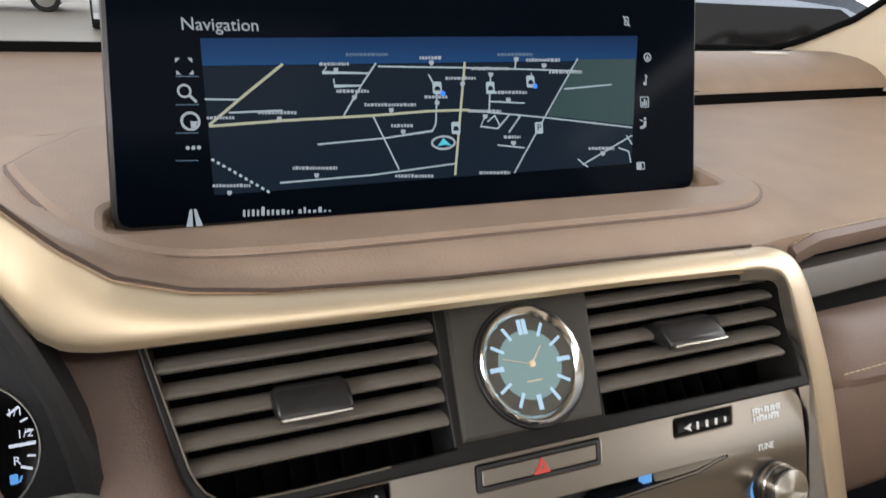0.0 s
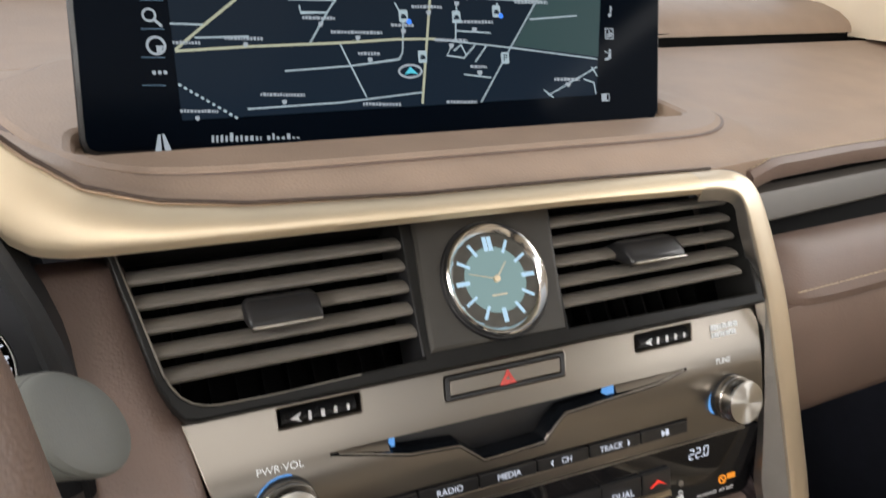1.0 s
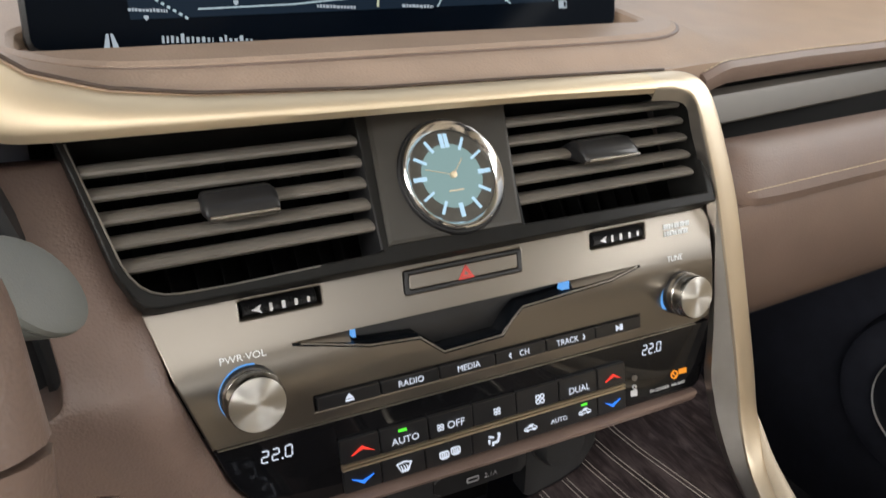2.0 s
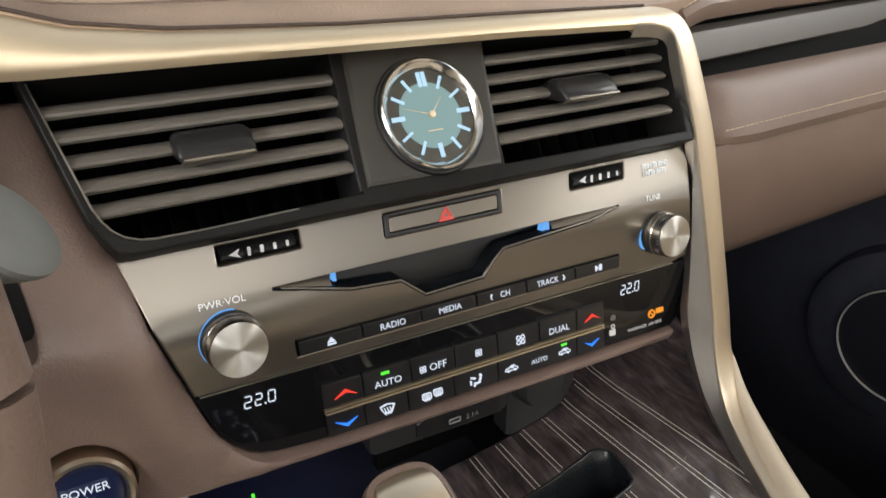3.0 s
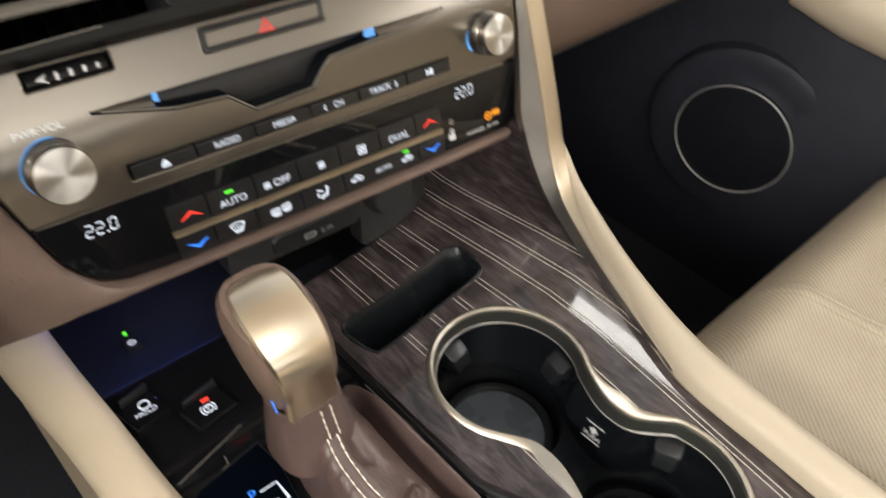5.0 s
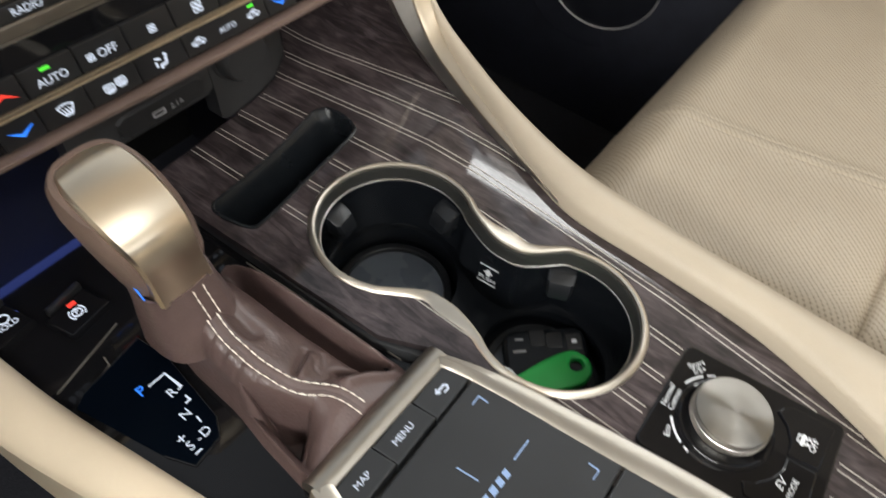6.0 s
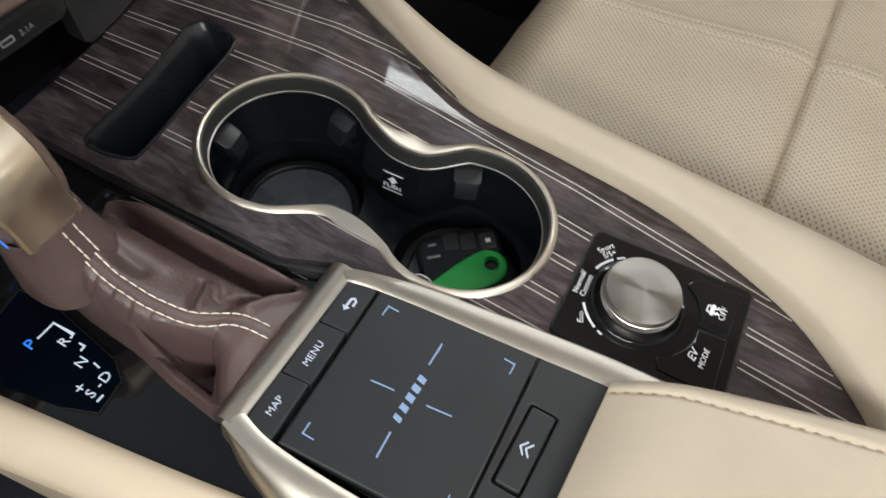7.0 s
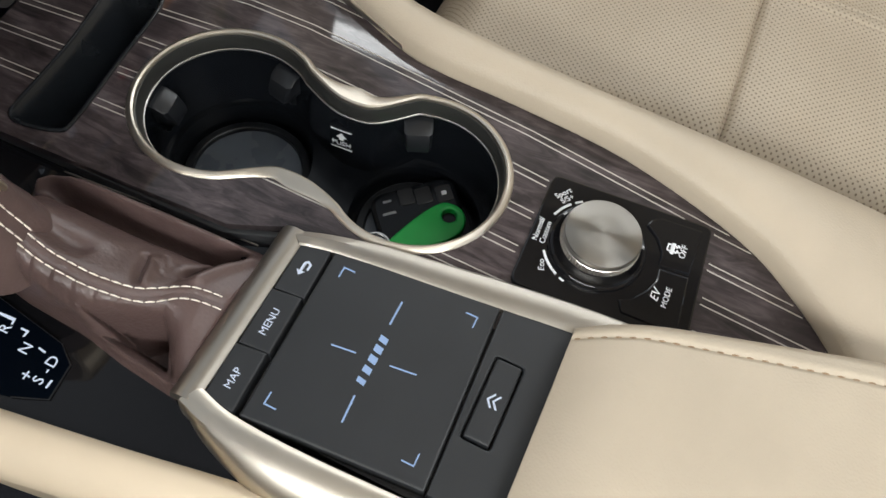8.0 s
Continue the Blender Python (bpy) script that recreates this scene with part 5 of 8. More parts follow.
for i in range(7):
    k = key("climate_key", R1[i] + 0.0003, R1[i + 1] - 0.0003, V1A, V1B, climate, 0.0014)
    um, vm = (R1[i] + R1[i + 1]) / 2, (V1A + V1B) / 2
    if i in (0, 6):
        part("warm_arrow", slab(chevron(um + 0.001, vm - 0.0006, True), 0.0014, 0.0023, STACK), lit_red, k, "red up arrow", False)
    elif i == 1:
        part("key_print", letters("AUTO", STACK, um, vm - 0.0018, 0.0040, 0.0022), lit_white, k, "", False)
        part("key_light", slab(rrect(um - 0.001, V1B - 0.0030, 0.0046, 0.0016, 0.0001, 1), 0.0014, 0.0018, STACK), lit_green, k, "green light", False)
    elif i == 2:
        key_art(k, lambda b: (fan(b, um - 0.0066, vm - 0.001, 0.0022), words(b, "OFF", STACK, um + 0.0024, vm - 0.001, 0.0044, 0.0022)))
    elif i == 3:
        key_art(k, lambda b: fan(b, um + 0.001, vm - 0.001, 0.0024))
    elif i == 4:
        key_art(k, lambda b: fan(b, um + 0.001, vm - 0.001, 0.0034))
    else:
        part("key_print", letters("DUAL", STACK, um, vm - 0.0018, 0.0042, 0.0022), lit_white, k, "", False)
for i in range(6):
    k = key("climate_key", R2[i] + 0.0003, R2[i + 1] - 0.0003, V2A, V2B, climate, 0.0014)
    um, vm = (R2[i] + R2[i + 1]) / 2, (V2A + V2B) / 2 - 0.0006
    if i in (0, 5):
        part("cool_arrow", slab(chevron(um, vm, False), 0.0014, 0.0023, STACK), lit_deepblue, k, "blue down arrow", False)
    elif i == 1:
        def art(b):
            stroke(b, [(um - 0.0040, vm + 0.0024), (um, vm + 0.0034), (um + 0.0040, vm + 0.0024), (um + 0.0020, vm - 0.0020), (um - 0.0020, vm - 0.0020), (um - 0.0040, vm + 0.0024)], 0.0006, STACK, 0.0014, 0.0023)
            for du in (-0.0013, 0, 0.0013):
                stroke(b, [(um + du, vm - 0.0030), (um + du * 1.2 + 0.0004, vm - 0.0008), (um + du * 1.2 - 0.0003, vm + 0.0012)], 0.0005, STACK, 0.0014, 0.0023)
        key_art(k, art)
    elif i == 2:
        def art(b):
            for du, dv in ((-0.0032, 0.0), (0.0036, 0.0008)):
                prism(b, rrect(um + du, vm + dv, 0.0056, 0.0042, 0.0010, 2), 0.0014, 0.0023, STACK, 0.0, [rrect(um + du, vm + dv, 0.0046, 0.0032, 0.0007, 2)])
                for q in (-0.0012, 0, 0.0012):
                    stroke(b, [(um + du + q, vm + dv - 0.0028), (um + du + q, vm + dv + 0.0010)], 0.0005, STACK, 0.0014, 0.0023)
        key_art(k, art)
    elif i == 3:
        def art(b):
            prism(b, circle(um + 0.0024, vm + 0.0028, 0.0009, 10), 0.0014, 0.0023, STACK)
            stroke(b, [(um + 0.0024, vm + 0.0016), (um + 0.0014, vm - 0.0016), (um - 0.0016, vm - 0.0018), (um - 0.0018, vm - 0.0036)], 0.0010, STACK, 0.0014, 0.0023)
            stroke(b, [(um - 0.0040, vm + 0.0026), (um - 0.0010, vm + 0.0016)], 0.0010, STACK, 0.0014, 0.0023)
            stroke(b, [(um - 0.0040, vm + 0.0008), (um - 0.0040, vm - 0.0020)], 0.0008, STACK, 0.0014, 0.0023)
        key_art(k, art)
    elif i == 4:
        key_art(k, lambda b: (carline(b, um - 0.0195, vm + 0.0002, 1.0), words(b, "AUTO", STACK, um, vm + 0.0002, 0.0030, 0.0022), carline(b, um + 0.0185, vm + 0.0002, 1.0)))
        part("key_light", slab(rrect(um + 0.0185, V2B - 0.0022, 0.0042, 0.0015, 0.0001, 1), 0.0014, 0.0018, STACK), lit_green, k, "green light", False)


def digits(name, u, v):
    """Seven-segment figures 22.0."""
    bm2 = bmesh.new()
    w, h, sl = 0.0032, 0.0030, 0.10
    segs = {"2": "abged", "0": "abcdef"}
    for i, ch in enumerate("220"):
        x0 = u - 0.0074 + i * 0.0050 + (0.0013 if i == 2 else 0)
        pt = lambda x, y: (x0 + x + sl * (y + h), v + y)
        seg = {"a": ((0, h), (w, h)), "b": ((w, h), (w, 0)), "c": ((w, 0), (w, -h)), "d": ((0, -h), (w, -h)), "e": ((0, 0), (0, -h)), "f": ((0, h), (0, 0)), "g": ((0, 0), (w, 0))}
        for s in segs[ch]:
            (xa, ya), (xb, yb) = seg[s]
            e = 0.10
            stroke(bm2, [pt(xa + (xb - xa) * e, ya + (yb - ya) * e), pt(xb - (xb - xa) * e, yb - (yb - ya) * e)], 0.00062, STACK, -0.0004, -0.0001)
    prism(bm2, rrect(u + 0.0024, v - h, 0.0009, 0.0009, 0.0002, 1), -0.0004, -0.0001, STACK)
    part(name, bm2, lit_white, climate, "pale blue temperature figures", False)

digits("readout", -0.1122, 0.0205)
digits("readout", 0.1200, 0.0216)
bm2 = slab(circle(0.1385, -0.0008, 0.0030, 20), -0.0008, -0.0002, STACK, 0.0, [circle(0.1385, -0.0008, 0.0021, 20)])
prism(bm2, rrect(0.1455, 0.0002, 0.0064, 0.0034, 0.0005), -0.0008, -0.0002, STACK)
stroke(bm2, [(0.1365, 0.0013), (0.1405, -0.0029)], 0.0008, STACK, -0.0008, -0.0002)
part("airbag_warning", bm2, lit_orange, climate, "orange airbag warning sign", False)
part("airbag_print", letters("PASSENGER  AIR BAG", STACK, 0.1322, -0.0075, 0.0022, 0.0), m_white, climate, "", False)
bm2 = slab(rrect(0.1052, -0.0052, 0.0050, 0.0042, 0.0006), -0.0008, -0.0002, STACK)
prism(bm2, circle(0.1058, -0.0012, 0.0016, 16), -0.0008, -0.0002, STACK, 0.0, [circle(0.1058, -0.0012, 0.0010, 16)])
part("lock_icon", bm2, m_white, climate, "pale padlock icon", False)
part("sensor_dot", slab(circle(0.1060, 0.0050, 0.0020, 16), -0.0008, -0.0001, STACK), m_slat, climate, "grey sensor", False)

# ---- brown leather column left of the head unit, running on as a lip under it ----
COL = spline([(-0.2140, 0.1820), (-0.2050, 0.1630), (-0.1990, 0.1400), (-0.1955, 0.1200), (-0.1930, 0.0950), (-0.1930, 0.0760), (-0.1990, 0.0640), (-0.2300, 0.0560)], 4) + \
    [(-0.2450, 0.0), (-0.2450, -0.0330)] + spline([(-0.2200, -0.0340), (-0.1785, -0.0290), (-0.1528, -0.0252), (-0.1366, -0.0215), (-0.1175, -0.0202), (-0.0737, -0.0200), (-0.0065, -0.0212), (0.0741, -0.0218), (0.1459, -0.0212), (0.1540, -0.0206)], 4) + \
    [(0.1570, -0.0195), (0.1555, -0.0152)] + [(0.0300, -0.0154), (-0.0600, -0.0150), (-0.0900, -0.0144), (-0.1085, -0.0128), (-0.1156, -0.0107), (-0.1218, -0.0074), (-0.1285, -0.0005), (-0.1337, 0.0074), (-0.1367, 0.0150), (-0.1411, 0.0300), (-0.1522, 0.0668), (-0.1570, 0.1016), (-0.1585, 0.1050), (-0.1665, 0.1400), (-0.1730, 0.1800)]
PWR = circle(-0.1900, 0.0015, 0.0206, 32)
RIGHT = [(-0.03, -0.128), (0.0042, -0.131), (0.0135, -0.1367), (0.030, -0.1411), (0.0668, -0.1522), (0.1016, -0.1570), (0.14, -0.1665), (0.18, -0.173)]


def column_rise(u, v):
    """The padded column: a roll along the head unit, a hollow beside it, a rounded lip below."""
    d = float(np.interp(v, [p[0] for p in RIGHT], [p[1] for p in RIGHT])) - u
    side = min(1.0, max(0.0, (v + 0.012) / 0.020))
    h = -0.0080 * max(0.0, 1 - max(0.0, d) / 0.014) ** 2 * side
    k = min(1.0, max(0.0, (d - 0.012) / 0.040))
    h -= 0.0100 * k * k * (3 - 2 * k) * min(1.0, max(0.25, (0.120 - v) / 0.070))
    low = float(np.interp(u, (-0.22, -0.1785, -0.1528, -0.1366, -0.1175, -0.0737, -0.0065, 0.0741, 0.1459, 0.154), (-0.034, -0.029, -0.0252, -0.0215, -0.0202, -0.0200, -0.0212, -0.0218, -0.0212, -0.0206)))
    h -= 0.0075 * max(0.0, 1 - (v - low) / 0.0055) ** 2 + 0.010 * max(0.0, 1 - (0.1570 - u) / 0.008) ** 2
    h -= 0.08 * max(0.0, v - 0.070)
    return h - 0.016 * (max(0.0, 0.006 - v) / 0.044) ** 1.6 * min(1.0, max(0.0, (-0.120 - u) / 0.030))


colbm = prism(bmesh.new(), COL, -0.045, 0.0085, IDENT, 0.0022, [PWR])
for k in range(28):
    bmesh.ops.bisect_plane(colbm, geom=colbm.verts[:] + colbm.edges[:] + colbm.faces[:], plane_co=(-0.240 + 0.005 * k, 0, 0), plane_no=(1, 0, 0))
for k in range(56):
    cut = -0.034 + 0.0016 * k if k < 26 else 0.0076 + 0.006 * (k - 26)
    bmesh.ops.bisect_plane(colbm, geom=colbm.verts[:] + colbm.edges[:] + colbm.faces[:], plane_co=(0, cut, 0), plane_no=(0, 1, 0))
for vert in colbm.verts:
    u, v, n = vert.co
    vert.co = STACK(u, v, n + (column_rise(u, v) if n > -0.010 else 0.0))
for e in colbm.edges:
    e.smooth = True
for face in colbm.faces:
    face.tag = False
part("leather_column", colbm, m_columnlit, stack, "brown leather column and lip round the head unit")

# ---- start button ----
power = thing("start_button", STACK(-0.1900, 0.0015, -0.01), "round blue-lit start button with a satin gold ring", "button")
PM = axes(None, STACK, -0.1900, 0.0015, 0.008)
ringp = [(0.0158, 0.0005), (0.0172, 0.0036), (0.0190, 0.0042), (0.0203, 0.0022), (0.0205, -0.012), (0.0158, -0.012), (0.0158, 0.0005)]
part("button_ring", loft([[Vector((r * math.cos(a), r * math.sin(a), z)) for a in [2 * math.pi * k / 56 for k in range(56)]] for r, z in ringp], False), m_knobmetal, power, "satin gold ring", matrix=PM)
part("button_cap", lathe([(0.0157, -0.012), (0.0157, 0.0), (0.0145, 0.0014), (0.0125, 0.0008), (0.001, 0.0004)], 48), m_startcap, power, "dark blue cap", matrix=PM)
part("button_print", letters("POWER", CF, 0.0, 0.0042, 0.0040, 0.0018), lit_white, power, "", False, matrix=PM)
bm2 = bmesh.new()
stroke(bm2, [(0.0036 * math.cos(radians(a)), -0.0038 + 0.0036 * math.sin(radians(a))) for a in range(125, 416, 15)], 0.0010, CF, 0.0008, 0.0016)
stroke(bm2, [(0, -0.0036), (0, 0.0004)], 0.0010, CF, 0.0008, 0.0016)
part("power_symbol", bm2, lit_white, power, "", False, matrix=PM)

# ---- centre console ----
console = thing("centre_console", (0.0, -0.2, 0.0), "centre console with dark striped wood and cream leather rails", "console", kind="structure")
RIN = [(0.265, 0.085), (0.225, 0.010), (0.196, -0.040), (0.167, -0.100), (0.1455, -0.145), (0.1325, -0.178), (0.1290, -0.205), (0.1275, -0.245), (0.1210, -0.312), (0.1005, -0.378), (0.0790, -0.411), (0.0560, -0.4350), (0.03, -0.455)]
rin = spline(RIN, 5)
C1, C2 = (0.0575, -0.1075), (0.0640, -0.2170)


def cup_outline(grow=0.0):
    R1c, R2c = 0.0485 + grow, 0.0468 + grow
    pts = []
    for a in range(-38, 218, 8):
        pts.append((C1[0] + R1c * math.cos(radians(a)), C1[1] + R1c * math.sin(radians(a))))
    left = [(0.0292 - grow, -0.1515), (0.0312 - grow, -0.1600), (0.0312 - grow, -0.1700), (0.0290 - grow, -0.1800)]
    pts += left
    for a in range(146, 394, 8):
        pts.append((C2[0] + R2c * math.cos(radians(a)), C2[1] + R2c * math.sin(radians(a))))
    pts += [(0.0900 + grow, -0.1800), (0.0868 + grow, -0.1680), (0.0880 + grow, -0.1560)]
    return even(spline(pts, 3, True), 200)


def even(p, k):
    """A closed outline resampled at even steps."""
    a = np.array(list(p) + [p[0]])
    run = np.concatenate(([0.0], np.cumsum(np.hypot(*np.diff(a, axis=0).T))))
    at = np.linspace(0.0, run[-1], k, endpoint=False)
    return [(float(x), float(y)) for x, y in zip(np.interp(at, run, a[:, 0]), np.interp(at, run, a[:, 1]))]


CUP = cup_outline()
TRAY = spline([(0.0985, -0.0030), (0.1075, -0.0095), (0.1060, -0.0290), (0.0970, -0.0370), (0.0550, -0.0425), (0.0100, -0.0480), (0.0000, -0.0445), (-0.0045, -0.0250), (-0.0020, -0.0170), (0.0080, -0.0150), (0.0500, -0.0115), (0.0880, -0.0045)], 4, True)
DIAL = [(0.0925, -0.2815), (0.0995, -0.3645), (0.0430, -0.3690), (0.0270, -0.3700), (0.0262, -0.2850), (0.0300, -0.2825)]
deck_out = rin + [(0.0, -0.455), (0.0, -0.30), (0.0060, -0.180), (-0.0075, -0.1500), (-0.0100, -0.090), (-0.0130, -0.020), (-0.0130, 0.028), (0.02, 0.030), (0.058, 0.0335), (0.085, 0.037), (0.105, 0.042), (0.128, 0.056), (0.146, 0.078), (0.155, 0.11), (0.24, 0.11)]
part("wood_deck", slab(deck_out, -0.006, 0.0, DECK, 0.0, [CUP, TRAY]), m_wood, console, "dark striped lacquered wood")


def inside(p, poly):
    x, y = p
    c = False
    for i in range(len(poly)):
        (x1, y1), (x2, y2) = poly[i - 1], poly[i]
        if (y1 > y) != (y2 > y) and x < (x2 - x1) * (y - y1) / (y2 - y1) + x1:
            c = not c
    return c


big_cup, big_tray = cup_outline(0.0022), inset(ccw(TRAY), -0.0012)
dial_poly = inset(ccw(DIAL), -0.001)
STRIPES = [0.0257, 0.0498, 0.0739, 0.0985, 0.1255, 0.1500, 0.1750]
for xs in STRIPES:
    bm2 = bmesh.new()
    for dx in (-0.0020, 0.0020):
        run = []
        for j in range(0, 301):
            y = 0.094 - j * 0.0018
            x = xs * float(np.interp(-y, (-0.06, -0.037, 0.03, 0.08, 0.12, 0.26, 0.37, 0.45), (0.865, 0.88, 0.955, 1.0, 1.0, 0.905, 0.79, 0.72))) + dx
            ok = inside((x, y), deck_out) and inside((x + 0.001, y), deck_out) and not inside((x, y), big_cup) and not inside((x, y), big_tray) and not inside((x, y), dial_poly)
            if ok:
                run.append((x, y))
            if (not ok or j == 300) and run:
                if len(run) > 1:
                    stroke(bm2, run, 0.00060, DECK, -0.0005, 0.00025)
                run = []
    part("inlay_line", bm2, m_inlay, console, "thin metal inlay pair", False)

# phone slot
part("phone_slot_rim", slab(inset(ccw(TRAY), -0.0010), -0.004, 0.0012, DECK, 0.0006, [inset(ccw(TRAY), 0.0010)]), m_slotwall, console, "black rubber rim of the phone slot")
bm2 = bmesh.new()
trin = inset(ccw(TRAY), 0.0008)
cxm, cym = 0.052, -0.027
loft([[DECK(x, y, 0.0006) for x, y in trin]] + [[DECK(cxm + (x - cxm) * kx, cym + (y - cym) * ky + dy, z) for x, y in trin] for kx, ky, dy, z in ((0.990, 0.93, -0.0008, -0.0025), (0.985, 0.88, -0.0014, -0.0050), (0.97, 0.70, -0.0037, -0.0220), (0.95, 0.52, -0.0060, -0.0440), (0.93, 0.40, -0.0075, -0.0560))], False, True, bm2)
fill_v = [v for v in bm2.verts][-len(trin):]
bm2.faces.new(fill_v)
part("phone_slot_well", bm2, m_slotwall, console, "deep black slot")

# cup holders
cups = thing("cup_holder", (0.06, -0.16, 0.38), "double cup holder with a champagne metal rim and black wells", "cup holder")
m_innerband = simple("dark_satin_band", (0.085, 0.085, 0.080), 0.36, 0.7, amount=0.05, scale=60)
rimrows = []
cc = ccw(CUP)


def rim_ring(d, n):
    """The outline moved in or out by d; the outer side is broader at the neck."""
    off = [(x - ox, y - oy) for (x, y), (ox, oy) in zip(inset(cc, d), cc)]
    k = len(cc)
    out = []
    for i, (ox, oy) in enumerate(cc):
        ax = sum(off[(i + m) % k][0] for m in range(-3, 4)) / 7
        ay = sum(off[(i + m) % k][1] for m in range(-3, 4)) / 7
        g = 1.0 + ((2.7 if ox > 0.06 else 1.7) * math.exp(-((oy + 0.167) / 0.017) ** 2) if d < 0 else 0.0)
        out.append(DECK(ox + ax * g, oy + ay * g, n))
    return out


for d, n in ((-0.0030, -0.001), (-0.0030, 0.0006), (-0.0018, 0.0020), (0.0, 0.0026), (0.0010, 0.0020), (0.0016, 0.0006), (0.0016, -0.002)):
    rimrows.append(rim_ring(d, n))
part("metal_rim", loft(rimrows, False), m_bezel, cups, "champagne metal rim")
part("inner_band", loft([rim_ring(d, n) for d, n in ((0.0014, 0.0004), (0.0018, 0.0002), (0.0036, -0.0082), (0.0030, -0.0105), (0.0010, -0.0110))], False), m_innerband, cups, "dark satin band inside the rim")
part("band_edge", loft([rim_ring(d, n) for d, n in ((0.0034, -0.0080), (0.0040, -0.0084), (0.0040, -0.0092), (0.0034, -0.0094))], False), m_silver, cups, "fine bright lower edge of the band")


def cup_wells():
    """Both wells and the neck between them as one skin, open above."""
    bm = bmesh.new()
    rows = []
    for d, z in ((0.0028, -0.0095), (0.0032, -0.016), (0.0040, -0.035), (0.0052, -0.052)):
        rows.append([DECK(x, y, z) for x, y in inset(cc, d)])
    loft(rows, False, True, bm)
    low = inset(cc, 0.0052)
    verts = [v for v in bm.verts][-len(low):]
    h1, h2 = circle(C1[0], C1[1], 0.0408, 56), circle(C2[0], C2[1], 0.0385, 56)
    loops = [(verts, low)]
    for h, c, dep in ((h1, C1, 0.070), (h2, C2, 0.066)):
        top = [bm.verts.new(DECK(x, y, -0.052)) for x, y in h]
        bot = [bm.verts.new(DECK(c[0] + (x - c[0]) * 0.97, c[1] + (y - c[1]) * 0.97, -dep)) for x, y in h]
        bridge(bm, top, bot)
        bm.faces.new(bot)
        loops.append((top, h))
    fill(bm, loops)
    return bm


part("well_liner", cup_wells(), m_well, cups, "black cup wells")
for c, dep, r in ((C1, 0.0695, 0.0385), (C2, 0.0655, 0.0345)):
    ringf = [(r, 0.0), (r - 0.0004, 0.0040), (r - 0.0010, 0.0046), (r - 0.0048, 0.0046), (r - 0.0054, 0.0040), (r - 0.0056, 0.0), (r, 0.0)]
    part("mat_ring", loft([[Vector((q * math.cos(a), q * math.sin(a), z)) for a in [2 * math.pi * k / 48 for k in range(48)]] for q, z in ringf], False), m_clip, cups, "rubber mat edge", matrix=Matrix.Translation(DECK(c[0], c[1], -dep)))
# Black rubber given a blue-grey colour for the sky reflected in it.
m_mat = simple("mat_with_sky_tint", (0.095, 0.108, 0.130), 0.28, amount=0.15, scale=40)
part("mat", slab(circle(C1[0], C1[1], 0.0328, 40), -0.0698, -0.0680, DECK), m_mat, cups, "smooth black mat with its sky reflection painted in")
part("mat", slab(circle(C2[0], C2[1], 0.0288, 40), -0.0658, -0.0640, DECK), m_mat, cups, "smooth black mat with its sky reflection painted in")


def clip(c, ang, r, z):
    """A sprung tongue: broad head on the wall, narrow toe below."""
    a = radians(ang)
    d, s = Vector((math.cos(a), math.sin(a), 0)), Vector((-math.sin(a), math.cos(a), 0))
    base = DECK(c[0], c[1], z)
    rings = []
    for h, depth, w in ((0.0105, 0.0008, 0.0078), (0.0102, 0.0045, 0.0080), (0.0070, 0.0105, 0.0080), (0.0000, 0.0140, 0.0078), (-0.0035, 0.0140, 0.0072), (-0.0052, 0.0122, 0.0060), (-0.0056, 0.0088, 0.0038), (-0.0085, 0.0072, 0.0031), (-0.0150, 0.0050, 0.0027), (-0.0180, 0.0015, 0.0024)):
        p = base + Vector((0, 0, h))
        rings.append([p + d * (r + 0.003) - s * w, p + d * (r - depth * 0.8) - s * w, p + d * (r - depth) - s * w * 0.8, p + d * (r - depth) + s * w * 0.8, p + d * (r - depth * 0.8) + s * w, p + d * (r + 0.003) + s * w])
    part("spring_clip", loft(rings), m_clip, cups, "springy holding clip")


clip(C1, 100, 0.046, -0.024)
clip(C1, -13, 0.046, -0.024)
clip(C2, 24, 0.044, -0.022)


def neck_map(u, v, n):
    """A sign on the wall between the two wells, facing the driver."""
    o = Vector((0.0826, -0.1615, 0.4262))
    ax = Vector((0.06, -1.0, 0)).normalized()
    nn = Vector((-1.0, -0.06, 0.08)).normalized()
    up = nn.cross(ax).normalized()
    if up.z < 0:
        up = -up
    return o + ax * u + up * v + nn * n


bm2 = slab([(-0.0032, 0.0016), (0.0, 0.0052), (0.0032, 0.0016), (0.0014, 0.0016), (0.0014, -0.0004), (-0.0014, -0.0004), (-0.0014, 0.0016)], 0.0012, 0.0016, neck_map)
words(bm2, "PUSH", neck_map, 0.0, -0.0034, 0.0036, 0.0014)
stroke(bm2, [(-0.0065, 0.0075), (0.0065, 0.0075)], 0.0005, neck_map, 0.0012, 0.0016)
stroke(bm2, [(-0.0065, -0.0070), (0.0065, -0.0070)], 0.0005, neck_map, 0.0012, 0.0016)
part("push_sign", slab(rrect(0, 0, 0.0152, 0.0185, 0.001), -0.004, 0.0010, neck_map, 0.0005), m_well, cups, "black push tab")
part("push_print", bm2, m_white, cups, "white print", False)

# key with a green tag in the rear cup
carkey = thing("car_key", DECK(C2[0], C2[1], -0.062), "black remote car key lying in the rear cup holder", "car key")


def key_map(u, v, n):
    """Lies tilted in the well."""
    m = pose(0.0735, -0.2150, 0.3965, 4, -6, -49)
    return m @ Vector((u, v, n))


part("key_body", slab(rrect(0, 0, 0.052, 0.034, 0.009, 5), -0.006, 0.006, key_map, 0.003), m_well, carkey, "rounded black key body")
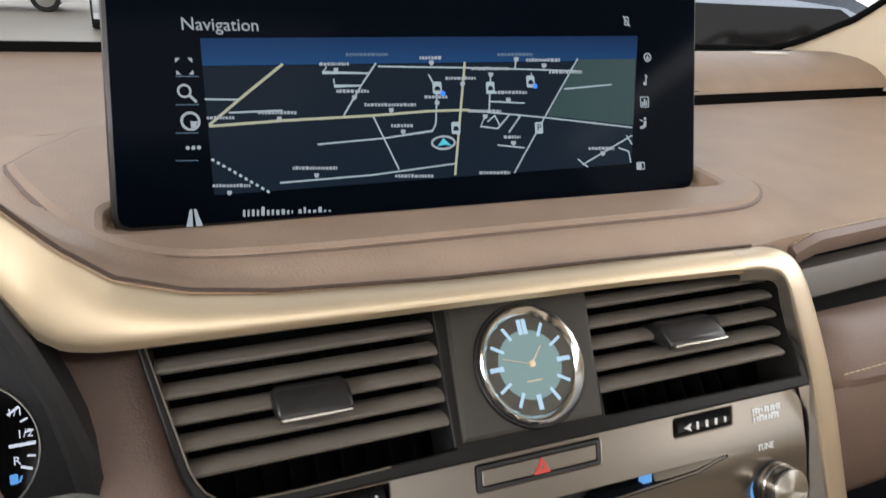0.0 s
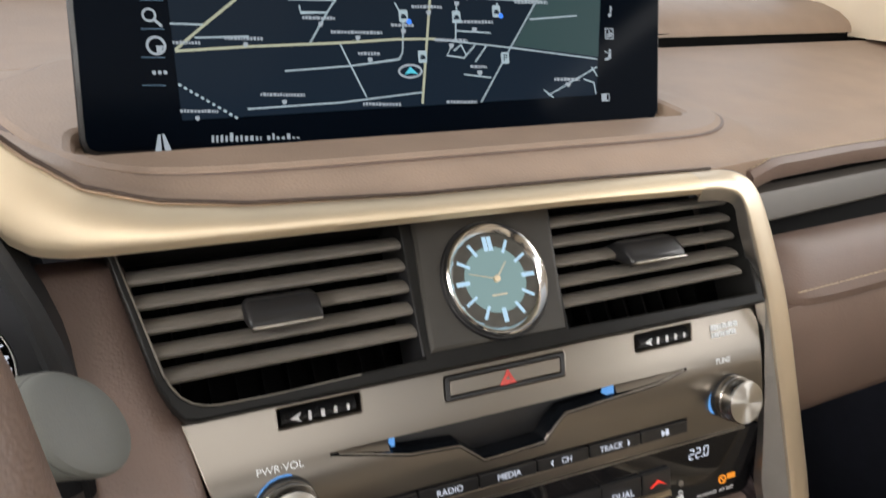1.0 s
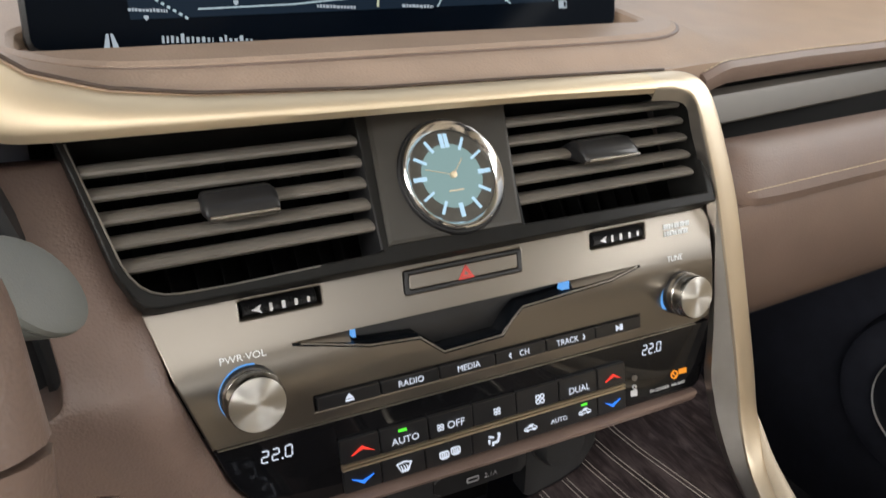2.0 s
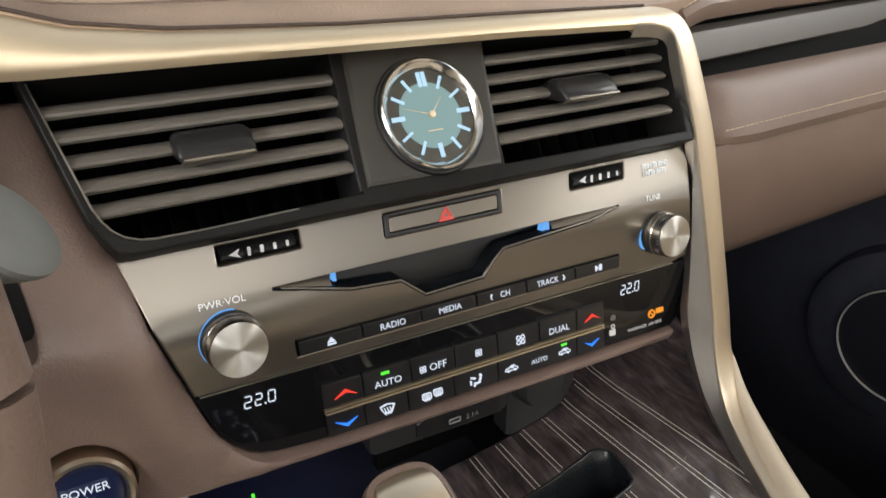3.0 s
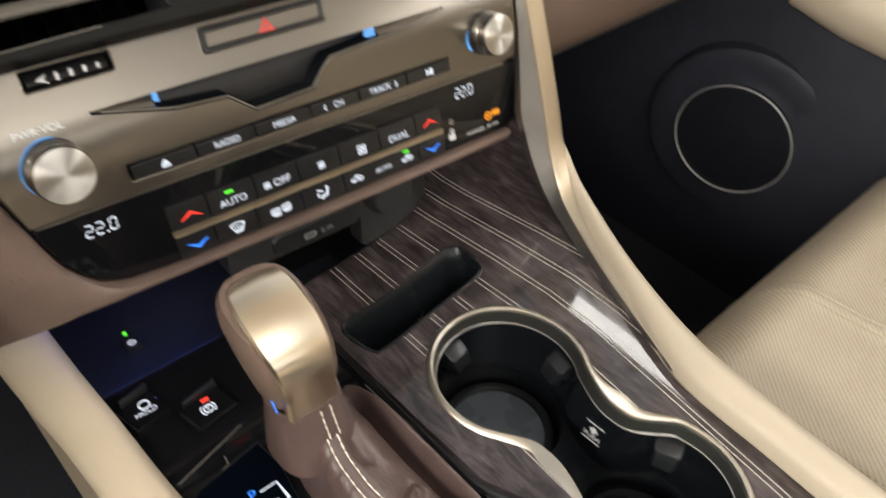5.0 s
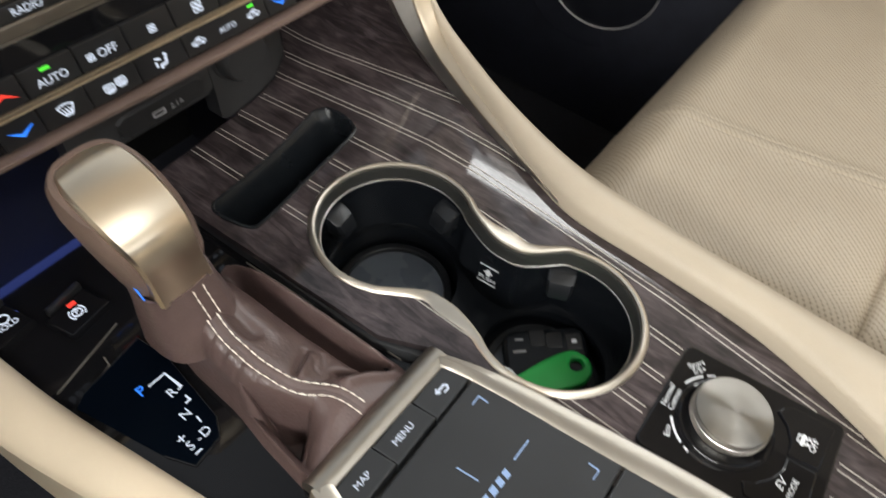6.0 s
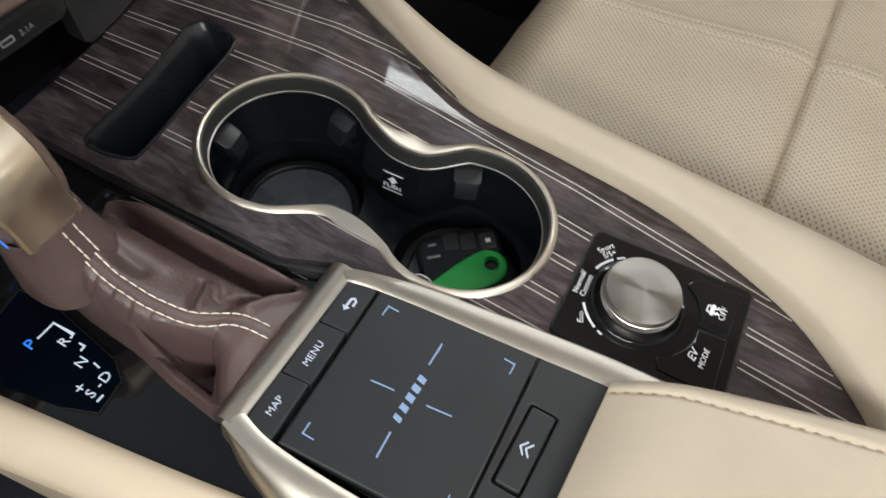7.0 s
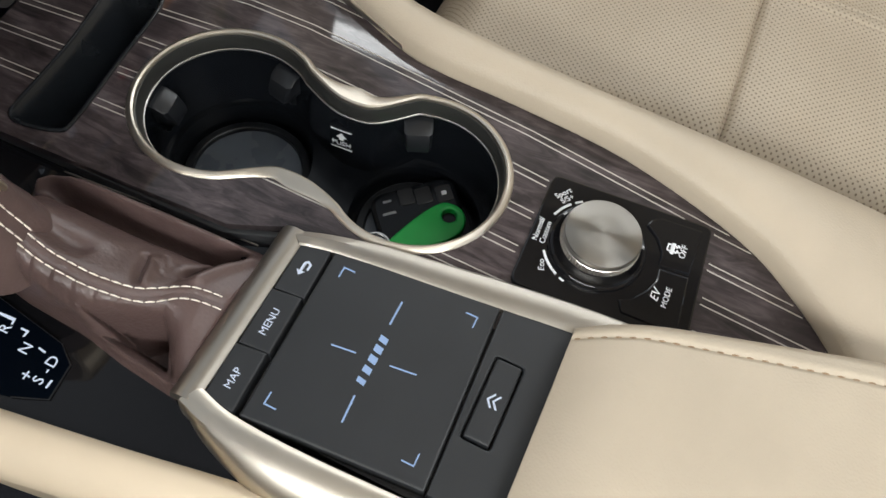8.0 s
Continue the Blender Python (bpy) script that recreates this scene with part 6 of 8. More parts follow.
for i, (u, v) in enumerate(((0.018, 0.006), (0.006, 0.008), (-0.004, 0.010))):
    part("key_button", slab(rrect(u, v, 0.0095, 0.0110, 0.0014, 2), 0.004, 0.0066, key_map, 0.0006), m_button, carkey, "remote button")
part("key_print", slab(rrect(0.018, 0.006, 0.003, 0.0026, 0.0003), 0.0066, 0.0069, key_map), m_white, carkey, "padlock mark", False)
part("key_marks", stroke(stroke(bmesh.new(), [(-0.020, 0.002), (-0.012, 0.002)], 0.0016, key_map, 0.006, 0.0063), [(-0.018, 0.010), (-0.013, 0.010)], 0.0014, key_map, 0.006, 0.0063), m_dimprint, carkey, "faint pale bars", False)


def tag_map(u, v, n):
    m = pose(0.0600, -0.2242, 0.4050, 2, -3, -43)
    return m @ Vector((u, v, n))


TAGO = spline([(-0.027, -0.011), (-0.020, -0.012), (0.012, -0.0115), (0.024, -0.006), (0.026, 0.004), (0.020, 0.011), (0.012, 0.012), (-0.005, 0.007), (-0.026, -0.003)], 4, True)
tag = thing("key_tag", tag_map(0, 0, 0), "bright green plastic key tag beside the car key", "key tag")
part("tag_body", slab(TAGO, -0.0022, 0.0022, tag_map, 0.0014, [circle(0.0175, 0.0025, 0.0042, 20)]), m_green, tag, "green plastic tag")
part("split_ring", tube([tag_map(-0.028 + 0.008 * math.cos(a), -0.004 + 0.008 * math.sin(a), 0.002) for a in [2 * math.pi * k / 24 for k in range(25)]], 0.0008, 6), m_chrome, tag, "steel split ring")
part("split_ring", tube([tag_map(-0.028 + 0.0075 * math.cos(a), -0.002 + 0.0085 * math.sin(a), 0.0036) for a in [2 * math.pi * k / 24 for k in range(25)]], 0.0008, 6), m_chrome, tag, "steel split ring")

# ---- drive mode plate ----
mode = thing("drive_mode_control", DECK(0.06, -0.32, 0.0), "piano black drive mode plate with a turned metal dial", "control dial")
part("plate", slab(soften([(0.0930, -0.2815), (0.0995, -0.3650), (0.0262, -0.3700), (0.0258, -0.2835)], 0.0045), -0.003, 0.0022, DECK, 0.0010), m_gloss, mode, "piano black plate")
DC = (0.0617, -0.3153)
DM = Matrix.Translation(DECK(DC[0], DC[1], 0.0022))
part("dial_base", lathe([(0.0246, -0.001), (0.0245, 0.0004), (0.0241, 0.0014), (0.0232, 0.0022), (0.0220, 0.0024), (0.0210, 0.0017), (0.0170, 0.0008)], 56), m_gloss, mode, "glossy collar", matrix=DM)
dial = part("dial", lathe([(0.0165, 0.001), (0.0165, 0.0050), (0.0190, 0.0056), (0.0192, 0.0100), (0.0188, 0.0104), (0.0190, 0.0108), (0.0190, 0.0120), (0.0186, 0.0132)], 64), m_silver, mode, "turned metal dial", matrix=DM)
part("dial_face", lathe([(0.0187, 0.0128), (0.0184, 0.0138), (0.0178, 0.0141), (0.009, 0.01415), (0.0003, 0.0142)], 64), m_turned, dial, "turned metal face", matrix=DM)
bm2 = bmesh.new()
for k in range(72):
    a = 2 * math.pi * k / 72
    c, s = math.cos(a), math.sin(a)
    for z in (0.0064, 0.0078, 0.0092):
        p = Vector((0.0191 * c, 0.0191 * s, z))
        t = Vector((-s, c, 0)) * 0.00055
        u = Vector((0, 0, 0.00065))
        tip = p + Vector((c, s, 0)) * 0.0006
        vs = [bm2.verts.new(q) for q in (p - t, p - u, p + t, p + u, tip)]
        for i in range(4):
            bm2.faces.new((vs[i], vs[(i + 1) % 4], vs[4]))
part("knurl", bm2, m_silver, dial, "knurled band", False, matrix=DM)
PR = 0.0024


def turned_map(x, y, ang):
    """Print that is turned on the plate."""
    c, s = math.cos(radians(ang)), math.sin(radians(ang))
    return lambda u, v, n: DECK(x + u * c - v * s, y + u * s + v * c, n)


for txt, x, y, ang, sz in (("Sport", 0.0838, -0.2898, -37, 0.0031), ("S/S+", 0.0815, -0.2929, -37, 0.0031), ("Normal/", 0.0585, -0.2860, 4, 0.0030), ("Custom", 0.0580, -0.2899, 4, 0.0030), ("Eco", 0.0402, -0.2945, 21, 0.0031)):
    part("mode_print", letters(txt, turned_map(x, y, ang), 0.0, 0.0, sz, PR), m_white, mode, "", False)
for a0, a1, w in ((48, 72, 0.0012), (34, 44, 0.0011), (121, 151, 0.0012), (156, 163, 0.0010)):
    part("mode_arc", stroke(bmesh.new(), [(DC[0] + 0.0264 * math.cos(radians(a)), DC[1] + 0.0264 * math.sin(radians(a))) for a in range(a0, a1 + 1, 3)], w, DECK, 0.0020, 0.0026), m_white, mode, "", False)
for nm, outline in (("tcs", [(0.0655, -0.3460), (0.0672, -0.3610), (0.0945, -0.3610), (0.0925, -0.3400), (0.0890, -0.3355), (0.0850, -0.3340), (0.0800, -0.3405), (0.0730, -0.3450)]), ("ev", [(0.0640, -0.3465), (0.0655, -0.3612), (0.0345, -0.3640), (0.0335, -0.3370), (0.0390, -0.3335), (0.0425, -0.3390), (0.0500, -0.3445), (0.0570, -0.3470)])):
    kk = part("mode_button", slab(outline, 0.0, 0.0034, DECK, 0.0008), m_gloss, mode, "piano black button")
    bm2 = bmesh.new()
    if nm == "tcs":
        words(bm2, "OFF", DECK, 0.0780, -0.3548, 0.0033, 0.0037)
        prism(bm2, rrect(0.0775, -0.3495, 0.0064, 0.0020, 0.0005), 0.0034, 0.0038, DECK)
        prism(bm2, rrect(0.0775, -0.3477, 0.0044, 0.0020, 0.0006), 0.0034, 0.0038, DECK, 0.0, [rrect(0.0775, -0.3478, 0.0032, 0.0010, 0.0003)])
        for dx in (-0.0014, 0.0018):
            stroke(bm2, [(0.0778 + dx, -0.3505), (0.0770 + dx, -0.3513), (0.0784 + dx, -0.3519), (0.0776 + dx, -0.3528)], 0.0007, DECK, 0.0034, 0.0038)
    else:
        words(bm2, "EV", turned_map(0.0490, -0.3490, -3), 0.0, 0.0, 0.0042, 0.0037, slant=0.25)
        words(bm2, "MODE", DECK, 0.0500, -0.3542, 0.0029, 0.0037)
    part("button_print", bm2, m_white, kk, "", False)

# ---- touchpad island ----
pad = thing("touchpad_console", PAD(-0.04, -0.25, 0), "touchpad with black keys in a champagne metal frame", "touchpad")
rail_r = spline([(0.0030, -0.1810), (0.0100, -0.2000), (0.0160, -0.2250), (0.0205, -0.2550), (0.0250, -0.2850), (0.0300, -0.3300), (0.033, -0.40)], 4)
rail_ri = spline([(-0.0035, -0.1875), (-0.0005, -0.2000), (0.0030, -0.2250), (0.0060, -0.2550), (0.0090, -0.2850), (0.0135, -0.3300), (0.016, -0.40)], 4)
rings = []
for (xo, yo), (xi, yi) in zip(rail_r, rail_ri):
    rings.append([Vector((xi, yi, 0.4500)), Vector((xi, yi, 0.4590)), Vector((xi + (xo - xi) * 0.12, yi, 0.4600)), Vector((xi + (xo - xi) * 0.5, yi + (yo - yi) * 0.5, 0.4608)), Vector((xi + (xo - xi) * 0.85, yo, 0.4592)), Vector((xo, yo, 0.4560)), Vector((xo + 0.001, yo, 0.4500))])
part("side_rail", loft(rings), m_rail, pad, "champagne metal side rail")
rail_l = [(-0.0905, -0.1815), (-0.0950, -0.2000), (-0.0960, -0.2350), (-0.0940, -0.2900), (-0.090, -0.40)]
rings = []
for x, y in spline(rail_l, 4):
    g = min(1.0, max(0.15, (-0.178 - y) / 0.05))
    rings.append([Vector((x + 0.0105, y - 0.004, 0.4500)), Vector((x + 0.0095, y - 0.004, 0.4590)), Vector((x + 0.0080, y - 0.003, 0.4600)), Vector((x + 0.0045, y - 0.001, 0.4603)), Vector((x + 0.0005, y, 0.4596)), Vector((x - 0.0045 * g, y, 0.4574)), Vector((x - 0.0092 * g, y, 0.4534)), Vector((x - 0.0124 * g, y, 0.4478)), Vector((x - 0.0134 * g, y, 0.4415)), Vector((x - 0.006 * g, y, 0.4360))])
# Paler metal than the other rails, for the light falling on this one.
part("side_rail", loft(rings), m_bezel, pad, "broad champagne side rail, paler for the light on it")
rings = []
for x in xs_list(-0.0885, 0.0035, 10):
    rings.append([Vector((x, y, z)) for y, z in ((-0.1730, 0.4460), (-0.1733, 0.4505), (-0.1744, 0.4548), (-0.1765, 0.4580), (-0.1795, 0.4599), (-0.1830, 0.4605), (-0.1862, 0.4599), (-0.1882, 0.4584), (-0.1885, 0.4460))])
part("front_rail", loft(rings), m_rail, pad, "champagne metal front rail")
part("tray", slab([(-0.0825, -0.1880), (-0.0030, -0.1880), (0.0040, -0.2320), (0.0150, -0.3300), (0.0150, -0.40), (-0.0825, -0.40)], 0.4440, 0.4505), m_black, pad, "black inner tray")
keyx = [(-0.0855, -0.0572, "MAP"), (-0.0568, -0.0276, "MENU"), (-0.0272, 0.0008, None)]
for x0, x1, txt in keyx:
    k = part("pad_key", slab([(x0 - 0.0006, -0.1888), (x1 - 0.0006, -0.1880), (x1 + 0.0010, -0.2030), (x0 + 0.0006, -0.2040)], -0.003, 0.0068, PAD, 0.0010), m_padmat, pad, "dark grey key")
    bm2 = bmesh.new()
    xm = (x0 + x1) / 2 + 0.0005
    if txt:
        words(bm2, txt, PAD, xm - 0.0014, -0.1962, 0.0036, 0.0071)
    else:
        stroke(bm2, [(xm - 0.0028, -0.1952), (xm + 0.0022, -0.1952), (xm + 0.0032, -0.1965), (xm + 0.0022, -0.1980), (xm - 0.0008, -0.1980)], 0.0010, PAD, 0.0067, 0.0072)
        prism(bm2, [(xm - 0.0046, -0.1952), (xm - 0.0022, -0.1932), (xm - 0.0022, -0.1972)], 0.0067, 0.0072, PAD)
    part("key_print", bm2, lit_white, k, "", False)
PX0, PX1, PY0, PY1 = -0.0848, 0.0025, -0.2905, -0.2056
part("touch_surface", slab([(PX0, PY1 - 0.0012), (PX1 - 0.0008, PY1 + 0.001), (PX1 + 0.0072, PY0 + 0.0045), (PX0 + 0.0055, PY0 + 0.001)], -0.003, 0.0070, PAD, 0.0012), m_padmat, pad, "smooth dark grey touch surface")
L = 0.0056
for cx2, cy2, sx, sy in ((-0.0045, -0.2125, -1, -1), (-0.0760, -0.2137, 1, -1), (0.0002, -0.2782, -1, 1), (-0.0718, -0.2812, 1, 1)):
    bm2 = bmesh.new()
    stroke(bm2, [(cx2, cy2 + sy * L), (cx2, cy2), (cx2 + sx * L, cy2)], 0.0006, PAD, 0.0070, 0.0074)
    part("corner_mark", bm2, lit_pad, pad, "blue lit corner mark", False)
for ends, wd in (([(-0.0405, -0.2256), (-0.0392, -0.2372)], 0.0006), ([(-0.0379, -0.2531), (-0.0365, -0.2653)], 0.0006), ([(-0.0082, -0.2443), (-0.0206, -0.2443)], 0.0008), ([(-0.0687, -0.2465), (-0.0562, -0.2458)], 0.0008)):
    bm2 = bmesh.new()
    stroke(bm2, ends, wd, PAD, 0.0070, 0.0074)
    part("cross_mark", bm2, lit_pad, pad, "blue lit cross mark", False)
for i, wd in enumerate((0.0024, 0.0030, 0.0033, 0.0032, 0.0028)):
    x0 = -0.0510 + i * 0.0052
    part("pad_emblem", slab([(x0, -0.2472), (x0 + wd, -0.2472), (x0 + wd + 0.0008, -0.2432), (x0 + 0.0008, -0.2432)], 0.0070, 0.0074, PAD), lit_pad, pad, "plain blue bar", False)
part("rear_panel", slab([(-0.0795, -0.2905), (0.0108, -0.2872), (0.0150, -0.3300), (0.0160, -0.38), (-0.0800, -0.38)], -0.003, 0.0066, PAD, 0.0010, [rrect(-0.0326, -0.3000, 0.0400, 0.0138, 0.0015, 2)]), m_padmat, pad, "dark grey panel behind the touch surface")
k = part("pad_button", slab(rrect(-0.0326, -0.3000, 0.0380, 0.0118, 0.0012, 2), -0.003, 0.0078, PAD, 0.0010), m_padmat, pad, "raised button with an arrow")
bm2 = bmesh.new()
for dy in (-0.0012, 0.0014):
    stroke(bm2, [(-0.0360, -0.3012 + dy), (-0.0328, -0.2988 + dy), (-0.0296, -0.3012 + dy)], 0.0008, PAD, 0.0077, 0.0082)
part("button_print", bm2, lit_white, k, "double arrow", False)

# ---- armrest ----
def arm_side(y):
    """Where the lid's side and its seam lie at a place along it."""
    return float(np.interp(-y, (0.318, 0.336, 0.36, 0.425, 0.448, 0.60, 0.70), (0.0205, 0.0275, 0.0350, 0.0520, 0.0575, 0.080, 0.085))), float(np.interp(-y, (0.318, 0.35, 0.39, 0.45, 0.60, 0.70), (0.0055, 0.0150, 0.0235, 0.0355, 0.058, 0.064)))


def arm_place(t, s):
    """A place on the lid: t along it to the rear, s across it."""
    y = -0.320 - 0.36 * t
    x0, (x1, xs) = -0.098 - 0.01 * t, arm_side(y)
    e = abs(2 * s - 1)
    top = 0.480 + 0.012 * min(1.0, t * 3) - 0.011 * max(0.0, 1 - t * 11) ** 2
    z = top - 0.040 * max(0.0, (e - 0.80) / 0.20) ** 2.4 - 0.004 * e * e
    x = x0 + (x1 - x0) * s
    d = x - xs
    z -= 0.0011 * math.exp(-(d / 0.0011) ** 2) - 0.0007 * math.exp(-((d - 0.0030) / 0.0022) ** 2)
    return Vector((x, y - 0.005 * max(0.0, (e - 0.86) / 0.14) ** 2 * (1 - min(1.0, t * 3)), z))


rings = []
for i in range(31):
    t = (i / 30) ** 1.6
    x0, (x1, xs) = -0.098 - 0.01 * t, arm_side(-0.320 - 0.36 * t)
    sm = (xs - x0) / (x1 - x0)
    across = sorted([k / 40 * (sm - 0.055) for k in range(41)] + [sm - 0.05 + 0.1 * k / 22 for k in range(23)] + [1 - (1 - sm - 0.055) * k / 10 for k in range(11)])
    prof = [arm_place(t, q) for q in across]
    prof += [Vector((prof[-1].x, prof[-1].y, 0.40)), Vector((prof[0].x, prof[0].y, 0.40))]
    rings.append(prof)
arm = solo("armrest", loft(rings), m_cream, "cream leather armrest lid with a stitched seam", "armrest")
seam = []
for t in xs_list(0.004, 0.95, 120):
    x0, (x1, xs) = -0.098 - 0.01 * t, arm_side(-0.320 - 0.36 * t)
    seam.append(tuple(arm_place(t, (xs - x0) / (x1 - x0)) + Vector((0, 0, 0.0003))))
stitches("seam", seam, 0.0026, 0.0034, 0.00034, m_armthread, arm, "tan stitched seam")

# ---- cream rails ----
def round_profile(ring):
    """Rounds the upper outline of a rail's cross-section."""
    mid = spline([tuple(p) for p in ring[1:8]], 4)
    return [ring[0]] + [Vector(p) for p in mid] + ring[8:]


def rail(name, rows, z_of, label, mat=None):
    """rows: inner and outer x for each y."""
    rings = []
    for xi, xo, y, z, lo in rows:
        w = xo - xi
        rings.append([Vector((xi, y, 0.445)), Vector((xi, y, z - 0.012)), Vector((xi + w * 0.05, y, z - 0.006)), Vector((xi + w * 0.20, y, z - 0.0015)), Vector((xi + w * 0.45, y, z)), Vector((xi + w * 0.72, y, z - 0.004)), Vector((xi + w * 0.90, y, z - 0.013)), Vector((xo, y, z - 0.028)), Vector((xo + w * 0.10, y, lo)), Vector((xi, y, lo))])
    return part(name, loft([round_profile(r) for r in rings]), mat or m_cream, console, label)


rows = [(0.2085, 0.2125, 0.004, 0.5100, 0.42), (0.2060, 0.2140, -0.010, 0.5000, 0.40), (0.1980, 0.2120, -0.030, 0.4860, 0.34), (0.1850, 0.2040, -0.060, 0.4775, 0.25), (0.1680, 0.1880, -0.098, 0.4745, 0.2), (0.1470, 0.1750, -0.142, 0.4725, 0.2), (0.1340, 0.1680, -0.176, 0.4715, 0.2), (0.1295, 0.1650, -0.205, 0.4710, 0.2),
        (0.1280, 0.1600, -0.245, 0.4715, 0.2), (0.1215, 0.1560, -0.312, 0.4725, 0.2), (0.1010, 0.1560, -0.378, 0.4740, 0.2), (0.0800, 0.1560, -0.411, 0.4745, 0.2), (0.0560, 0.1560, -0.436, 0.4750, 0.2), (0.0300, 0.1560, -0.456, 0.475, 0.2), (0.0050, 0.1560, -0.475, 0.475, 0.2), (0.0, 0.156, -0.55, 0.475, 0.2), (0.0, 0.156, -0.70, 0.475, 0.2)]
cols = spline([tuple(r) for r in rows], 4)
rail("cream_rail", cols, None, "cream leather rail beside the passenger seat")
rows = [(-0.1450, -0.1790, 0.095, 0.466, 0.2), (-0.1415, -0.1735, 0.050, 0.461, 0.2), (-0.1375, -0.1675, 0.010, 0.457, 0.2), (-0.1325, -0.1615, -0.050, 0.453, 0.2), (-0.1235, -0.1500, -0.110, 0.4510, 0.2), (-0.1140, -0.1395, -0.170, 0.4500, 0.2), (-0.1040, -0.1310, -0.230, 0.4500, 0.2), (-0.0990, -0.1260, -0.300, 0.4510, 0.2), (-0.098, -0.122, -0.70, 0.455, 0.2)]
rings = []
for xi, xo, y, z, lo in spline(rows, 4):
    w = xo - xi
    rings.append([Vector((xi, y, 0.42)), Vector((xi, y, z - 0.008)), Vector((xi + w * 0.05, y, z - 0.004)), Vector((xi + w * 0.20, y, z - 0.0005)), Vector((xi + w * 0.45, y, z)), Vector((xi + w * 0.72, y, z - 0.003)), Vector((xi + w * 0.92, y, z - 0.008)), Vector((xo, y, z - 0.014)), Vector((xo - w * 0.10, y, z - 0.022)), Vector((xo - w * 0.35, y, lo)), Vector((xi, y, lo))])
# Paler than the passenger side's rail; the difference is light put into the colour.
part("cream_rail", loft([round_profile(r) for r in rings]), m_creamplastic, console, "driver's side cream rail, paler for the light on it")
part("tunnel", boxbm(-0.14, 0.165, -0.70, 0.30, 0.0, 0.375), m_doorlow, console, "dark tunnel under the console")
part("tunnel_front", boxbm(-0.16, 0.19, 0.16, 0.50, 0.0, 0.52), m_doorlow, console, "dark tunnel behind the trim")

# ---- gear selector ----
shift = thing("gear_selector_panel", (-0.075, -0.07, 0.43), "piano black gear panel with lit gear letters and brake keys", "control panel")
GZ = lambda u, v, n: Vector((u, v, 0.4445 + n))
part("black_plate", slab([(-0.1440, 0.0330), (-0.0130, 0.0330), (-0.0115, -0.090), (-0.0070, -0.1650), (0.0040, -0.1800), (-0.0800, -0.1800), (-0.0800, -0.2350), (-0.1080, -0.2350), (-0.1175, -0.1700), (-0.1270, -0.1100), (-0.1345, -0.0500), (-0.1400, 0.0100)], -0.020, 0.0, GZ, 0.0006, [[(-0.026, -0.058), (-0.020, -0.08), (-0.016, -0.165), (-0.0845, -0.170), (-0.0775, -0.12), (-0.070, -0.062)]]), m_gloss, shift, "piano black plate")
part("gap_strip", slab([(-0.0128, 0.035), (-0.0085, 0.035), (-0.0060, -0.1500), (0.0050, -0.1780), (0.0005, -0.1780), (-0.0105, -0.1480)], -0.018, 0.0060, GZ, 0.0010), m_soft, shift, "black edging beside the wood")
part("letter_plate", slab([(-0.1215, -0.0560), (-0.0850, -0.0500), (-0.0825, -0.0700), (-0.0890, -0.1150), (-0.0955, -0.1250), (-0.1120, -0.1270), (-0.1180, -0.1120), (-0.1290, -0.0600)], -0.001, 0.0010, GZ, 0.0005), m_glass, shift, "glossy letter plate")
for txt, x, y, mat, sz in (("P", -0.1035, -0.0768, lit_deepblue, 0.0060), ("R", -0.0945, -0.0889, lit_white, 0.0052), ("N", -0.0979, -0.1032, lit_white, 0.0052), ("D", -0.0977, -0.1175, lit_white, 0.0052), ("S", -0.1071, -0.1178, lit_white, 0.0052), ("+", -0.1075, -0.1119, lit_white, 0.0060), ("-", -0.1021, -0.1178, lit_white, 0.0052)):
    part("gear_letter", letters(txt, GZ, x, y, sz, 0.0013), mat, shift, "", False)
bm2 = bmesh.new()
for pts in ([(-0.0995, -0.0773), (-0.0897, -0.0774), (-0.0893, -0.0895), (-0.0915, -0.0900)], [(-0.0912, -0.0950), (-0.0912, -0.0985), (-0.0940, -0.0985)], [(-0.0952, -0.1080), (-0.0957, -0.1118)], [(-0.1085, -0.1227), (-0.1045, -0.1227)]):
    stroke(bm2, pts, 0.0008, GZ, 0.0010, 0.0014)
part("gate_lines", bm2, lit_white, shift, "", False)
for x0, x1, y0, y1 in ((-0.137, -0.112, -0.005, 0.019), (-0.110, -0.080, -0.026, -0.003)):
    kk = part("brake_key", slab([(x0, y1 - 0.004), (x1 - 0.004, y1), (x1, y0 + 0.004), (x0 + 0.004, y0)], -0.002, 0.0035, GZ, 0.0012), m_gloss, shift, "raised black key")
    part("key_ridge", slab([(x0 + 0.004, y1 + 0.0005), (x1 - 0.004, y1 + 0.0045), (x1 - 0.004, y1 + 0.0010), (x0 + 0.004, y1 - 0.003)], 0.0, 0.0065, GZ, 0.0012), m_button, kk, "grip ridge")
bm2 = words(bmesh.new(), "HOLD", GZ, -0.1235, 0.0045, 0.0034, 0.0038)
prism(bm2, circle(-0.1225, 0.0100, 0.0034, 20), 0.0035, 0.0039, GZ, 0.0, [circle(-0.1225, 0.0100, 0.0026, 20)])
part("hold_print", bm2, lit_white, shift, "", False)
bm2 = bmesh.new()
prism(bm2, circle(-0.0955, -0.0150, 0.0030, 20), 0.0035, 0.0039, GZ, 0.0, [circle(-0.0955, -0.0150, 0.0022, 20)])
words(bm2, "P", GZ, -0.0955, -0.0150, 0.0030, 0.0038)
for a0 in (-50, 130):
    stroke(bm2, [(-0.0955 + 0.0042 * math.cos(radians(a)), -0.0150 + 0.0042 * math.sin(radians(a))) for a in range(a0, a0 + 101, 10)], 0.0007, GZ, 0.0035, 0.0039)
part("brake_print", bm2, lit_white, shift, "", False)
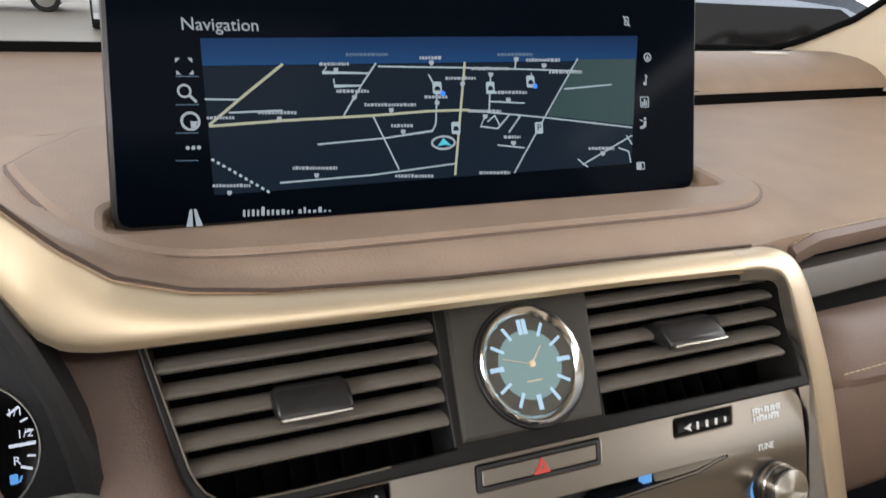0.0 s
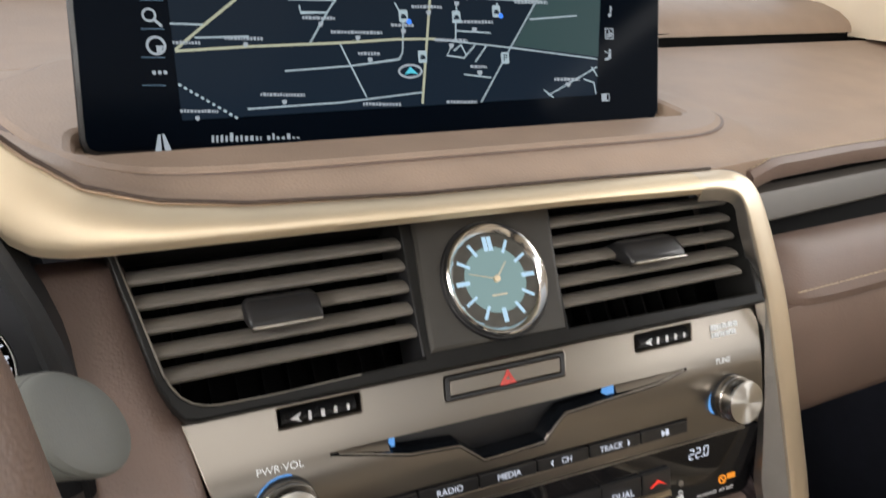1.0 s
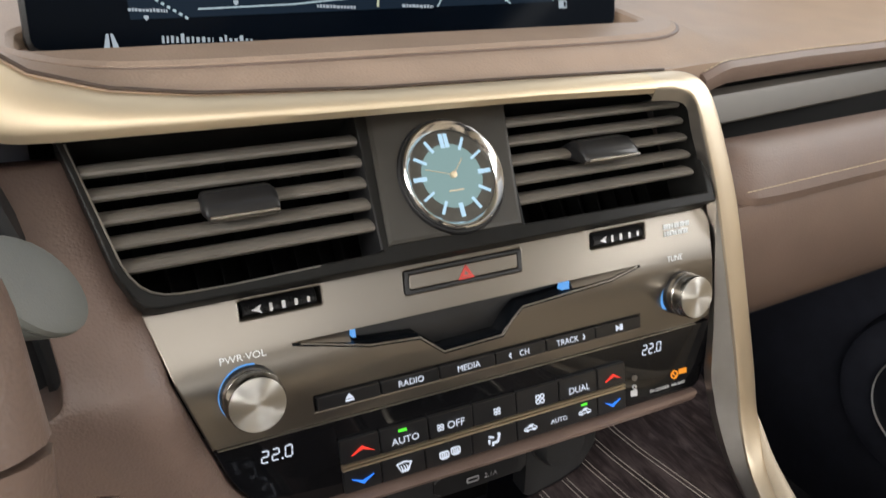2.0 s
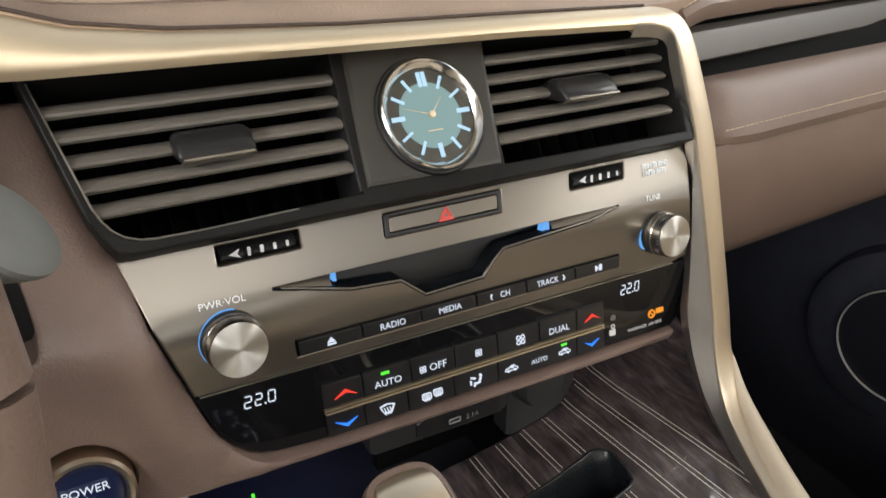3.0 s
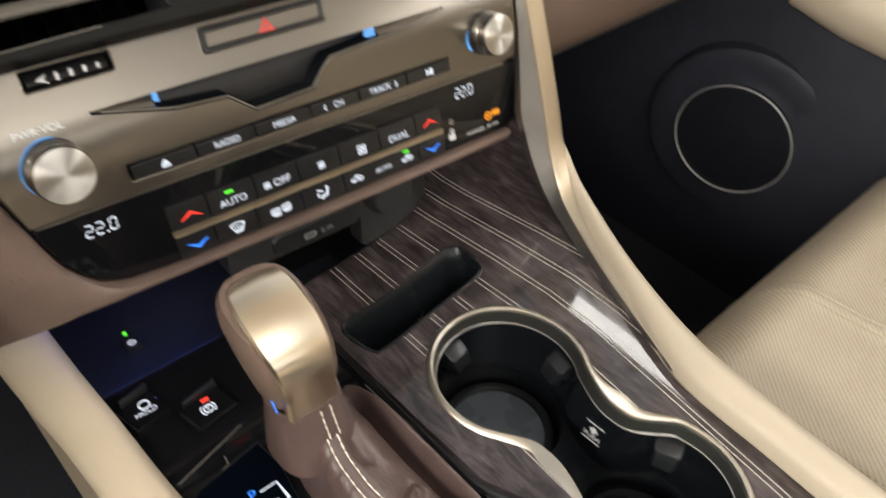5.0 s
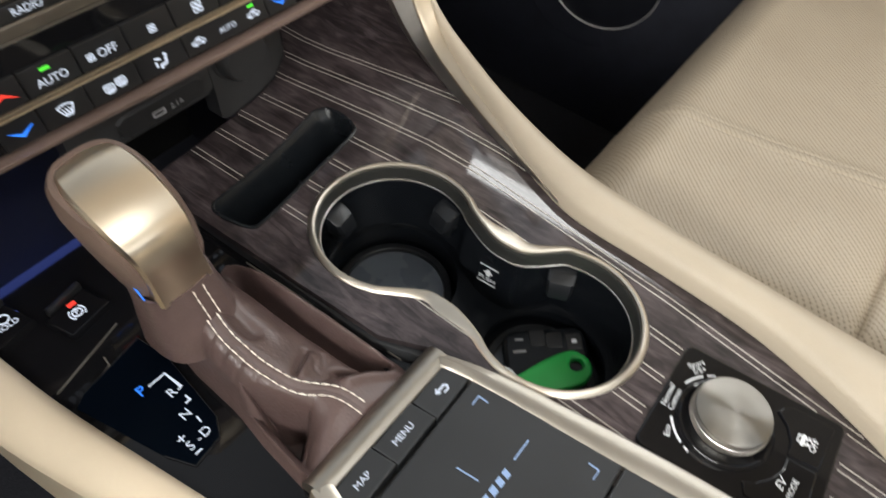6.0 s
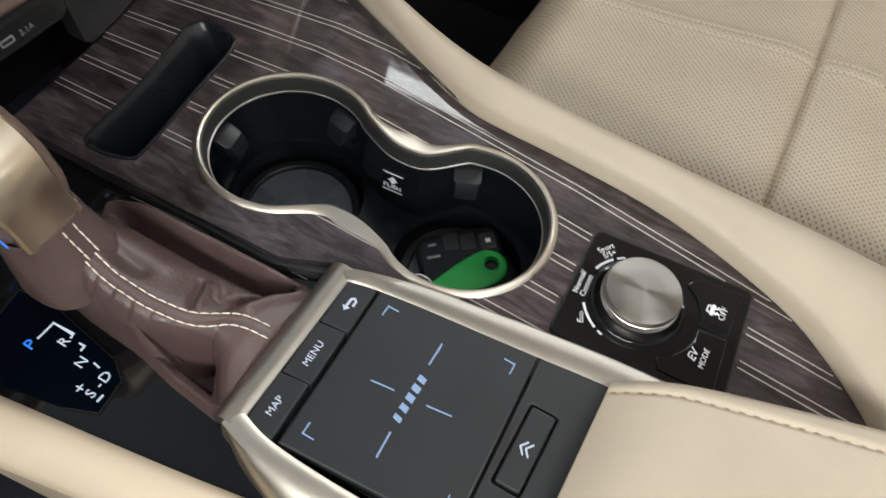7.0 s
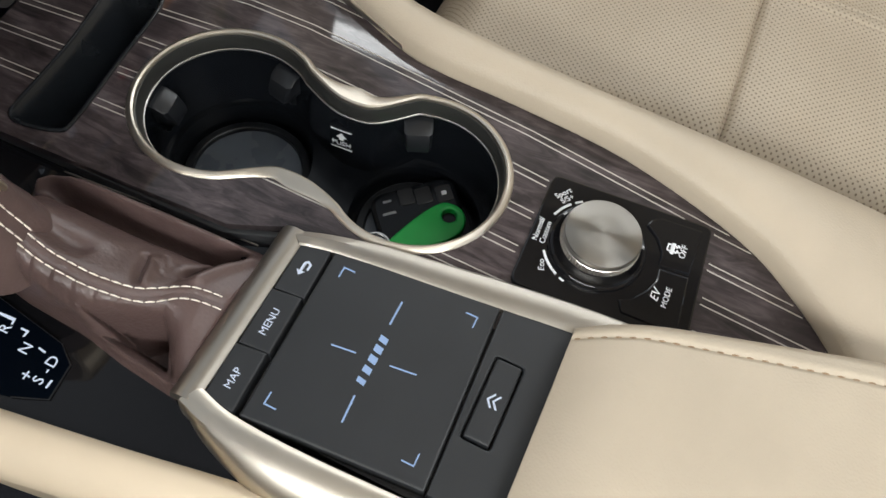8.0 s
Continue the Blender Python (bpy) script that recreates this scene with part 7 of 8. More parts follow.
part("brake_light", slab(rrect(-0.0945, -0.0085, 0.0046, 0.0024, 0.0003), 0.0035, 0.0042, GZ), lit_red, shift, "red light", False)
part("plate_groove", stroke(stroke(bmesh.new(), [(-0.130, -0.046), (-0.086, -0.034)], 0.0006, GZ, 0.0, 0.0006), [(-0.122, -0.058), (-0.104, -0.052), (-0.103, -0.046)], 0.0006, GZ, 0.0, 0.0006), m_slat, shift, "fine groove", False)

LP = [(-0.1215, -0.0560), (-0.0850, -0.0500), (-0.0825, -0.0700), (-0.0890, -0.1150), (-0.0955, -0.1250), (-0.1120, -0.1270), (-0.1180, -0.1120)]
part("plate_edge", stroke(bmesh.new(), [(x * 1.0, y) for x, y in LP], 0.0004, GZ, 0.0004, 0.0012), m_button, shift, "thin edge of the letter plate", False)
part("plate_edge", stroke(bmesh.new(), [(-0.1335, -0.0500), (-0.1262, -0.1100), (-0.1168, -0.1700), (-0.1080, -0.2280)], 0.0006, GZ, 0.0, 0.0008), m_bezel, shift, "thin bright edge beside the cream rail", False)
# Highlight of the black edging, drawn as a pale metal line.
part("plate_edge", stroke(bmesh.new(), [(-0.0142, -0.0560), (-0.0118, -0.0900), (-0.0092, -0.1300), (-0.0068, -0.1650)], 0.0005, GZ, 0.0, 0.0010), m_bezel, shift, "thin metal line drawn as the highlight beside the boot", False)

# charging shelf in front of the selector, under the head unit
shelf = thing("charging_shelf", (-0.09, 0.07, 0.41), "dark plastic shelf with a small switch and green light", "shelf")
part("shelf_floor", slab([(-0.144, 0.032), (0.052, 0.036), (0.052, 0.150), (-0.146, 0.150)], 0.400, 0.4195, IDENT, 0.002), m_navy, shelf, "dark shelf floor")
part("shelf_back", boxbm(-0.150, 0.19, 0.150, 0.158, 0.40, 0.56), m_black, shelf, "dark back wall")
part("shelf_step", slab([(-0.144, 0.026), (-0.020, 0.026), (-0.020, 0.034), (-0.144, 0.034)], 0.410, 0.436, IDENT, 0.003), m_navy, shelf, "front edge of the shelf")
sw = part("switch", slab(rrect(-0.1035, 0.082, 0.011, 0.012, 0.001), 0.418, 0.4222, IDENT, 0.0008), m_black, shelf, "small black switch")
bm2 = bmesh.new()
stroke(bm2, [(-0.1035 + 0.0022 * math.cos(radians(a)), 0.0815 + 0.0022 * math.sin(radians(a))) for a in range(125, 416, 20)], 0.0006, lambda u, v, n: Vector((u, v, 0.4222 + n)), 0, 0.0003)
stroke(bm2, [(-0.1035, 0.0815), (-0.1035, 0.0842)], 0.0006, lambda u, v, n: Vector((u, v, 0.4222 + n)), 0, 0.0003)
part("switch_print", bm2, lit_white, sw, "", False)
part("switch_light", slab(rrect(-0.1035, 0.0935, 0.0020, 0.0030, 0.0004), 0.4195, 0.4206), lit_green, shelf, "green light", False)

# socket panel under the lip
socket = thing("socket_panel", (0.06, 0.07, 0.46), "dark socket panel with a covered power outlet", "socket panel")


def sock_y(x):
    return float(np.interp(x, (-0.06, 0.02, 0.06, 0.085, 0.105, 0.128, 0.142, 0.150), (0.038, 0.034, 0.0335, 0.037, 0.042, 0.056, 0.075, 0.100)))


def SOCK(u, v, n):
    """Curved upright face under the lip, u along the car's width, v up."""
    return Vector((u, sock_y(u) - n + 0.10 * (v - 0.455) - 0.0005, v))


def sock_panel(x0, x1, z0, z1, n0, n1, k=24):
    """A curved panel with rounded edges."""
    rings = []
    for x in xs_list(x0, x1, k):
        e = min(x - x0, x1 - x)
        lo, hi = z0 + 0.003 * max(0.0, 1 - e / 0.004) ** 2, z1 - 0.003 * max(0.0, 1 - e / 0.004) ** 2
        rings.append([SOCK(x, lo, n0), SOCK(x, lo, n1 - 0.0015), SOCK(x, lo + 0.0015, n1), SOCK(x, hi - 0.0015, n1), SOCK(x, hi, n1 - 0.0015), SOCK(x, hi, n0)])
    return loft(rings)


m_sock = simple("matt_grey_socket_plastic", (0.021, 0.021, 0.022), 0.50, amount=0.08, scale=60, bump=0.2, bump_scale=1800)
part("socket_face", sock_panel(0.0515, 0.149, 0.4555, 0.545, -0.014, 0.0), m_sock, socket, "matt grey curved panel")
part("upper_face", sock_panel(-0.045, 0.0510, 0.4790, 0.545, -0.014, 0.0), m_sock, socket, "matt grey panel over the tray")
part("tray_back", slab([(-0.022, 0.075), (0.0515, 0.075), (0.0515, 0.083), (-0.022, 0.083)], 0.42, 0.50), m_void, socket, "black back of the tray")
capm = look(SOCK(0.074, 0.4975, 0.0), SOCK(0.074, 0.4975, -1.0))
part("outlet_cap", lathe([(0.0205, -0.004), (0.0205, 0.002), (0.0190, 0.0035), (0.0178, 0.0035), (0.0170, 0.0100), (0.0150, 0.0125), (0.002, 0.0125)], 40), m_sock, socket, "round outlet cap", matrix=capm)
part("outlet_ring", lathe([(0.0222, -0.004), (0.0222, 0.0006), (0.0204, 0.0010), (0.0204, -0.004)], 40), m_black, socket, "dark gap round the cap", matrix=capm)
part("usb_plate", sock_panel(-0.0150, 0.0440, 0.4815, 0.4975, -0.004, 0.0016, 12), m_black, socket, "black USB plate")
usb_map = lambda u, v, n: SOCK(0.0185 + u, 0.4885 + v, n)
part("usb_print", letters("2.1A", usb_map, 0.0050, 0.0, 0.0036, 0.0022), m_dimprint, socket, "", False)
part("usb_icon", slab(rrect(-0.0075, 0.0, 0.0085, 0.0040, 0.0008), 0.0018, 0.0022, usb_map, 0.0, [rrect(-0.0075, 0.0, 0.0068, 0.0022, 0.0004)]), m_dimprint, socket, "", False)

# gear lever: boot, stem and knob
lever = thing("gear_lever", (-0.06, -0.10, 0.445), "gear lever with gold and leather knob in a stitched boot", "gear lever")


def boot_sides(y):
    xl = float(np.interp(-y, (0.052, 0.06, 0.09, 0.119, 0.145, 0.174, 0.178), (-0.0700, -0.0755, -0.0800, -0.0815, -0.0860, -0.0890, -0.0870)))
    xr = float(np.interp(-y, (0.052, 0.06, 0.08, 0.12, 0.168, 0.178), (-0.0240, -0.0185, -0.0155, -0.0125, -0.0095, -0.0105)))
    return xl, xr


RIDGE_Y, RIDGE_X = (0.05, 0.082, 0.095, 0.107, 0.125, 0.142, 0.148, 0.153, 0.160, 0.176), (-0.0640, -0.0635, -0.0652, -0.0670, -0.0660, -0.0618, -0.0570, -0.0515, -0.0478, -0.0440)
POCKET = [(-0.0755, -0.1250), (-0.0800, -0.1640), (-0.0615, -0.1525)]


def ridge_x(y):
    return float(np.interp(-y, RIDGE_Y, RIDGE_X))


def step(v):
    v = min(1.0, max(0.0, v))
    return v * v * (3 - 2 * v)


def pocket_depth(x, y):
    d = 1.0
    for (ax, ay), (bx, by) in zip(POCKET, POCKET[1:] + POCKET[:1]):
        ln = math.hypot(bx - ax, by - ay)
        d = min(d, ((bx - ax) * (y - ay) - (by - ay) * (x - ax)) / ln)
    return step((d + 0.0012) / 0.0050)


def crease(x, y, ax, ay, bx, by, w):
    """1 on a line between two places, falling off across it and at its ends."""
    dx, dy = bx - ax, by - ay
    ln = math.hypot(dx, dy)
    t = ((x - ax) * dx + (y - ay) * dy) / ln ** 2
    off = ((x - ax) * dy - (y - ay) * dx) / ln + 0.0012 * noise.noise(Vector((t * 3.0, ax * 300, 0)))
    return math.exp(-(off / w) ** 2) * step(t / 0.2) * step((1 - t) / 0.2)


def boot_z(x, y):
    """Height of the boot: a sleeve falling back from the stem, a deep valley and a rolled rim beside it, a pocket at the rear corner."""
    xl, xr = boot_sides(y)
    xc = ridge_x(y)
    top = float(np.interp(-y, (0.052, 0.058, 0.064, 0.072, 0.085, 0.095, 0.11, 0.125, 0.140, 0.150, 0.158, 0.166, 0.176), (0.000, 0.012, 0.030, 0.046, 0.0480, 0.0440, 0.0360, 0.0300, 0.0240, 0.0185, 0.0170, 0.0150, 0.0100)))
    xv = float(np.interp(-y, (0.05, 0.08, 0.12, 0.15, 0.162, 0.176), (-0.0300, -0.0300, -0.0275, -0.0245, -0.0200, -0.0120)))
    wl = float(np.interp(-y, (0.05, 0.09, 0.12, 0.135, 0.145, 0.153, 0.162, 0.176), (0.0170, 0.0175, 0.0165, 0.0150, 0.0150, 0.0140, 0.0260, 0.0480)))
    s = x - xc
    if s > 0:
        a = min(1.2, s / (xv - xc))
        ridge = top * (1 - 0.82 * min(1.0, max(0.0, a - 0.10) / 0.90) ** 1.15)
    else:
        a = min(1.0, max(0.0, (-s / wl - 0.12) / 0.88))
        ridge = top * (1 - a ** 2.3)
    fade = step((y + 0.172) / 0.014)
    back = step((y + 0.176) / 0.016)
    z = 0.4462 + ridge
    z -= 0.0150 * fade * math.exp(-((x - xv - 0.0010) / 0.0042) ** 2) * step((-0.058 - y) / 0.012)
    z += 0.0075 * fade * math.exp(-((x - xr + 0.0060) / 0.0036) ** 2)
    z += 0.0065 * math.exp(-((x - xl - 0.0035) / 0.0030) ** 2) * step((-0.118 - y) / 0.012)
    z -= 0.0185 * pocket_depth(x, y)
    z -= 0.0007 * math.exp(-(s / 0.0008) ** 2)
    z -= 0.0030 * crease(x, y, -0.0540, -0.0760, -0.0560, -0.1180, 0.0046)
    z += 0.0024 * crease(x, y, -0.0455, -0.0760, -0.0440, -0.1250, 0.0060)
    z -= 0.0070 * crease(x, y, -0.0440, -0.1480, -0.0110, -0.1660, 0.0024)
    z += 0.0050 * crease(x, y, -0.0460, -0.1545, -0.0110, -0.1715, 0.0040)
    z -= 0.0026 * crease(x, y, -0.0590, -0.1400, -0.0390, -0.1290, 0.0016)
    z += 0.0022 * crease(x, y, -0.0570, -0.1430, -0.0370, -0.1330, 0.0020)
    for k in range(5):
        z -= 0.0006 * crease(x, y, -0.0480 + 0.0045 * k, -0.1460 + 0.001 * k, -0.0400 + 0.0060 * k, -0.1340 - 0.0012 * k, 0.0009)
    for k in range(6):
        yy = -0.094 - 0.0085 * k
        z -= 0.0011 * crease(x, y, ridge_x(yy) - 0.0015, yy, ridge_x(yy) - 0.0120, yy - 0.0015, 0.0013)
    z += 0.0006 * noise.noise(Vector((x * 70, y * 45, 1.0)))
    return z


NX, NY = 116, 150
bm2 = bmesh.new()
grid = []
for j in range(NY + 1):
    y = -0.0525 - 0.1245 * j / NY
    xl, xr = boot_sides(y)
    row = []
    for i in range(NX + 1):
        x = xl + (xr - xl) * i / NX
        e = min(x - xl, xr - x, -0.0520 - y + 0.0005, y + 0.1780)
        k = step(e / 0.0045) ** 0.6
        row.append(bm2.verts.new((x, y, 0.4440 + (boot_z(x, y) - 0.4440) * k)))
    grid.append(row)
for j in range(NY):
    for i in range(NX):
        bm2.faces.new((grid[j][i], grid[j][i + 1], grid[j + 1][i + 1], grid[j + 1][i]))
part("leather_boot", bm2, m_boot, lever, "folded brown leather boot")
for off in (-0.0028, 0.0028):
    path = []
    for t in xs_list(0.0, 1.0, 60):
        y = -0.0880 - 0.086 * t
        sl = (ridge_x(y - 0.002) - ridge_x(y + 0.002)) / 0.004
        x = (ridge_x(y - 0.003) + ridge_x(y) + ridge_x(y + 0.003)) / 3 + off / math.sqrt(1 + sl * sl)
        yo = y + off * sl / math.sqrt(1 + sl * sl)
        path.append((x, yo, boot_z(x, yo) + 0.0004))
    stitches("boot_stitches", path, 0.0040, 0.0008, 0.00042, m_thread, lever, "pale double stitching")


def ovals(rows, seg=40, p=2.6):
    """Rings of (centre, half width x, half depth y, lean)."""
    out = []
    for (cx2, cy2, cz2), hx, hy, tilt in rows:
        ring = []
        for k in range(seg):
            a = 2 * math.pi * k / seg
            c, s = math.cos(a), math.sin(a)
            r = (abs(c) ** p + abs(s) ** p) ** (-1 / p)
            ly = hy * r * s
            ring.append(Vector((cx2 + hx * r * c, cy2 + ly, cz2 + ly * tilt)))
        out.append(ring)
    return out


stem = [((-0.0665, -0.0750, 0.490), 0.0130, 0.0120, 0.0), ((-0.0665, -0.0745, 0.500), 0.0145, 0.0138, 0.0), ((-0.0668, -0.0738, 0.508), 0.0160, 0.0148, 0.0), ((-0.0675, -0.0700, 0.520), 0.0165, 0.0150, 0.0)]
part("metal_stem", loft(ovals(stem)), m_knobmetal, lever, "satin gold stem")
head = [((-0.0660, -0.0660, 0.5030), 0.0150, 0.0120, 0.10), ((-0.0662, -0.0655, 0.5080), 0.0190, 0.0185, 0.12), ((-0.0670, -0.0640, 0.5200), 0.0208, 0.0232, 0.16), ((-0.0685, -0.0620, 0.5340), 0.0220, 0.0250, 0.22), ((-0.0698, -0.0600, 0.5440), 0.0222, 0.0248, 0.28), ((-0.0707, -0.0592, 0.5515), 0.0214, 0.0228, 0.32), ((-0.0712, -0.0586, 0.5570), 0.0190, 0.0196, 0.34), ((-0.0714, -0.0582, 0.5594), 0.0125, 0.0128, 0.34)]
part("knob_leather", loft(ovals(head, 44, 2.9)), m_leather, lever, "brown leather knob")
# metal saddle: from the front of the top, over it and down the driver-facing back to the stem
prof = spline([(-0.0428, 0.5622), (-0.0470, 0.5643), (-0.0550, 0.5638), (-0.0660, 0.5594), (-0.0770, 0.5522), (-0.0845, 0.5440), (-0.0872, 0.5330), (-0.0870, 0.5200), (-0.0876, 0.5120), (-0.0884, 0.5050)], 4)
wid = spline([(0.0098, 0), (0.0134, 0), (0.0158, 0), (0.0167, 0), (0.0166, 0), (0.0155, 0), (0.0144, 0), (0.0140, 0), (0.0142, 0), (0.0145, 0)], 4)
rings = []
for i, ((y, z), (hw, _)) in enumerate(zip(prof, wid)):
    a = Vector(prof[max(i - 1, 0)])
    b = Vector(prof[min(i + 1, len(prof) - 1)])
    d = (b - a).normalized()
    nrm = Vector((0, d.y, -d.x))
    cxk = -0.0718 + 0.0052 * max(0.0, min(1.0, (0.565 - z) / 0.07))
    p = Vector((cxk, y, z))
    ring = []
    for w, e in ((-1.0, -0.0050), (-1.0, -0.0012), (-0.92, 0.0004), (-0.5, 0.0012), (0.0, 0.0015), (0.5, 0.0012), (0.92, 0.0004), (1.0, -0.0012), (1.0, -0.0050)):
        ring.append(p + Vector((hw * w, 0, 0)) + nrm * e)
    rings.append(ring)
part("knob_plate", loft(rings), m_knobmetal, lever, "satin gold plate over the knob")
collar = [((-0.0668, -0.0800, 0.4700), 0.0225, 0.0225, 0.0), ((-0.0668, -0.0775, 0.4880), 0.0205, 0.0200, -0.04), ((-0.0670, -0.0755, 0.4970), 0.0188, 0.0180, -0.04), ((-0.0672, -0.0742, 0.5040), 0.0182, 0.0172, -0.04), ((-0.0672, -0.0740, 0.5064), 0.0178, 0.0168, -0.04), ((-0.0672, -0.0740, 0.5068), 0.0168, 0.0158, -0.04), ((-0.0672, -0.0740, 0.5030), 0.0160, 0.0150, -0.04)]
part("boot_collar", loft(ovals(collar)), m_boot, lever, "leather collar under the knob")
for off in (-0.0028, 0.0028):
    stitches("boot_stitches", [(-0.0645 + off, -0.0914, 0.5060), (-0.0643 + off, -0.0920, 0.5020), (-0.0640 + off, -0.0938, 0.4970), (-0.0637 + off, -0.0976, 0.4885)], 0.0040, 0.0008, 0.00042, m_thread, lever, "pale double stitching")
# Thin blue emissive line low on the knob's left.
part("stem_blue_line", tube([(-0.0850, -0.0810, 0.5090), (-0.0852, -0.0790, 0.5130), (-0.0855, -0.0770, 0.5170)], 0.0004, 6), lit_deepblue, lever, "thin glowing blue line")

# ---- passenger seat ----
seat = thing("passenger_seat", (0.42, -0.45, 0.0), "cream perforated leather passenger seat cushion", "car seat")


def seat_z(x, y):
    """Cushion height: dips at the seams, rolls off at the front and sides."""
    z = 0.410 + 0.010 * min(1.0, max(0.0, (-0.20 - y) / 0.15)) - 0.060 * max(0.0, (y + 0.190) / 0.055) ** 2
    ex = min(x - 0.178, 0.66 - x)
    z -= 0.040 * max(0.0, 1 - ex / 0.03) ** 2
    d = abs(y + 0.3620 - 0.02 * (x - 0.19))
    z -= 0.0060 * math.exp(-d / 0.0022) + 0.0035 * math.exp(-(d / 0.016) ** 2)
    for side in (-0.0052, 0.0052):
        z -= 0.0011 * math.exp(-((x - 0.3375 + 0.06 * (y + 0.30) - side) / 0.0013) ** 2)
    z += 0.0022 * math.exp(-((x - 0.3375 + 0.06 * (y + 0.30)) / 0.010) ** 2)
    z += 0.002 * math.cos((y + 0.36) * 26)
    return z


def seat_bm():
    bm = bmesh.new()
    uvl = bm.loops.layers.uv.new("UVMap")
    xs = xs_list(0.178, 0.315, 28) + xs_list(0.3158, 0.3602, 46) + xs_list(0.365, 0.66, 50)
    ys = xs_list(-0.337, -0.380, 54) + xs_list(-0.384, -0.76, 60)
    g = []
    for x in xs:
        front = -0.135 - 0.05 * max(0.0, (0.24 - x) / 0.06) ** 2
        g.append([bm.verts.new((x, y, 0)) for y in xs_list(front, -0.333, 60) + ys])
    nx, ny = len(g) - 1, len(g[0]) - 1
    for col in g:
        for v in col:
            v.co.z = seat_z(v.co.x, v.co.y)
    for i in range(nx):
        for j in range(ny):
            f = bm.faces.new((g[i][j], g[i + 1][j], g[i + 1][j + 1], g[i][j + 1]))
            for lp in f.loops:
                lp[uvl].uv = (lp.vert.co.x, lp.vert.co.y)
    return bm


part("cushion_top", seat_bm(), m_perf, seat, "perforated cream leather")
rings = []
for z, k in ((0.14, 0.97), (0.30, 1.0), (0.345, 1.0), (0.36, 0.985)):
    rings.append([Vector((x, y, z)) for x, y in rrect(0.4225, -0.455, 0.475 * k, 0.60 * k, 0.06, 5)])
part("cushion_base", loft(rings), m_cream, seat, "cream leather cushion side")
part("seat_rail", boxbm(0.24, 0.60, -0.70, -0.20, 0.0, 0.14), m_black, seat, "dark seat base")
stitches("seat_seam", [(x, -0.3680 + 0.02 * (x - 0.19), seat_z(x, -0.3680 + 0.02 * (x - 0.19))) for x in xs_list(0.195, 0.62, 40)], 0.004, 0.0016, 0.0004, m_cream, seat, "stitched seam")
backr = []
for y, z, hw in ((-0.74, 0.36, 0.22), (-0.78, 0.55, 0.24), (-0.86, 0.80, 0.235), (-0.92, 0.98, 0.20), (-0.93, 1.02, 0.14)):
    backr.append([Vector((0.4225 + a, y + b, z)) for a, b in rrect(0, 0, 2 * hw, 0.11, 0.04, 4)])
part("backrest", loft(backr), m_cream, seat, "cream leather backrest")

# ---- steering wheel and stalk ----
wheel = thing("steering_wheel", (-0.36, -0.10, 0.74), "brown leather steering wheel", "steering wheel")
wc, wr = Vector((-0.3800, -0.115, 0.722)), 0.178
wpath = []
for k in range(49):
    a = 2 * math.pi * k / 48
    wpath.append(wc + Vector((wr * math.cos(a), 0, 0)) + Vector((0, 0.42, 0.907)).normalized() * (wr * math.sin(a)))
part("rim", tube(wpath, 0.0165, 14), m_leather, wheel, "brown leather rim")
part("hub", lathe([(0.075, -0.03), (0.08, 0.0), (0.06, 0.02), (0.01, 0.025)], 32), m_leather, wheel, "brown leather hub", matrix=look(wc + Vector((0, 0.02, 0)), wc + Vector((0, 0.9, -0.42))))
for a in (180, 0, 270):
    q = wc + Vector((wr * math.cos(radians(a)), 0, 0)) + Vector((0, 0.42, 0.907)).normalized() * (wr * math.sin(radians(a)))
    part("spoke", tube([wc + Vector((0, 0.01, 0)), wc.lerp(q, 0.6) + Vector((0, 0.01, 0)), q], 0.014, 10), m_slat, wheel, "dark spoke")
stalk = thing("wiper_stalk", (-0.21, 0.01, 0.68), "grey wiper stalk with a slanted oval end", "control stalk")
sa, sb = Vector((-0.310, 0.02, 0.691)), Vector((-0.1775, -0.0305, 0.7085))
d = (sb - sa).normalized()
sx = d.cross(Vector((0, 0, 1))).normalized()
sz = sx.cross(d)
rings = []
for t, r in ((0.0, 0.010), (0.55, 0.0130), (0.80, 0.0142), (0.9, 0.0148)):
    p = sa.lerp(sb, t)
    rings.append([p + sx * (r * math.cos(a)) + sz * (r * 1.08 * math.sin(a)) + d * (0.009 * (-math.sin(a) - math.cos(a) * 0.2) * (t > 0.85)) for a in [2 * math.pi * k / 32 for k in range(32)]])
part("stalk_body", loft(rings), m_stalk, stalk, "grey plastic stalk")
rings = []
for s, e in ((0.97, -0.001), (0.985, 0.0012), (0.93, 0.0030), (0.78, 0.0042), (0.3, 0.0047)):
    p = sa.lerp(sb, 0.9)
    rings.append([p + d * e + sx * (0.0148 * s * math.cos(a)) + sz * (0.0148 * 1.08 * s * math.sin(a)) + d * (0.009 * s * (-math.sin(a) - math.cos(a) * 0.2)) for a in [2 * math.pi * k / 32 for k in range(32)]])
part("end_cap", loft(rings), m_stalk, stalk, "slanted oval end cap")
solo("steering_column", loft([[Vector((-0.3685 + x, y, z + h)) for x, h in rrect(0, 0, 0.20 * k, 0.13 * k, 0.04, 5)] for y, z, k in ((-0.02, 0.665, 0.9), (0.0, 0.655, 1.0), (0.10, 0.61, 1.1), (0.30, 0.56, 1.1))]), m_soft, "dark plastic steering column cover", "steering column")

# ---- instrument cluster ----
cluster = thing("instrument_cluster", (-0.36, 0.2, 0.62), "instrument cluster with a white-marked fuel gauge", "instrument cluster")
CLF = frame_map((-0.36, 0.20, 0.62), 25)
part("cluster_face", slab(rrect(0, 0.0, 0.34, 0.20, 0.03), -0.02, 0.0, CLF), m_navy, cluster, "dark cluster face")
hoodrim = []
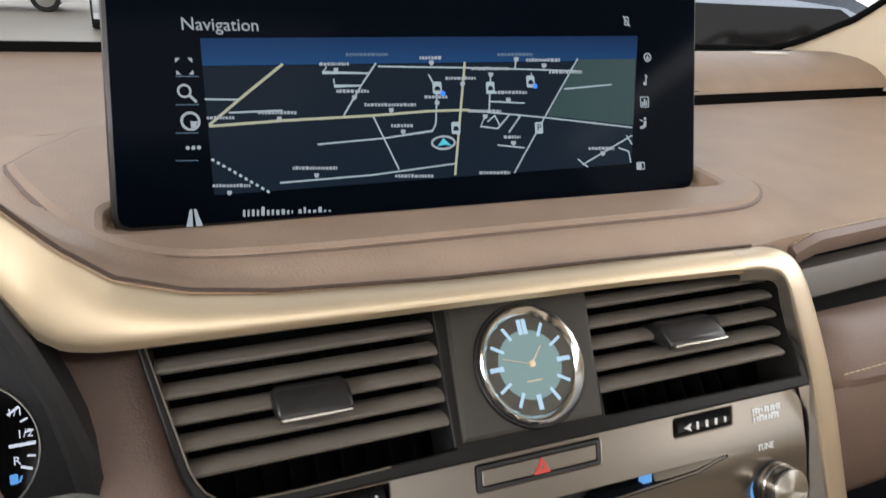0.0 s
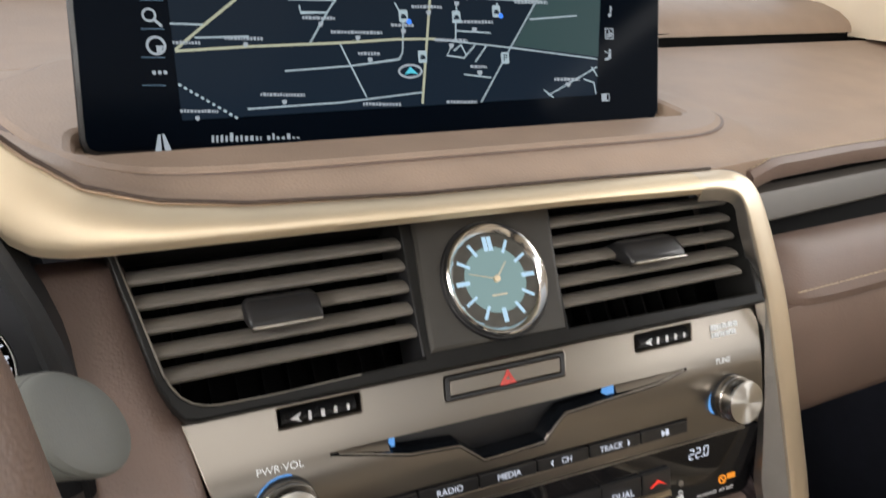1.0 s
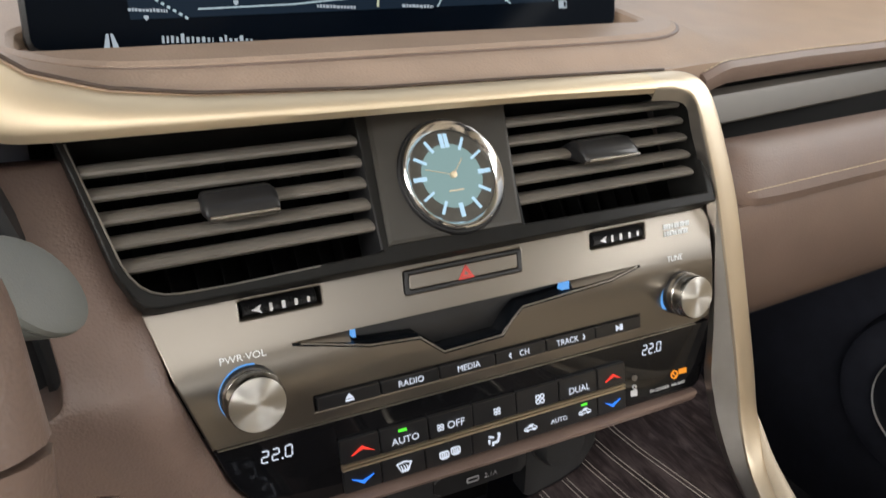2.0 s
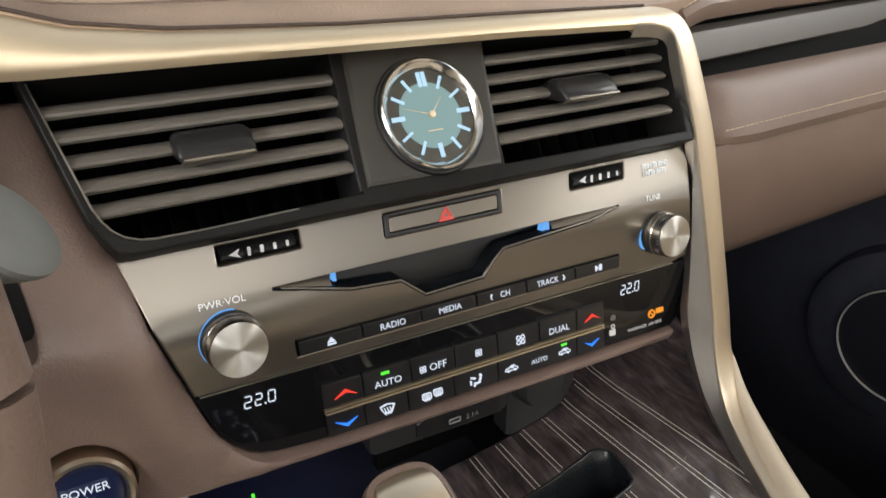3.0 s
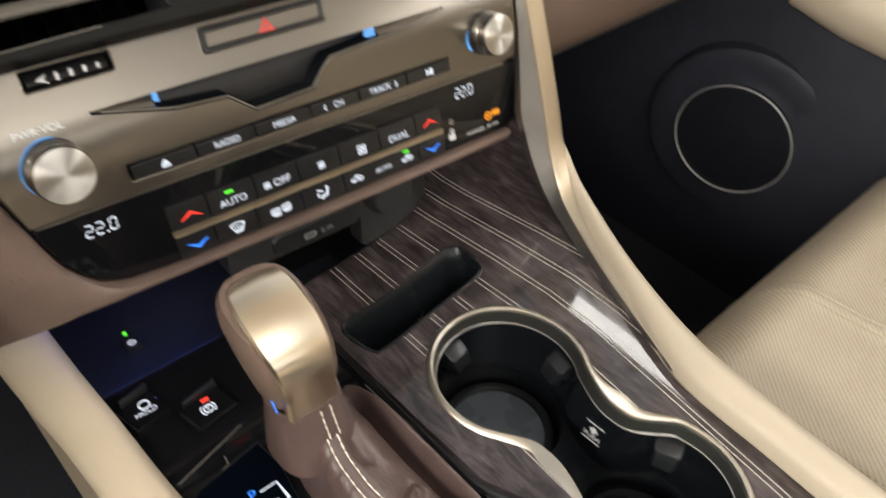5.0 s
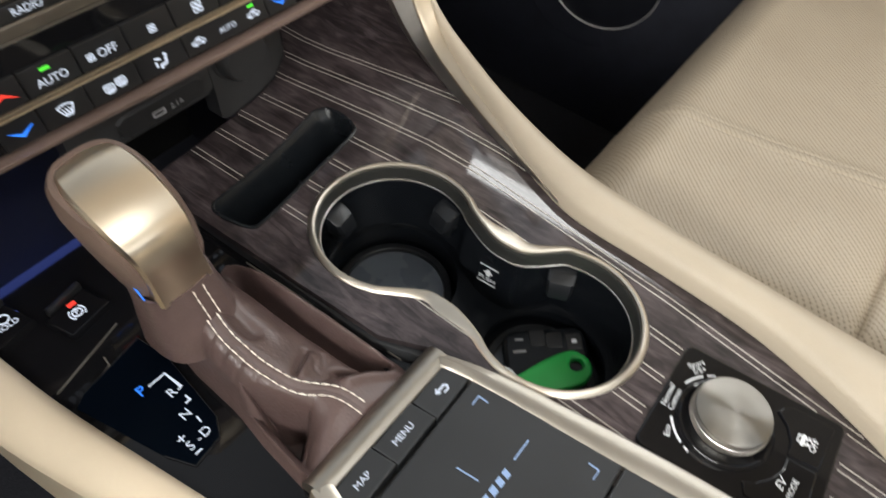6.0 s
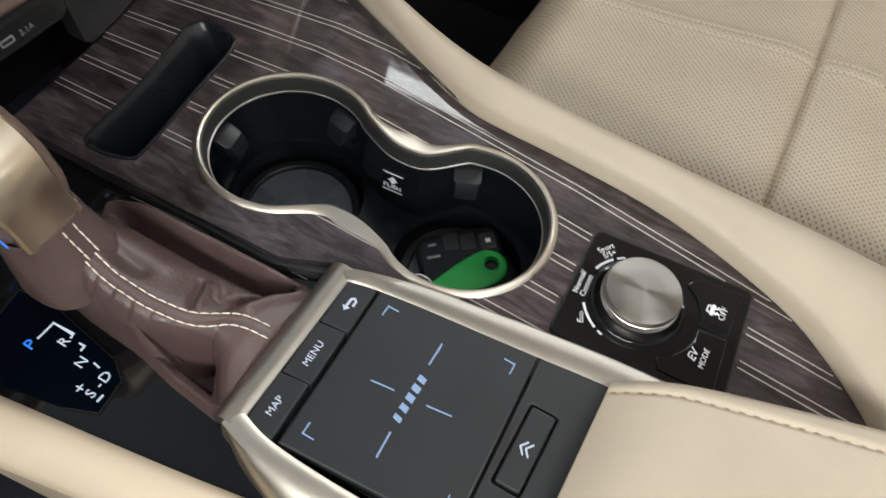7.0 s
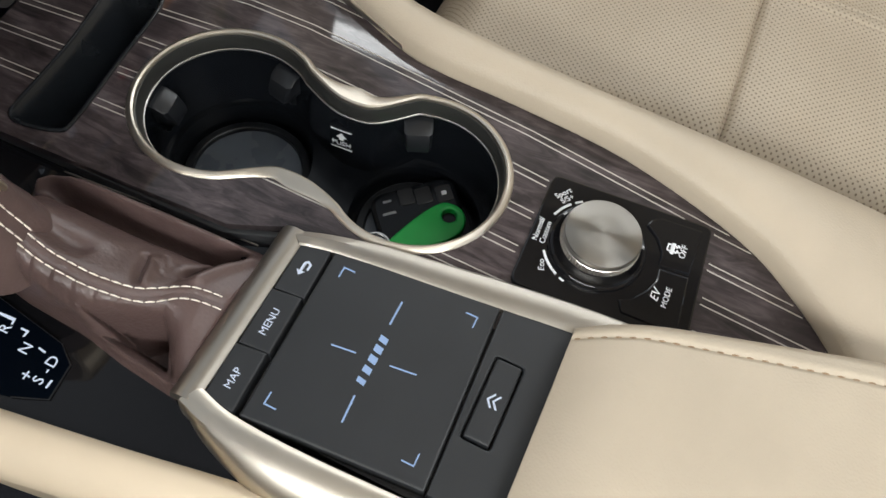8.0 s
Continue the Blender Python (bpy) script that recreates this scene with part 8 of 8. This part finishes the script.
for z, x0, x1 in ((0.752, -0.229, -0.219), (0.740, -0.2245, -0.2155), (0.724, -0.2185, -0.2092), (0.700, -0.2105, -0.2015), (0.675, -0.2065, -0.1955), (0.650, -0.2030, -0.1925), (0.615, -0.2000, -0.1890), (0.580, -0.1990, -0.1880)):
    hoodrim.append([Vector((x0, 0.066, z)), Vector((x0 + 0.003, 0.062, z)), Vector((x1 - 0.003, 0.062, z)), Vector((x1, 0.066, z)), Vector((x1, 0.085, z)), Vector((x0, 0.085, z))])
part("hood_rim", loft(hoodrim), m_soft, cluster, "dark grey rim of the cluster hood")
walls = []
for z, x0 in ((0.745, -0.224), (0.700, -0.2100), (0.650, -0.2020), (0.580, -0.1985)):
    walls.append([Vector((x0, 0.070, z)), Vector((x0 + 0.006, 0.070, z)), Vector((x0 - 0.004, 0.20, z - 0.02)), Vector((x0 - 0.012, 0.20, z - 0.02))])
part("hood_wall", loft(walls), m_navy, cluster, "dark inner wall of the cluster hood")
GC = (0.0875, -0.0200)
part("gauge_ring", slab(circle(*GC, 0.0402, 56), 0.0, 0.003, CLF, 0.001, [circle(*GC, 0.0390, 56)]), m_silver, cluster, "thin bright gauge ring")
part("gauge_dial", slab(circle(*GC, 0.0388, 48), 0.0, 0.001, CLF), m_gloss, cluster, "black gauge dial")
for a, ln, w in ((34, 0.0070, 0.0014), (22, 0.004, 0.0010), (11, 0.004, 0.0010), (0, 0.0130, 0.0018), (-11, 0.004, 0.0010), (-22, 0.0060, 0.0014)):
    c, s = math.cos(radians(a)), math.sin(radians(a))
    part("gauge_mark", stroke(bmesh.new(), [(GC[0] + (0.0375 - ln) * c, GC[1] + (0.0375 - ln) * s), (GC[0] + 0.0375 * c, GC[1] + 0.0375 * s)], w, CLF, 0.001, 0.0016), lit_white, cluster, "", False)
for txt, u, v in (("1/1", GC[0] + 0.0289, GC[1] + 0.0181), ("1/2", GC[0] + 0.0327, GC[1] + 0.0056), ("R", GC[0] + 0.0277, GC[1] - 0.0085)):
    part("gauge_print", letters(txt, CLF, u, v, 0.0046, 0.0013), lit_white, cluster, "", False)
bm2 = slab(rrect(GC[0] + 0.0255, GC[1] - 0.0180, 0.0040, 0.0054, 0.0008), 0.001, 0.0015, CLF)
stroke(bm2, [(GC[0] + 0.0280, GC[1] - 0.0200), (GC[0] + 0.0294, GC[1] - 0.0168)], 0.0010, CLF, 0.001, 0.0015)
part("fuel_icon", bm2, lit_blue, cluster, "small pump icon", False)

# ---- cars parked in the hall ----
def parked_car(x, y, turn, paint, label):
    t = thing("parked_car", (x, y, -0.60), label, "car", "cars in the hall")
    t.matrix_basis = pose(x, y, -0.60, 0, 0, turn)
    side = [(-2.2, 0.35), (-2.15, 0.75), (-1.9, 0.90), (-1.3, 0.95), (-0.7, 1.38), (0.5, 1.42), (1.2, 0.98), (1.95, 0.85), (2.2, 0.65), (2.25, 0.35), (1.9, 0.22), (-1.9, 0.22)]
    o = spline(side, 3, True)
    bm = bmesh.new()
    rings = []
    for w, k in ((-0.88, 0.94), (-0.80, 1.0), (0.0, 1.02), (0.80, 1.0), (0.88, 0.94)):
        rings.append([Vector((a * (1 if abs(w) < 0.85 else 0.97), w * (1.0 if b < 0.95 else 0.80), 0.22 + (b - 0.22) * k)) for a, b in o])
    loft(rings, True, True, bm)
    base = t.matrix_basis
    part("body", bm, paint, t, matrix=base)
    for w in (-0.79, 0.79):
        part("side_window", slab([(-1.15, 0.98), (-0.65, 1.32), (0.45, 1.34), (1.0, 1.00)], -0.02, 0.02, lambda u, v, n, w=w: Vector((u, w * (0.99 - (v - 0.95) * 0.12) + n, v))), m_gloss, t, "dark window", matrix=base)
        for wx in (-1.35, 1.35):
            m = base @ pose(wx, w * 1.04, 0.32, 90, 0, 0)
            wh = part("wheel", lathe([(0.20, -0.11), (0.31, -0.11), (0.325, -0.06), (0.325, 0.06), (0.31, 0.11), (0.20, 0.11)], 32), m_tyre, t, "black tyre", matrix=m)
            part("rim", lathe([(0.215, -0.112), (0.20, -0.116), (0.05, -0.118), (0.03, -0.125)], 24), m_silver, wh, "metal rim", matrix=m)
            part("rim", lathe([(0.215, 0.112), (0.20, 0.116), (0.05, 0.118), (0.03, 0.125)], 24), m_silver, wh, "metal rim", matrix=m)
    return t


parked_car(-2.95, 20.6, 180, m_carwhite, "white car parked across the hall")
parked_car(0.36, 17.2, 90, m_carsilver, "silver car seen from behind in the hall")
parked_car(4.6, 4.3, -47, m_cardark, "dark glossy car parked beside the windscreen, paint lightened for its reflections")
part("tail_light", boxbm(-0.53, -0.28, 14.95, 15.12, 0.25, 0.40, 0.02), m_tail, bpy.data.objects["parked_car.001"], "red tail light")
